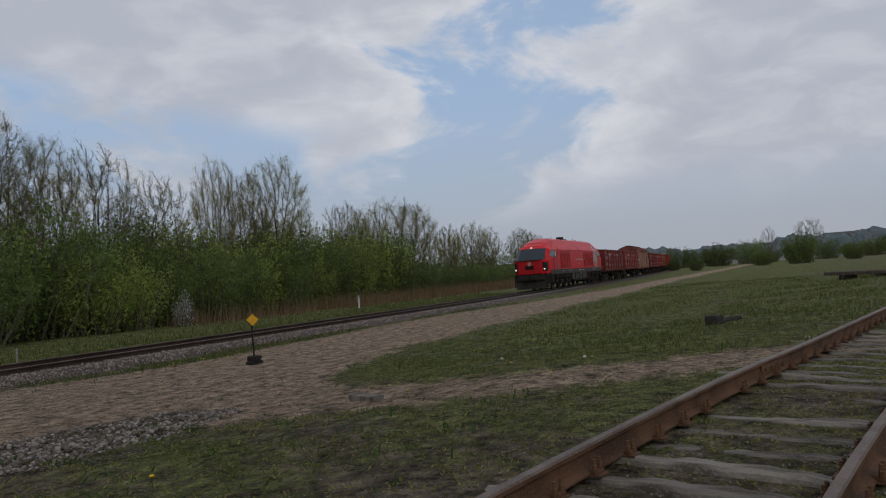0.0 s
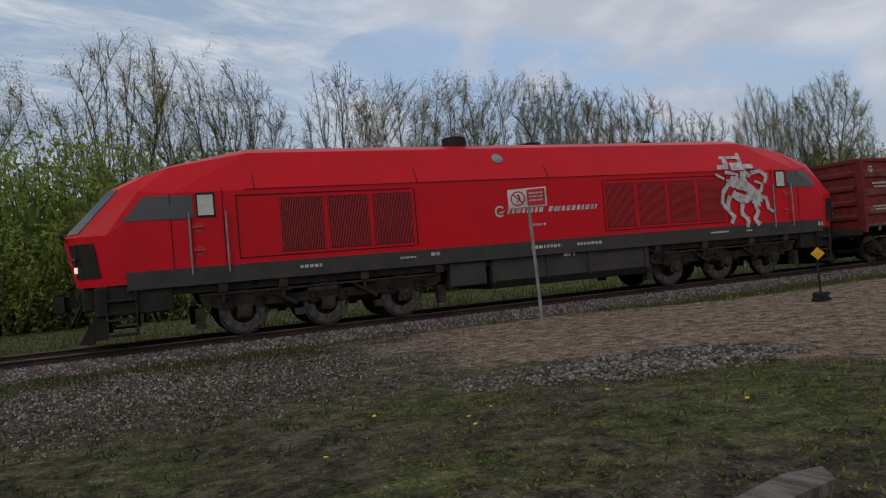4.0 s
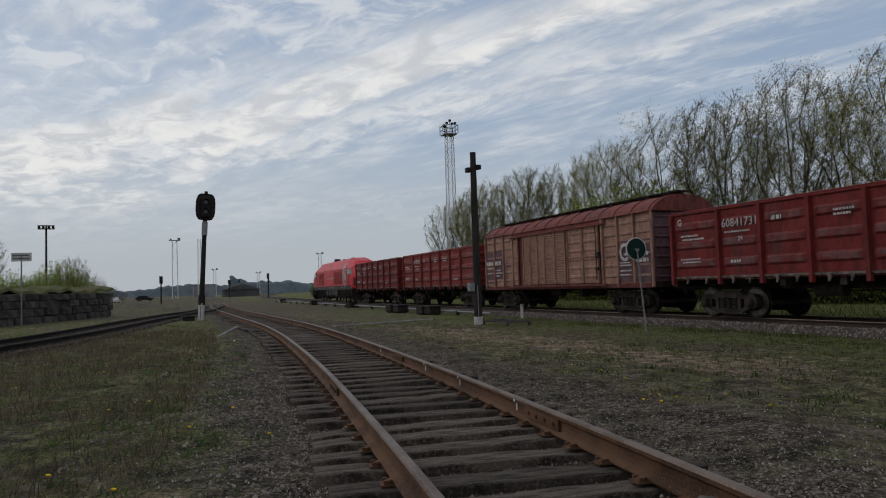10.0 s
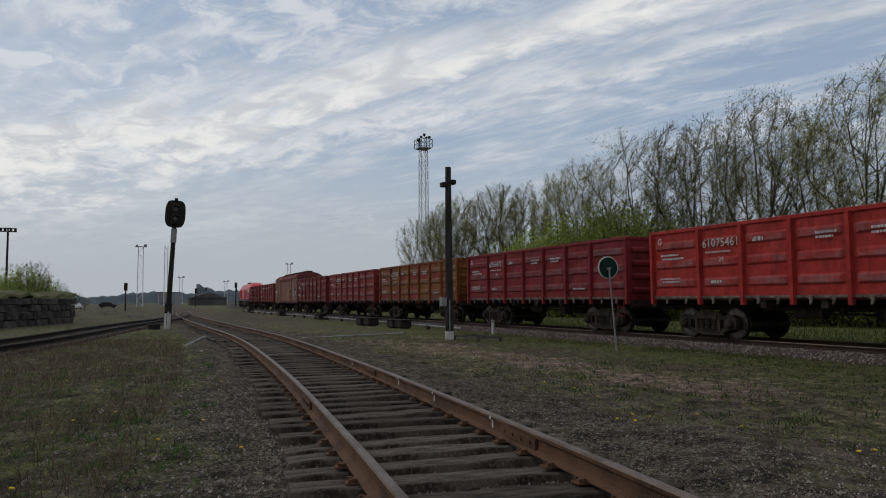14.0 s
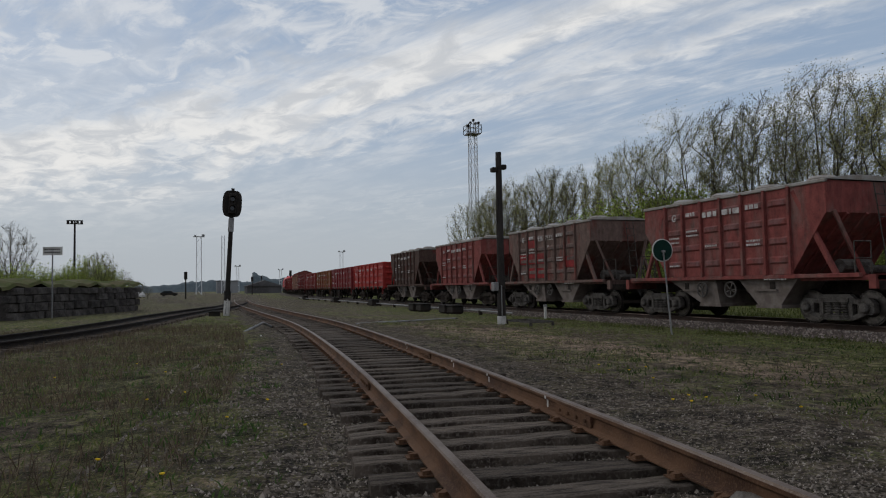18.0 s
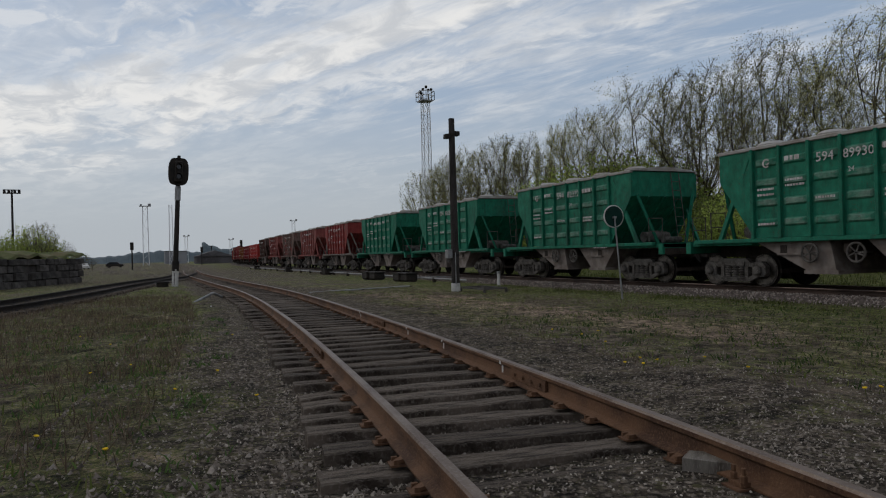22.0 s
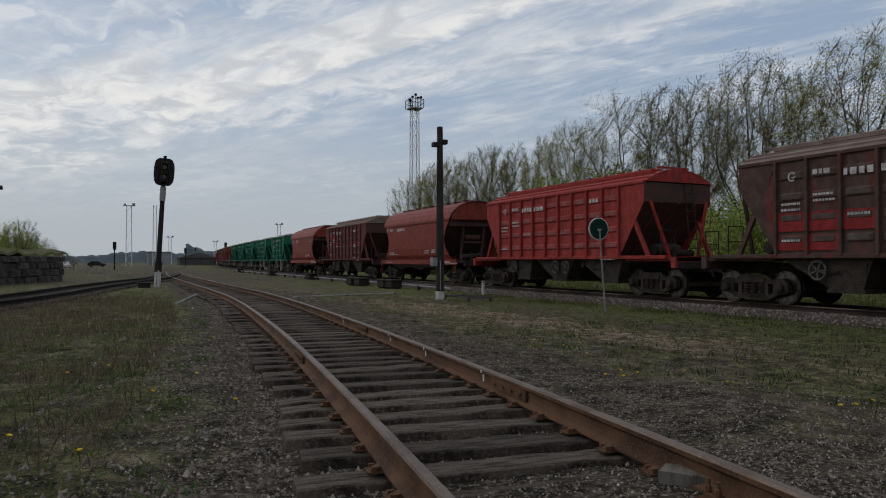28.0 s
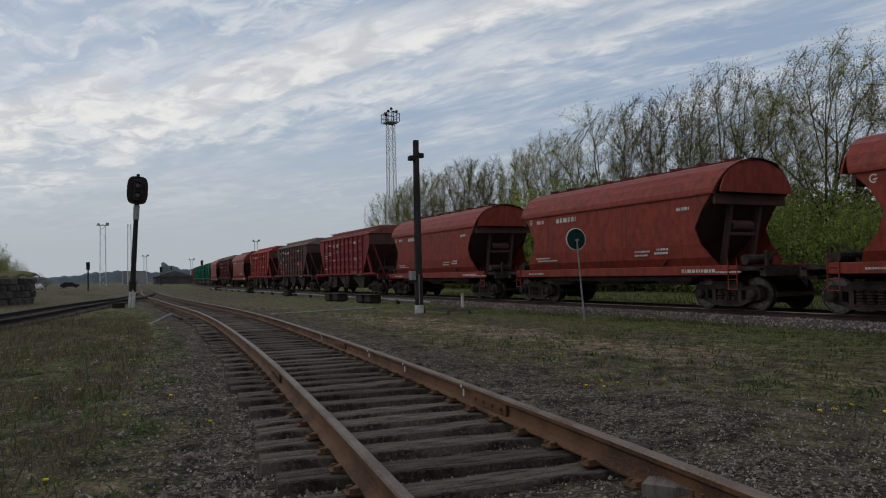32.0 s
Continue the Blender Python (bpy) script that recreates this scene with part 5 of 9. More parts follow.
# ---- hopper wagons with ribbed sides ----
def hopper(kind, mat, label, number="", roof=None, patches=(), gear=None, frame=None):
    """kind: 'cement', short with round hatches, or 'grain', long with roof covers."""
    short = kind == "cement"
    L = (12.09 if mat == M["green"] else 11.79) if short else 15.0
    c_ = L / 2
    p0, p1, n = (c_ - 2.76, c_ + 2.76, 6) if short else (c_ - 4.23, c_ + 4.23, 9)
    t0, t1 = (c_ - 3.98, c_ + 3.98) if short else (c_ - 5.5, c_ + 5.5)
    zb, zv, ze, zr = (1.42, 3.08, 3.94, 4.14) if short else (1.38, 3.25, 3.90, 4.42)
    roof, gear, frame = roof or mat, gear or M["under"], frame or mat
    w = thing("hopper_wagon", label, "freight wagon", group="cement hoppers of the train" if short else "grain hoppers of the train")
    y = 1.50
    k = kind
    step = (p1 - p0) / n
    for side in (-1, 1):
        wd = round(step - 0.07, 3)
        me = shared("hop_panel" + k, lambda: ribbed_panel(wd, ze - zb, 4, 0.05, 0.24, 0.06, dent=0.004), mat)
        for i in range(n):
            a = p0 + i * step + 0.035
            part("side_panel", me, mat, w, at=pose(a, y * side, zb) if side < 0 else pose(a + wd, y * side, zb, 0, 0, 180))
        post = shared("hop_post" + k, lambda: Shape().box(-0.045, 0.045, -0.10, 0.01, zb - 0.02, ze, 0.01), mat)
        for i in range(n + 1):
            x = p0 + i * step
            part("post", post, mat, w, at=pose(x, y * side, 0) if side < 0 else pose(x, y * side, 0, 0, 0, 180))
        for e, (ta, pa) in enumerate(((t0, p0), (t1, p1))):
            tri = [(pa, zb), (pa, ze), (ta, ze), (ta, zv)]
            part("end_gusset", Shape().prism(tri, y * side - 0.015, y * side + 0.015), mat, w)
        rail_ = Shape().box(t0 - 0.03, t1 + 0.03, y * side - 0.06, y * side + 0.06, ze - 0.03, ze + 0.07, 0.015)
        part("eave_rail", rail_, mat if not short else roof, w)
        part("side_sill", Shape().box(0.95, L - 0.95, y * side - 0.07, y * side + 0.06, 1.29, 1.41, 0.015), frame, w)
    for ta, pa, o in ((t0, p0, -1), (t1, p1, 1)):
        s = Shape()
        s.prism([(ta, zv), (ta, ze + 0.02), (ta - 0.03 * o, ze + 0.02), (ta - 0.03 * o, zv), (pa + 0.55 * -o, zb - 0.1), (pa + 0.58 * -o, zb - 0.1)], -y + 0.02, y - 0.02)
        for yy in (-0.75, 0.0, 0.75):
            s.beam((ta + 0.02 * o, yy, zv), (pa - 0.52 * o, yy, zb - 0.05), 0.08, 0.10)
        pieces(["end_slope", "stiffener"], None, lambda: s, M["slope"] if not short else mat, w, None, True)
        f = Shape()
        for yy in (-1.40, 1.40):
            f.beam((pa + 0.12 * o, yy * 1.06, ze - 0.15), (pa + 1.38 * o, yy, 1.36), 0.10, 0.13)
            f.beam((ta + 0.05 * o, yy * 0.92, zv + 0.05), (pa + 1.55 * o, yy * 0.45, 1.36), 0.09, 0.09)
        pieces("end_strut", None, lambda: f, frame, w)
        d = Shape().box(min(pa + 0.2 * o, L / 2 + o * (L / 2 - 0.55)), max(pa + 0.2 * o, L / 2 + o * (L / 2 - 0.55)), -1.42, 1.42, 1.22, 1.34)
        d.box(min(L / 2 + o * (L / 2 - 0.75), L / 2 + o * (L / 2 - 0.55)), max(L / 2 + o * (L / 2 - 0.75), L / 2 + o * (L / 2 - 0.55)), -1.5, 1.5, 1.0, 1.36)
        part("end_platform", d, frame, w)
        g = Shape()
        g.tube((pa + 0.9 * o, -0.75, 1.62), (pa + 0.9 * o, 0.35, 1.62), 0.19, n=12)
        g.tube((pa + 1.3 * o, -0.2, 1.5), (pa + 1.3 * o, 0.6, 1.5), 0.12, n=10)
        for yy in (-1.3, -0.7, 0.7, 1.3):
            g.tube((pa + 1.85 * o, yy, 1.3), (pa + 1.85 * o, yy, 2.25), 0.018, n=6)
        for zz in (1.8, 2.25):
            g.tube((pa + 1.85 * o, -1.3, zz), (pa + 1.85 * o, -0.7, zz), 0.018, n=6)
            g.tube((pa + 1.85 * o, 0.7, zz), (pa + 1.85 * o, 1.3, zz), 0.018, n=6)
        pieces(["air_cylinder", "air_reservoir", "rail_post", "rail_post", "rail_post", "rail_post", "hand_rail"], None, lambda: g, gear, w)
        lad = Shape()
        for yy in (0.25, 0.62):
            lad.tube((pa + 1.6 * o, yy, 1.34), (ta + 0.06 * o, yy, ze), 0.018, n=6)
        for i in range(8):
            q = i / 8
            lad.tube((pa + 1.6 * o + (ta + 0.06 * o - pa - 1.6 * o) * q, 0.25, 1.34 + (ze - 1.34) * q), (pa + 1.6 * o + (ta + 0.06 * o - pa - 1.6 * o) * q, 0.62, 1.34 + (ze - 1.34) * q), 0.014, n=6)
        part("ladder", lad, gear, w)

    def arc(x, dz=0.0):
        hw = y + 0.03
        return [(x, hw * s_, ze + 0.05 + dz + (zr - ze - 0.05) * (1 - abs(s_) ** 2.0)) for s_ in np.linspace(-1, 1, 11)]
    r = part("roof", Shape().loft([arc(t0 - 0.06), arc(t1 + 0.06)]), roof, w)
    h = Shape()
    if short:
        for i in range(4):
            x = t0 + (t1 - t0) * (i + 0.5) / 4
            h.lathe([(0.42, zr - 0.06), (0.42, zr + 0.05), (0.30, zr + 0.13), (0.0, zr + 0.15)], (x, -0.45, -0.02), "z", 14)
    else:
        for yy in (-0.42, 0.42):
            h.box(t0 + 0.5, t1 - 0.5, yy - 0.26, yy + 0.26, zr - 0.1, zr + 0.06, 0.03)
        for i in range(12):
            x = t0 + 0.2 + (t1 - t0 - 0.4) * i / 11
            h.box(x - 0.03, x + 0.03, -0.7, 0.7, zr + 0.03, zr + 0.09)
        for yy in (-1.30, -0.98, 0.98, 1.30):
            zz = ze + 0.05 + (zr - ze - 0.05) * (1 - (abs(yy) / 1.53) ** 2)
            h.beam((t0, yy, zz + 0.012), (t1, yy, zz + 0.012), 0.05)
    pieces("roof_hatch" if short else ["hatch_cover", "hatch_cover"] + ["hatch_clamp"] * 12 + ["roof_seam"], None, lambda: h, roof, r)
    chutes = ((p0 - 0.1, c_ - 0.5, c_ - 0.75), (c_ + 0.5, p1 + 0.1, c_ + 1.75)) if short else ((p0, p0 + 2.6, p0 + 1.9), (p0 + 2.75, p0 + 5.6, p0 + 4.6), (p0 + 5.75, p1, p1 - 0.7))
    for a, b, m_ in chutes:
        s = Shape().prism([(a, 1.32), (b, 1.32), (m_ + 0.42, 0.5), (m_ - 0.42, 0.5)], -1.38, 1.38)
        s.box(m_ - 0.50, m_ + 0.50, -1.42, 1.42, 0.42, 0.52)
        s.box((a + b) / 2 - 0.4, (a + b) / 2 + 0.4, -1.44, -1.36, 0.93, 0.98)
        part("discharge_chute", s, M["chute"] if short else M["under"], w)
    for x in ((c_ - 1.0, c_ + 0.3) if short else (p0 + 1.2, c_ + 0.2, c_ + 0.9)):
        wh = Shape()
        for i in range(16):
            a, b = 2 * math.pi * i / 16, 2 * math.pi * (i + 1) / 16
            wh.tube((x + 0.24 * math.cos(a), -1.5, 0.98 + 0.24 * math.sin(a)), (x + 0.24 * math.cos(b), -1.5, 0.98 + 0.24 * math.sin(b)), 0.03, n=6)
            if i % 3 == 0:
                wh.beam((x, -1.5, 0.98), (x + 0.24 * math.cos(a), -1.5, 0.98 + 0.24 * math.sin(a)), 0.035)
        wh.tube((x, -1.5, 0.98), (x, -0.9, 0.98), 0.03, n=6)
        part("hand_wheel", wh, M["bogie_grey"], w)
    underframe(w, L, M["under"], tank=False)
    bogie(w, 2.11, gear)
    bogie(w, L - 2.11, gear)
    yy = -1.555
    for a, b, c, d, m_ in patches:
        for i in range(int(a), int(b)):
            patch(w, p0 + i * step + 0.05, p0 + (i + 1) * step - 0.05, c, d, M[m_], -1.525)
    emblem(w, p0 + 0.55 * step, ze - 0.45, 0.13, yy)
    if number:
        lettering(w, number[:3], p0 + 2.95 * step - 0.66, ze - 0.60, 0.35, yy)
        lettering(w, number[3:], p0 + 3.06 * step, ze - 0.60, 0.33, yy)
        lettering(w, "24", p0 + 3.2 * step, ze - 0.95, 0.17, yy)
        lettering(w, "ЦЕМЕНТ" if short else "ЗЕРНО", p0 + (4.15 if short else 7.2) * step, ze - 0.48, 0.17, yy, M["cement_dust"])
        if not short:
            lettering(w, number, p0 + 6.9 * step, zb + 0.02, 0.20, yy)
            lettering(w, "24", p1 - 0.55, zb + 0.02, 0.17, yy)
    else:
        bars(w, [(p0 + 2.1 * step, ze - 0.56, step * 0.8, 0.17), (p0 + 3.1 * step, ze - 0.56, step * 0.85, 0.17)], yy)
    bars(w, [(p0 + 1.2 * step, ze - 0.45, step * 0.5, 0.12), (p0 + 0.2 * step, ze - 1.2, step * 0.6, 0.06), (p0 + 0.2 * step, ze - 1.35, step * 0.6, 0.06), (p0 + 1.2 * step, ze - 1.0, step * 0.6, 0.06), (p0 + 1.2 * step, ze - 1.15, step * 0.65, 0.06), (p0 + 0.2 * step, zb + 0.35, step * 0.6, 0.06), (p0 + 2.2 * step, ze - 1.55, step * 0.6, 0.06), (p0 + (n - 1.8) * step, ze - 0.5, step * 0.6, 0.14), (p0 + (n - 1.8) * step, ze - 1.5, step * 0.6, 0.06), (p0 + (n - 1.8) * step, ze - 1.62, step * 0.6, 0.06), (p0 + (n - 1.1) * step, 1.26, step * 0.9, 0.1)], yy)
    return w, L


# hopper ends: grime, plus the ends' shade put into a darker colour
M["slope"] = material("shade_toned_grimy_steel", (0.085, 0.045, 0.038), (0.06, 0.04, 0.034), None, 2, 20, 0.85, 0, 0.2)
M["chute"] = material("dusty_chute_steel", (0.13, 0.105, 0.09), (0.20, 0.17, 0.15), None, 3, 25, 0.9, 0, 0.2)


# ---- smooth-sided grain hoppers ----
def tank_hopper(mat, label, number=""):
    L = 14.0
    w = thing("hopper_wagon", label, "freight wagon", group="smooth grain hoppers of the train")
    sec = [(1.36, 1.30, 2.10), (1.50, 1.55, 2.25), (1.545, 1.95, 2.62), (1.555, 2.45, 2.80), (1.555, 2.95, 2.52), (1.555, 3.46, 2.08)]
    top = [(1.60, 3.46, 2.02), (1.58, 3.58, 1.98), (1.44, 3.86, 1.90), (1.16, 4.14, 1.82), (0.78, 4.34, 1.76), (0.38, 4.44, 1.74), (0.0, 4.47, 1.74)]
    for side in (-1, 1):
        s = Shape()
        rows = [[(e, y * side, z), (7.0, y * side, z), (L - e, y * side, z)] for y, z, e in sec]
        s.loft(rows, cap=False)
        rows = [[(e, (y - 0.04) * side, z), (7.0, (y - 0.04) * side, z), (L - e, (y - 0.04) * side, z)] for y, z, e in sec]
        s.loft(rows, cap=False)
        part("side_shell", s, mat, w)
    full = [(y, z, e) for y, z, e in top] + [(-y, z, e) for y, z, e in reversed(top[:-1])]
    s = Shape().loft([[(e, y, z), (7.0, y, z), (L - e, y, z)] for y, z, e in full], cap=False)
    s.loft([[(e, y * 0.97, z - 0.05), (7.0, y * 0.97, z - 0.05), (L - e, y * 0.97, z - 0.05)] for y, z, e in full], cap=False)
    roof = part("roof", s, mat, w)
    for ya in (-1, 1):
        part("roof_lip", Shape().box(2.04, L - 2.04, 1.585 * ya - 0.03, 1.585 * ya + 0.03, 3.40, 3.46), mat, w)
    h = Shape().box(2.4, L - 2.4, -0.33, 0.33, 4.44, 4.50, 0.02)
    for i in range(9):
        x = 2.5 + i * 1.12
        h.box(x - 0.05, x + 0.05, -0.46, 0.46, 4.40, 4.54)
        h.box(x + 0.25, x + 0.40, -0.5, -0.36, 4.42, 4.52)
    pieces(["running_board"] + ["board_bracket", "hatch_clamp"] * 9, None, lambda: h, M["dusk_red"], roof)
    for o in (-1, 1):
        c = L / 2
        e = [(y, z) for y, z, _ in top] + [(-y, z) for y, z, _ in reversed(top[:-1])]
        g = Shape().prism([(y * 0.965, z - 0.03) for y, z in e], c + o * 5.16, c + o * 5.20, "x")
        part("end_cap", g, mat, w)
        g = Shape().prism([(c + o * 4.91, 3.75), (c + o * 4.86, 3.3), (c + o * 2.8, 1.35), (c + o * 2.75, 1.35), (c + o * 4.81, 3.3), (c + o * 4.84, 3.75)], -1.50, 1.50)
        g.box(min(c + o * 4.86, c + o * 4.96), max(c + o * 4.86, c + o * 4.96), -1.5, 1.5, 3.1, 3.4)
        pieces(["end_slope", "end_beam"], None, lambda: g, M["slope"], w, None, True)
        f = Shape()
        for y in (-0.62, 0.62):
            f.beam((c + o * 4.76, y, 3.3), (c + o * 4.36, y, 1.3), 0.12, 0.16)
        f.beam((c + o * 4.56, -0.62, 2.25), (c + o * 4.56, 0.62, 2.25), 0.10)
        f.tube((c + o * 4.5, -0.45, 2.5), (c + o * 4.5, 0.45, 2.5), 0.17, n=12)
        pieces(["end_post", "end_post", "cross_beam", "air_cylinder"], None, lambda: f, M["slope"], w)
        d = Shape().box(min(c + o * 4.4, c + o * 6.45), max(c + o * 4.4, c + o * 6.45), -1.4, 1.4, 1.14, 1.26)
        d.tube((c + o * 5.65, -1.2, 1.45), (c + o * 5.65, -0.2, 1.45), 0.15, n=10)
        d.beam((c + o * 5.35, -0.7, 1.26), (c + o * 6.05, -0.2, 1.75), 0.07)
        d.beam((c + o * 6.05, -0.8, 1.26), (c + o * 6.05, -0.8, 1.7), 0.08)
        part("end_platform", d, M["under"], w)
    for y in (-1.46, 1.46):
        part("side_sill", Shape().box(1.35, L - 1.35, y - 0.06, y + 0.06, 1.02, 1.30, 0.015), mat, w)
    b = Shape()
    for x in (4.1, 7.0, 9.9):
        b.prism([(x - 1.2, 1.1), (x + 1.2, 1.1), (x + 0.5, 0.72), (x - 0.5, 0.72)], -1.2, 1.2)
    b.box(3.2, 10.8, -1.36, -1.28, 0.86, 0.98)
    pieces(["discharge_chute", "discharge_chute", "discharge_chute", "drive_shaft"], None, lambda: b, M["under"], w)
    for x in (1.5, L - 1.5):
        st = Shape()
        for q in (-0.15, 0.15):
            st.tube((x + q, -1.54, 0.6), (x + q, -1.54, 1.5), 0.016, n=6)
        for z in (0.62, 0.9, 1.2):
            st.tube((x - 0.15, -1.54, z), (x + 0.15, -1.54, z), 0.014, n=6)
        part("corner_step", st, mat, w)
    underframe(w, L, M["under"], tank=False)
    bogie(w, 2.11, M["under"])
    bogie(w, L - 2.11, M["under"])
    y = -1.56
    emblem(w, 2.6, 3.22, 0.11, y)
    bars(w, [(3.0, 3.12, 0.45, 0.13), (2.9, 1.72, 0.9, 0.05), (3.0, 1.62, 1.3, 0.05), (8.6, 1.78, 0.7, 0.06), (8.6, 1.66, 0.6, 0.06), (9.6, 1.82, 0.5, 0.07), (9.5, 1.70, 0.6, 0.07), (10.5, 3.0, 0.5, 0.1)], y)
    if number:
        lettering(w, number, 4.3, 3.05, 0.30, y)
        lettering(w, "24", 5.1, 2.62, 0.17, y)
    else:
        bars(w, [(4.3, 3.08, 1.2, 0.17)], y)
    bars(w, [(2.3, 1.12, 1.0, 0.05), (10.6, 1.1, 1.3, 0.1), (11.9, 1.08, 0.9, 0.05)], -1.53)
    return w, L


# ---- locomotive ----
def locomotive():
    L = 23.4
    w = thing("diesel_locomotive", "glossy red six-axle diesel locomotive with dark grey underframe and white emblem", "locomotive")
    C2 = 24.2  # both cabs mirror about half of this

    def half(x, pts):
        return [(px if x is None else x, y, z) for px, y, z in pts]
    mid = [(1.45, 1.35), (1.45, 2.40), (1.45, 3.23), (0.92, 4.13), (0.55, 4.27)]

    def ring(x, sec):
        return [(x, -y, z) for y, z in sec] + [(x, y, z) for y, z in reversed(sec)]

    def ring3(sec):
        return [(x, -y, z) for x, y, z in sec] + [(x, y, z) for x, y, z in reversed(sec)]
    front = [(1.22, 0.92, 1.35), (1.04, 0.92, 2.40), (1.96, 0.85, 3.40), (2.24, 0.62, 3.58), (2.30, 0.30, 3.62)]
    corner = [(1.45, 1.26, 1.35), (1.28, 1.25, 2.40), (2.12, 1.15, 3.38), (2.36, 0.80, 3.62), (2.40, 0.42, 3.66)]
    pillar = [(1.95, 1.42, 1.35), (1.85, 1.42, 2.40), (2.42, 1.34, 3.28), (2.60, 0.88, 3.70), (2.65, 0.5, 3.75)]
    door = [(2.95, 1.45, 1.35), (2.95, 1.45, 2.40), (3.0, 1.43, 3.22), (3.0, 0.90, 3.84), (3.0, 0.54, 3.92)]
    for mirror in (False, True):
        def fx(p):
            return (C2 - p[0], p[1], p[2]) if mirror else (p[0] - 0.18 * max(0.0, min(1.0, (3.0 - p[0]) / 1.2)), p[1], p[2])
        rings = [[fx(p) for p in ring3(s)] for s in (front, corner, pillar, door)]
        s = Shape().loft(rings + [[fx(p) for p in ring(4.7, mid)]], cap=False)
        n = len(rings[0])
        f0 = rings[0]
        s.add(f0, [(i, i + 1, n - 2 - i, n - 1 - i) for i in range(n // 2 - 1)])
        cab = part("cab", s, M["red_loco"], w, smooth=False)

        def skin(name, quads, mat, out=0.012, label=""):
            g = Shape()
            for q in quads:
                v = [Vector(fx(p)) for p in q]
                nrm = (v[1] - v[0]).cross(v[-1] - v[0]).normalized()
                c = sum(v, Vector()) / len(v)
                if nrm.dot(c - Vector((12.1, 0, 2.4))) < 0:
                    nrm = -nrm
                k = len(v)
                g.add([p + nrm * out for p in v] + [p - nrm * 0.01 for p in v], [tuple(range(k)), tuple(range(2 * k - 1, k - 1, -1))] + [(i, k + i, k + (i + 1) % k, (i + 1) % k) for i in range(k)])
            return part(name, g, mat, cab, label)

        def lerp(a, b, t):
            return tuple(p + (q - p) * t for p, q in zip(a, b))
        F, K = front, corner
        quads = []
        fb, ft = lerp(F[1], F[2], 0.06), lerp(F[1], F[2], 0.97)
        kb, kt = lerp(K[1], K[2], 0.06), lerp(K[1], K[2], 0.97)
        quads.append([(fb[0], -fb[1], fb[2]), (fb[0], fb[1], fb[2]), (ft[0], ft[1], ft[2]), (ft[0], -ft[1], ft[2])])
        for sgn in (-1, 1):
            quads.append([(fb[0], sgn * fb[1], fb[2]), (kb[0], sgn * kb[1], kb[2]), (kt[0], sgn * kt[1], kt[2]), (ft[0], sgn * ft[1], ft[2])])
        skin("windscreen", quads, M["glass"], 0.015, "large dark slanting windscreen")
        wp = Shape()
        for y0, y1 in ((-0.1, -0.35), (0.1, 0.35)):
            wp.beam(fx((1.05, y0, 2.44)), fx((1.66, y1 * 0.3, 3.02)), 0.03, 0.03)
            wp.beam(fx((1.30, y1 * 0.2, 2.68)), fx((1.72, y1 * 0.2, 3.10)), 0.05, 0.03)
        wp.beam(fx((1.0, -1.1, 2.43)), fx((1.0, 1.1, 2.43)), 0.06, 0.05)
        pieces(["wiper_arm", "wiper_blade", "wiper_arm", "wiper_blade", "window_rail"], None, lambda: wp, M["black"], cab)
        skin("nose_plate", [[(F[0][0], -0.92, 1.38), (F[0][0], 0.92, 1.38), (F[1][0], 0.92, 2.36), (F[1][0], -0.92, 2.36)]], M["red_nose"], 0.012)
        if not mirror:
            em = Shape()
            for k in range(9):
                a_, b_ = radians(40 + k * 30), radians(40 + (k + 1) * 30)
                em.prism([(0.15 * c * math.cos(t), 0.15 * c * math.sin(t)) for c, t in ((1, a_), (1, b_), (0.6, b_), (0.6, a_))], -0.004, 0.004)
            em.prism([(-0.03, -0.02), (0.14, 0.03), (0.11, -0.03), (0.01, -0.07)], -0.004, 0.004)
            part("nose_mark", em, M["letter"], cab, kind="stuff", at=Matrix.Translation(fx((1.07, 0.0, 2.16))) @ Matrix.Translation((-0.025, 0, 0)) @ Matrix.Rotation(radians(90), 4, "Z"))
        skin("grille", [[(1.15, -0.36, 1.72), (1.15, 0.36, 1.72), (1.09, 0.36, 2.02), (1.09, -0.36, 2.02)]], M["louver"], 0.03)
        for sgn in (-1, 1):
            a, b = lerp(F[0], K[0], 0.35), lerp(F[1], K[1], 0.35)
            a2, b2 = lerp(K[0], pillar[0], 0.55), lerp(K[1], pillar[1], 0.55)
            lo, hi, lo2, hi2 = lerp(a, b, 0.18), lerp(a, b, 0.86), lerp(a2, b2, 0.18), lerp(a2, b2, 0.86)
            skin("lamp_housing", [[(lo[0], sgn * lo[1], lo[2]), (K[0][0] - 0.03, sgn * 1.26, lo[2]), (K[1][0] - 0.0, sgn * 1.25, hi[2]), (hi[0], sgn * hi[1], hi[2])], [(K[0][0] - 0.03, sgn * 1.26, lo[2]), (lo2[0], sgn * lo2[1], lo2[2]), (hi2[0], sgn * hi2[1], hi2[2]), (K[1][0], sgn * 1.25, hi[2])]], M["black"], 0.03)
            for z, on in ((1.72, True), (1.92, False)):
                lamp = Shape().lathe([(0.065, 0.0), (0.065, 0.05), (0.045, 0.062)], (0, 0, 0), "x", 12)
                m = Matrix.Translation(fx((1.33 - (z - 1.35) * 0.16, sgn * 1.18, z))) @ Matrix.Rotation(math.pi if not mirror else 0, 4, "Z")
                part("headlight", lamp, M["headlight"] if on and not mirror else M["glass"], cab, at=m)
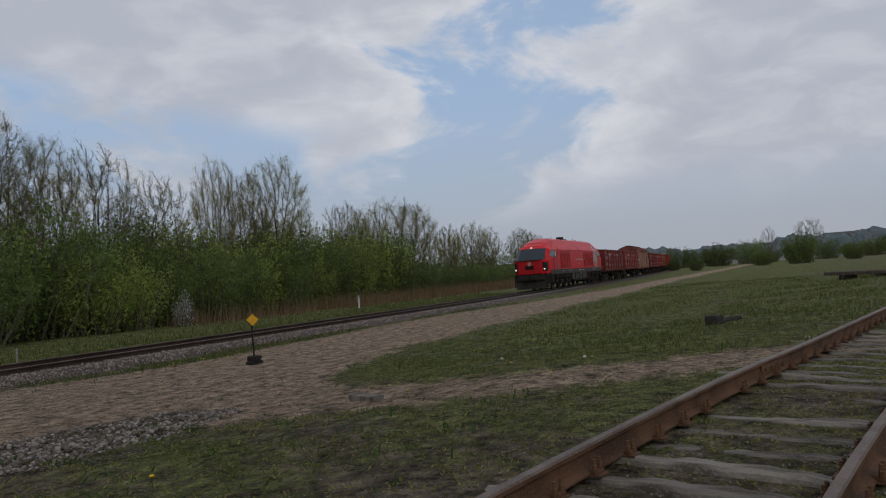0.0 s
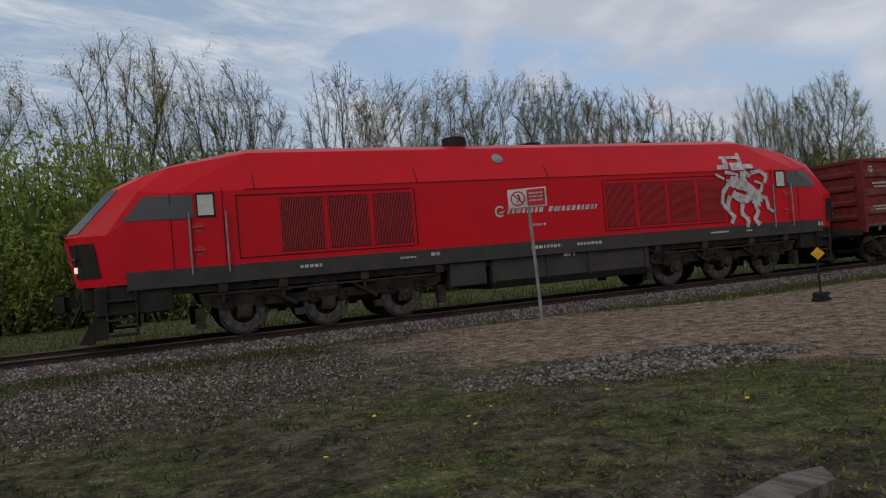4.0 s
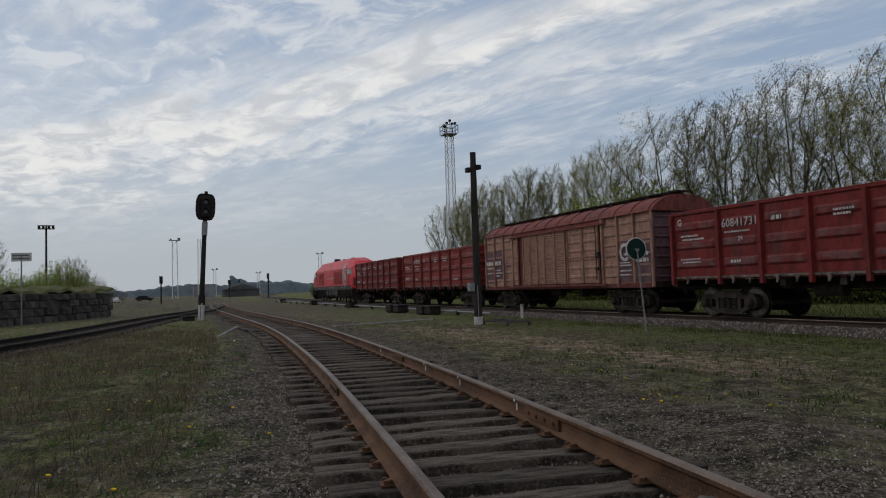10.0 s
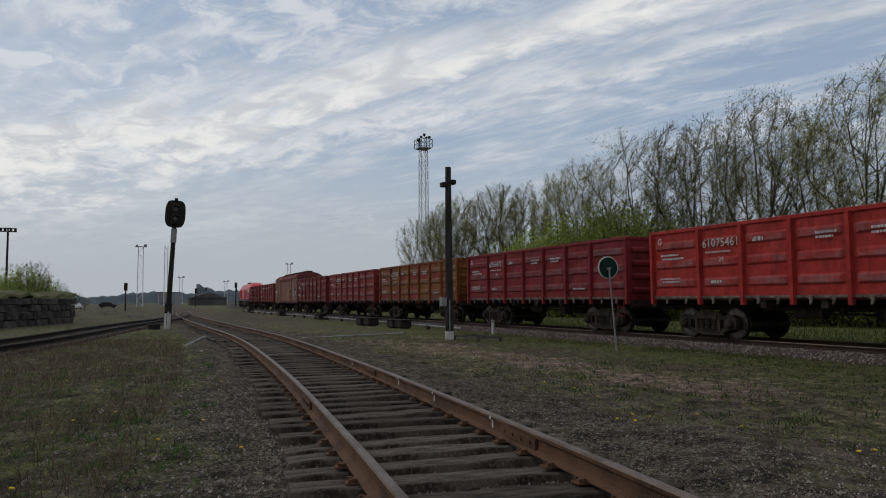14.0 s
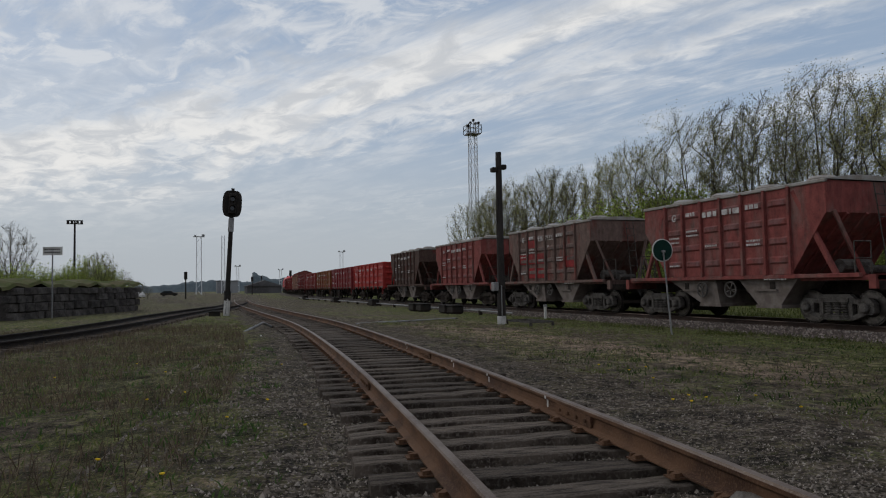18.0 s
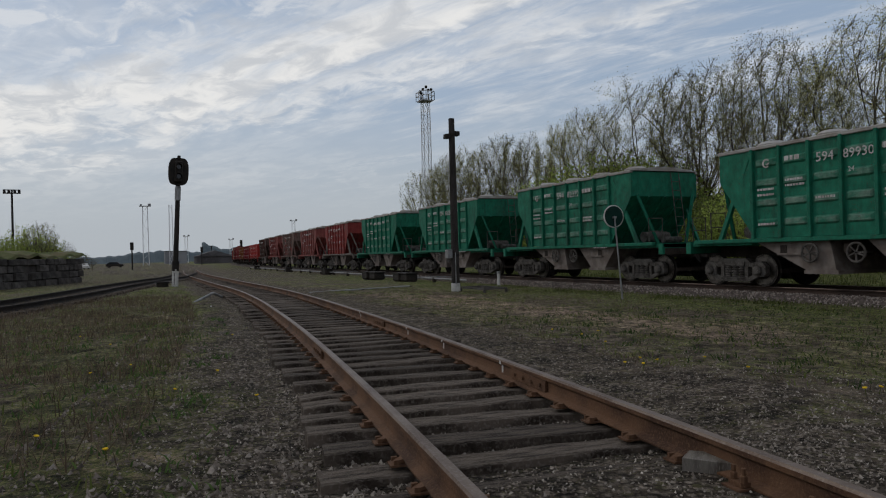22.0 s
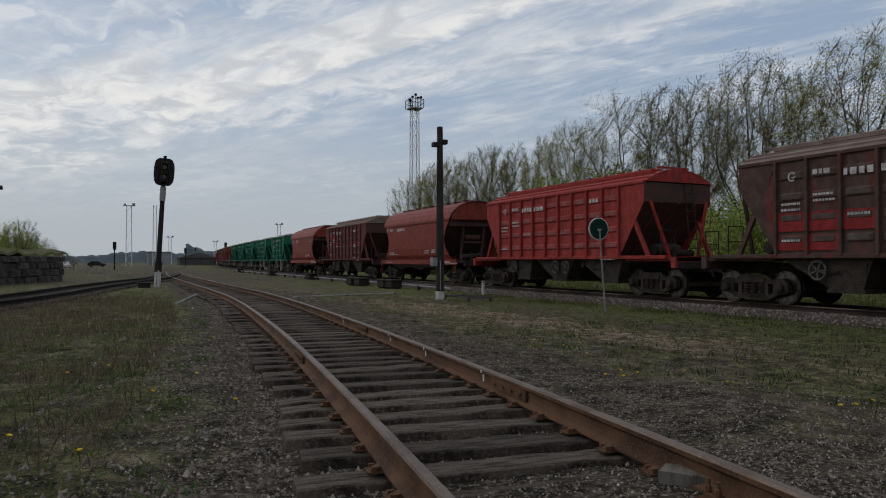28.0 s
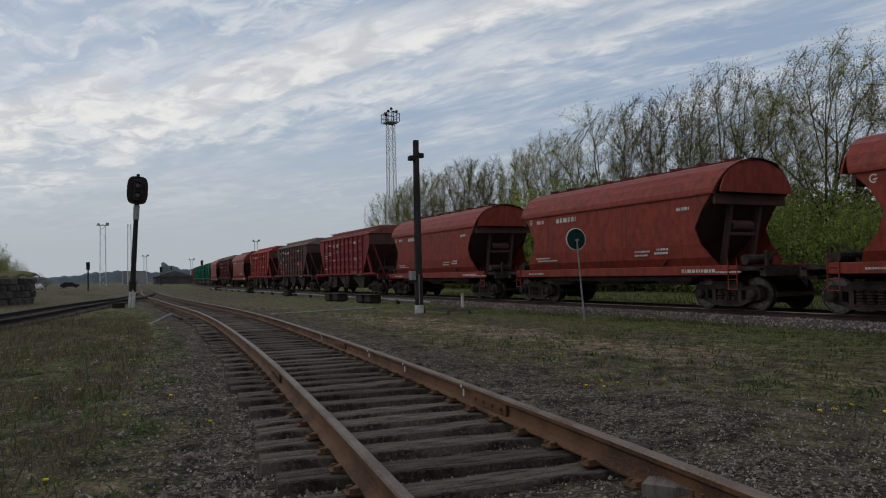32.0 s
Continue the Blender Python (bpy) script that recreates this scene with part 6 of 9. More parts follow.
            # side cab windows: dark band and a pale drop window
            skin("side_window", [[(2.12, sgn * 1.415, 2.66), (2.95, sgn * 1.452, 2.66), (2.98, sgn * 1.44, 3.16), (2.50, sgn * 1.37, 3.16)], [(2.95, sgn * 1.452, 2.66), (3.40, sgn * 1.455, 2.66), (3.40, sgn * 1.45, 3.16), (2.98, sgn * 1.44, 3.16)]], M["grey_glass"], 0.012)
            skin("drop_window", [[(3.46, sgn * 1.45, 2.66), (3.86, sgn * 1.45, 2.66), (3.86, sgn * 1.45, 3.20), (3.46, sgn * 1.45, 3.20)]], M["black"], 0.014)
            skin("window_pane", [[(3.50, sgn * 1.455, 2.71), (3.82, sgn * 1.455, 2.71), (3.82, sgn * 1.455, 3.15), (3.50, sgn * 1.455, 3.15)]], M["pane_pale"], 0.016, "side window with a pale reflection painted on")
            seam = Shape()
            for x, z0, z1 in ((2.95, 1.38, 3.2), (3.35, 1.66, 2.66), (4.02, 1.66, 3.3)):
                seam.box(x - 0.008, x + 0.008, sgn * 1.452 - 0.004, sgn * 1.452 + 0.004, z0, z1)
            seam.v = [fx(p) for p in seam.v]
            pieces("door_seam", None, lambda: seam, M["louver"], cab)
            for x in (3.30, 4.06):
                r = Shape()
                r.tube(fx((x, sgn * 1.53, 1.45)), fx((x, sgn * 1.53, 2.78)), 0.02, n=8)
                for z in (1.5, 2.74):
                    r.tube(fx((x, sgn * 1.53, z)), fx((x, sgn * 1.45, z)), 0.014, n=6)
                part("handrail", r, M["galv"], cab)
            hd = Shape()
            for z in (2.45, 1.95):
                hd.tube(fx((3.36, sgn * 1.455, z)), fx((3.60, sgn * 1.47, z)), 0.035, n=8)
                hd.lathe([(0.11, 0.0), (0.11, 0.012 * sgn), (0.08, 0.012 * sgn)], fx((3.50, sgn * 1.452, z)), "y", 14)
            pieces(["door_handle", "lock_plate"] * 2, None, lambda: hd, M["red_nose"], cab)
        top = Shape().lathe([(0.09, 0.0), (0.09, 0.06), (0.07, 0.08)], (0, 0, 0), "x", 12)
        part("roof_headlight", top, M["headlight"] if not mirror else M["glass"], cab, "lit round headlight over the windscreen", at=Matrix.Translation(fx((2.02, 0, 3.42))) @ Matrix.Rotation(math.pi if not mirror else 0, 4, "Z"))
        bump_ = Shape().box(1.55, 2.9, -1.38, 1.38, 0.72, 1.34, 0.03)
        bump_.box(1.30, 1.6, -1.1, 1.1, 0.85, 1.34, 0.03)
        bump_.prism([(1.2, 0.2), (1.45, 0.16), (1.75, 0.72), (1.5, 0.72)], -1.2, 1.2)
        bump_.v = [fx(p) for p in bump_.v]
        part("buffer_beam", bump_, M["black"], cab)
        st = Shape()
        for sgn in (-1, 1):
            for z in (1.02, 0.62, 0.3):
                st.box(1.75, 2.25, sgn * 1.40 - 0.12, sgn * 1.40 + 0.12, z, z + 0.05)
            for x in (1.74, 2.24):
                st.box(x, x + 0.04, sgn * 1.44 - 0.02, sgn * 1.44 + 0.06, 0.3, 1.3)
            st.box(1.5, 1.74, sgn * 1.1 - 0.2, sgn * 1.1 + 0.2, 0.25, 0.8)
        st.v = [fx(p) for p in st.v]
        pieces((["step"] * 3 + ["step_hanger"] * 2 + ["step_box"]) * 2, None, lambda: st, M["black"], cab)
        hose = Shape()
        for y in (-0.7, -0.5, 0.5, 0.7):
            hose.tube(fx((1.25, y, 1.0)), fx((1.05, y, 0.6)), 0.03, n=6)
        pieces("brake_hose", None, lambda: hose, M["black"], cab)
        coupler(w, 0.55 if not mirror else C2 - 0.55, 1 if not mirror else -1)
    body = Shape().loft([ring(4.7, mid), ring(C2 - 4.7, mid)], cap=False)
    part("engine_body", body, M["red_loco"], w)
    part("floor_plate", Shape().box(1.6, C2 - 1.6, -1.3, 1.3, 1.05, 1.36), M["under"], w)
    for sgn in (-1, 1):
        sk = Shape().box(2.0, C2 - 2.0, sgn * 1.455 - 0.012, sgn * 1.455 + 0.012, 1.22, 1.60)
        part("grey_skirt", sk, M["grey_loco"], w, "dark grey band along the frame")
        fr = Shape().box(4.5, C2 - 4.5, sgn * 1.46 - 0.006, sgn * 1.46 + 0.006, 3.235, 3.25)
        for x in (8.6, 12.3, C2 - 4.72, 4.72):
            fr.beam((x, sgn * 1.452, 3.25), (x, sgn * 0.905, 4.085), 0.018, 0.018)
            fr.beam((x, sgn * 0.905, 4.09), (x, 0, 4.23), 0.018, 0.018)
        pieces("body_seam", None, lambda: fr, M["louver"], w)
        for a, b, cnt in ((5.2, 8.46, 3), (14.0, 18.32, 4)):
            fw = (b - a) / cnt
            frame_ = Shape()
            for x in (a - 0.9 if a < 6 else a - 0.04, b + 0.02):
                frame_.box(x, x + 0.02, sgn * 1.458 - 0.006, sgn * 1.458 + 0.006, 1.72, 3.12)
            frame_.box(a - 0.9 if a < 6 else a, b, sgn * 1.458 - 0.006, sgn * 1.458 + 0.006, 3.10, 3.12)
            frame_.box(a - 0.9 if a < 6 else a, b, sgn * 1.458 - 0.006, sgn * 1.458 + 0.006, 1.72, 1.74)
            pieces("panel_seam", None, lambda: frame_, M["louver"], w)
            for i in range(cnt):
                x0, x1 = a + i * fw + 0.05, a + (i + 1) * fw - 0.05
                g = Shape().box(x0, x1, sgn * 1.452 - 0.003, sgn * 1.452 + 0.003, 1.80, 3.02)
                lv = part("louver", g, M["louver"], w)
                sl = Shape()
                m = 26
                for q in range(m):
                    x = x0 + (x1 - x0) * (q + 0.5) / m
                    sl.box(x - 0.007, x + 0.007, sgn * 1.462 - 0.008, sgn * 1.462 + 0.008, 1.81, 3.01)
                part("louver_slats", sl, M["red_nose"], lv, kind="stuff")
        # skirt markings
        bars(w, [(5.6, 1.40, 0.5, 0.07), (8.0, 1.42, 0.4, 0.05), (8.8, 1.44, 0.25, 0.08), (11.6, 1.40, 0.9, 0.08), (13.0, 1.40, 0.8, 0.07), (17.6, 1.42, 0.7, 0.05), (19.0, 1.40, 0.2, 0.06), (22.0, 1.40, 0.2, 0.12)], sgn * 1.470)
        bars(w, [(11.6, 2.0, 0.5, 0.06)], sgn * 1.458)
        # slanted wordmark as plain white bars
        bars(w, [(10.98, 2.35, 1.05, 0.13), (12.2, 2.35, 1.5, 0.13)], sgn * 1.458, slant=0.35)
    emblem(w, 10.78, 2.42, 0.15, -1.458)
    bars(w, [(12.6, 1.86 - 0.72, 0.35, 0.2)], -1.40, M["letter"])
    # horseman-like crest on the side: plain white patches
    crest = Shape()
    yk = -1.462
    rr = random.Random(17)

    def stroke(pts, wd):
        """A tapering, ragged brush stroke."""
        for (xa, za), (xb, zb) in zip(pts, pts[1:]):
            n = max(1, int(math.hypot(xb - xa, zb - za) / 0.12))
            for i in range(n):
                a, b = i / n, (i + 1.15) / n
                dx, dz = xb - xa, zb - za
                q = math.hypot(dx, dz)
                nx, nz = -dz / q * wd / 2, dx / q * wd / 2
                u, v = rr.uniform(0.55, 1.15), rr.uniform(0.55, 1.15)
                p = [(xa + dx * a + nx * u, za + dz * a + nz * u), (xa + dx * b + nx * v, za + dz * b + nz * v), (xa + dx * b - nx * v, za + dz * b - nz * v), (xa + dx * a - nx * u, za + dz * a - nz * u)]
                k = len(crest.runs)
                crest.add([(17.95 + (x - 17.85) * 1.2, yk - 0.028 - 0.00015 * k, z) for x, z in p], [(0, 1, 2, 3)])
    stroke([(18.3, 2.95), (18.8, 2.75), (19.2, 2.45), (19.1, 2.2)], 0.34)
    stroke([(18.35, 2.55), (18.7, 2.35), (19.05, 2.45)], 0.26)
    stroke([(18.3, 2.9), (18.05, 2.6), (18.0, 2.3), (18.1, 2.15)], 0.13)
    stroke([(18.25, 2.5), (18.15, 2.1), (18.35, 1.85), (18.25, 1.7)], 0.14)
    stroke([(18.65, 2.25), (18.6, 1.95), (18.8, 1.75), (18.75, 1.55)], 0.15)
    stroke([(19.05, 2.25), (19.15, 1.95), (19.0, 1.75), (19.15, 1.6)], 0.15)
    stroke([(19.2, 2.5), (19.45, 2.35), (19.5, 2.05), (19.65, 1.95)], 0.12)
    stroke([(18.75, 3.2), (18.7, 2.9), (18.85, 2.7)], 0.28)
    stroke([(18.75, 3.2), (18.95, 3.05)], 0.16)
    stroke([(18.15, 3.2), (18.55, 3.12), (18.5, 2.92), (18.2, 2.95)], 0.10)
    stroke([(19.0, 3.15), (19.3, 3.2), (19.5, 3.05), (19.45, 2.85)], 0.14)
    stroke([(19.1, 2.9), (19.35, 2.8), (19.3, 2.6)], 0.10)
    stroke([(17.85, 3.15), (18.1, 3.0)], 0.08)
    part("crest", crest, M["letter"], w, "large white painted crest of ragged strokes", kind="stuff")
    up = Shape()
    for x, wd, lo, hi in ((18.3, 0.45, 0.05, 0.2), (18.5, 0.2, 0.2, 0.5), (18.85, 0.5, 0.0, 0.28), (19.1, 0.16, 0.25, 0.62), (19.3, 0.4, 0.05, 0.22), (18.7, 0.7, 0.42, 0.52)):
        up.add([(x - wd / 2, -1.475 + 0.53 * q, 3.245 + 0.9 * q) for q in (lo, lo)][:1] + [(x + wd / 2, -1.475 + 0.53 * lo, 3.245 + 0.9 * lo), (x + wd / 2 + 0.06, -1.475 + 0.53 * hi, 3.245 + 0.9 * hi), (x - wd / 2 + 0.08, -1.475 + 0.53 * hi, 3.245 + 0.9 * hi)], [(0, 1, 2, 3)])
    part("crest_top", up, M["letter"], w, kind="stuff")
    roof = Shape()
    for x, y, r, h in ((10.2, -0.25, 0.33, 0.32), (12.75, 0.1, 0.30, 0.2)):
        roof.lathe([(r, 4.15), (r, 4.2 + h), (r * 0.85, 4.22 + h), (r * 0.8, 4.18 + h)], (x, y, 0), "z", 18)
    pieces("exhaust_stack", None, lambda: roof, M["black"], w)
    bits = Shape().box(6.0, 7.0, -0.3, 0.3, 4.2, 4.27).box(13.9, 14.5, -0.25, 0.05, 4.2, 4.32).box(16.6, 16.75, -0.2, -0.05, 4.2, 4.4)
    bits.tube((7.3, -0.2, 4.2), (7.35, -0.2, 4.5), 0.015, n=6).tube((15.2, -0.2, 4.2), (15.3, -0.2, 4.55), 0.03, 0.01, n=6)
    for k in range(3):
        bits.tube((18.0 + 0.12 * k, -0.3, 4.2), (18.0 + 0.12 * k, -0.3, 4.42), 0.012, n=6)
    bits.tube((4.9, 0, 4.2), (4.85, 0, 4.5), 0.03, 0.01, n=6)
    pieces(["roof_hatch", "roof_box", "horn", "whip_aerial", "whip_aerial", "vent_pipe", "vent_pipe", "vent_pipe", "whip_aerial"], None, lambda: bits, M["black"], w)
    vent = Shape().lathe([(0.16, 0), (0.16, 0.03), (0.05, 0.03)], (0, 0, 0), "z", 14)
    part("filler_cap", vent, M["galv"], w, at=pose(11.0, -1.09, 3.82, 57, 0, 0))
    tank = Shape().prism([(-1.36, 1.2), (-1.36, 0.66), (-1.15, 0.46), (1.15, 0.46), (1.36, 0.66), (1.36, 1.2)], 10.5, 15.4, "x")
    tank.box(9.3, 10.3, -1.38, -0.4, 0.62, 1.2, 0.02).box(9.3, 10.3, 0.4, 1.38, 0.62, 1.2, 0.02)
    for x in (10.5, 12.1, 13.4, 15.3):
        tank.box(x - 0.04, x + 0.04, -1.40, 1.40, 0.62, 1.22)
    pieces(["fuel_tank", "battery_box", "battery_box", "tank_strap"], None, lambda: tank, M["grey_loco"], w, None)
    pipes = Shape()
    for y in (-1.38, 1.38):
        for x in (3.9, 5.2, 7.1, 9.0, 15.7, 17.4, 19.2, 20.6):
            pipes.tube((x, y, 1.22), (x, y * 0.98, 0.8), 0.035, n=6)
            pipes.box(x - 0.10, x + 0.10, y - 0.06, y + 0.06, 1.02, 1.24)
        pipes.tube((3.4, y, 0.98), (9.0, y, 0.98), 0.03, n=6)
        pipes.tube((15.6, y, 0.98), (21.0, y, 0.98), 0.03, n=6)
    pieces((["sand_pipe", "sand_box"] * 8 + ["air_pipe"] * 2) * 2, None, lambda: pipes, M["under"], w)
    for cx in (6.25, 18.35):
        b = part("bogie", Shape().box(-2.3, 2.3, -0.5, 0.5, 0.5, 0.78).box(-0.4, 0.4, -1.0, 1.0, 0.55, 0.85), M["under"], w, at=(cx, 0, 0))
        for y in (-1.12, 1.12):
            def fr():
                s = Shape()
                s.prism([(-2.85, 0.95), (-2.75, 0.72), (-2.3, 0.66), (2.3, 0.66), (2.75, 0.72), (2.85, 0.95), (2.6, 1.02), (1.2, 0.98), (0.9, 0.86), (-0.9, 0.86), (-1.2, 0.98), (-2.6, 1.02)], y - 0.07, y + 0.07)
                o = 1 if y > 0 else -1
                for x in (-1.9, 0.0, 1.9):
                    s.box(x - 0.17, x + 0.17, y - 0.10, y + 0.12 * o if o > 0 else y + 0.10, 0.40, 0.70, 0.02)
                    s.lathe([(0.14, 0.0), (0.14, 0.14 * o), (0.06, 0.17 * o)], (x, y + 0.06 * o, 0.55), "y", 12)
                    for q in (-0.34, 0.34):
                        prof = []
                        for i in range(6):
                            z = 0.62 + 0.045 * i
                            prof += [(0.07, z), (0.11, z + 0.012), (0.11, z + 0.028), (0.07, z + 0.04)]
                        s.lathe(prof, (x + q, y + 0.08 * o, -0.02), "z", 8)
                for x in (-1.3, 0.6):
                    s.beam((x, y + 0.16 * o, 0.95), (x + 0.55, y + 0.16 * o, 0.62), 0.07)
                    s.box(x + 0.5, x + 0.7, y, y + 0.2 * o if o > 0 else y + 0.01, 0.35, 0.5) if o > 0 else s.box(x + 0.5, x + 0.7, y - 0.2, y, 0.35, 0.5)
                s.box(-2.95, -2.75, y - 0.1, y + 0.1, 0.25, 0.7)
                s.box(2.75, 2.95, y - 0.1, y + 0.1, 0.25, 0.7)
                return s
            part("side_frame", shared("loco_frame%g" % y, fr, M["under"]), M["under"], b)
        for x in (-1.9, 0.0, 1.9):
            wheelset(b, x, 0.55, 0.55)
    return w, L


M["grey_glass"] = glass("dim_side_glass", (0.05, 0.045, 0.045))
TRAIN = []


def make_up_train():
    def put(pair):
        x = TRAIN[-1][1] + TRAIN[-1][2] if TRAIN else 0.0
        TRAIN.append((pair[0], x, pair[1]))
    put(locomotive())
    put(gondola("60565140", M["wine"], "dark red open wagon with dented ribbed sides and white number"))
    put(gondola("60593647", M["dark_red"], "red steel open wagon with ribbed sides and white number"))
    put(covered_wagon())
    put(gondola("60841731", M["wine"], "faded wine-red open wagon with stained ribbed sides"))
    put(gondola("60825908", M["dark_red"], "plain dark red steel open wagon with ribbed sides"))
    put(gondola("62229323", M["ochre"], "ochre and red patched open wagon with worn paint", lambda w, y: [patch(w, a, b, 1.35, 1.9, M["red_patch"], -1.478) for a, b in ((0.8, 2.0), (3.0, 4.2), (6.3, 7.6), (11.3, 12.6))] + [patch(w, a, b, 2.45, 2.75, M["red_patch"], -1.478) for a, b in ((1.0, 1.9), (4.8, 5.6), (6.5, 7.3), (8.2, 9.1), (9.9, 10.8))]))
    put(gondola("60564713", M["crimson"], "crimson steel open wagon with white number"))
    put(gondola("61075461", M["bright_red"], "freshly painted bright red open wagon"))
    dusty = M["bogie_grey"]
    put(hopper("cement", M["dark_brown"], "grimy dark brown cement hopper wagon", "", M["cement_dust"], (), M["under"]))
    put(hopper("cement", M["brown_red"], "dusty red-brown cement hopper wagon", "", M["cement_dust"], (), M["under"]))
    put(hopper("cement", M["brown_grey"], "grey-brown cement hopper wagon with red repainted patches", "93673333", M["cement_dust"], ((0, 3, 2.25, 2.75, "red_patch"), (1, 3, 1.55, 2.05, "red_patch"), (1, 2, 3.05, 3.6, "red_patch"), (5, 6, 2.0, 2.5, "red_patch")), dusty, M["brown_grey"]))
    put(hopper("cement", M["brown_red"], "red-brown cement hopper wagon with dusty roof", "", M["cement_dust"], (), dusty))
    put(hopper("cement", M["dark_red"], "dark red cement hopper wagon with pale dusty bogies", "93567491", M["cement_dust"], (), dusty, M["chute"]))
    for k in range(5):
        put(hopper("cement", M["green"], "green cement hopper wagon with scuffed ribs and painted pale highlights" if k == 0 else "green cement hopper wagon with white number on ribbed side", ("", "59482638", "59482372", "59489930", "59482414")[k], M["cement_dust"], (), dusty))
    put(tank_hopper(M["orange_red"], "smooth-sided orange-red grain hopper wagon with white number", "90191545"))
    put(hopper("grain", M["dusk_red"], "dark maroon ribbed grain hopper wagon with red patches", "95575106", M["brown_roof"], ((0, 2, 2.9, 3.5, "red_patch"), (1, 3, 2.3, 2.7, "red_patch"), (0, 1, 1.5, 1.8, "red_patch"), (6, 9, 2.3, 2.65, "red_patch"))))
    put(tank_hopper(M["orange_red"], "smooth-sided orange-red grain hopper wagon"))
    put(hopper("grain", M["clear_red"], "bright red ribbed grain hopper wagon", "", M["clear_red"]))
    put(hopper("grain", M["dark_brown"], "dark brown ribbed grain hopper wagon with red patches", "", M["brown_roof"], ((0, 3, 2.0, 2.5, "red_patch"), (7, 9, 1.9, 2.6, "red_patch"), (0, 2, 1.5, 1.9, "red_patch"))))
    put(hopper("grain", M["crimson"], "crimson ribbed grain hopper wagon with white lettering", "95129821", M["brown_red"]))
    for k in range(3):
        put(tank_hopper(M["orange_red"], "smooth-sided orange-red grain hopper wagon"))


make_up_train()


# ---- trees and bushes ----
def wood_mesh(name, segs, mat):
    """Tapered limbs. segs: start, end, radius at each, sides."""
    V, F = [], []
    for a, b, r0, r1, n in segs:
        a, b = np.array(a), np.array(b)
        d = b - a
        d = d / (np.linalg.norm(d) + 1e-9)
        s = np.cross(d, (0.3, 0.5, 0.81))
        s = s / (np.linalg.norm(s) + 1e-9)
        u = np.cross(s, d)
        base = len(V)
        if n == 1:
            V += [tuple(a + s * r0), tuple(a - s * r0), tuple(b - s * max(r1, 0.004)), tuple(b + s * max(r1, 0.004))]
            F.append((base, base + 1, base + 2, base + 3))
            continue
        for p, r in ((a, r0), (b, r1)):
            for i in range(n):
                t = 2 * math.pi * i / n
                V.append(tuple(p + (s * math.cos(t) + u * math.sin(t)) * r))
        F.extend((base + i, base + (i + 1) % n, base + n + (i + 1) % n, base + n + i) for i in range(n))
    me = bpy.data.meshes.new(name)
    me.from_pydata(V, [], F)
    me.materials.append(mat)
    return me


def leaf_mesh(name, centres, sizes, rng, mat, flat=0.0, rise=0.0):
    """Small two-sided leaf sprays, each a bent pair of triangles."""
    n = len(centres)
    c = np.asarray(centres)
    a = rng.normal(size=(n, 3))
    a[:, 2] *= 1 - flat
    a[:, 2] += rise
    a /= np.linalg.norm(a, axis=1, keepdims=True)
    b = np.cross(a, rng.normal(size=(n, 3)))
    b /= np.linalg.norm(b, axis=1, keepdims=True) + 1e-9
    k = np.cross(a, b)
    s = np.asarray(sizes)[:, None]
    v = np.stack([c - a * s, c - b * s * 0.65 + k * s * 0.2, c + (a + b * 0.55) * s], 1).reshape(-1, 3)
    f = np.arange(n * 3).reshape(n, 3)
    me = bpy.data.meshes.new(name)
    me.from_pydata(v.tolist(), [], f.tolist())
    me.materials.append(mat)
    return me


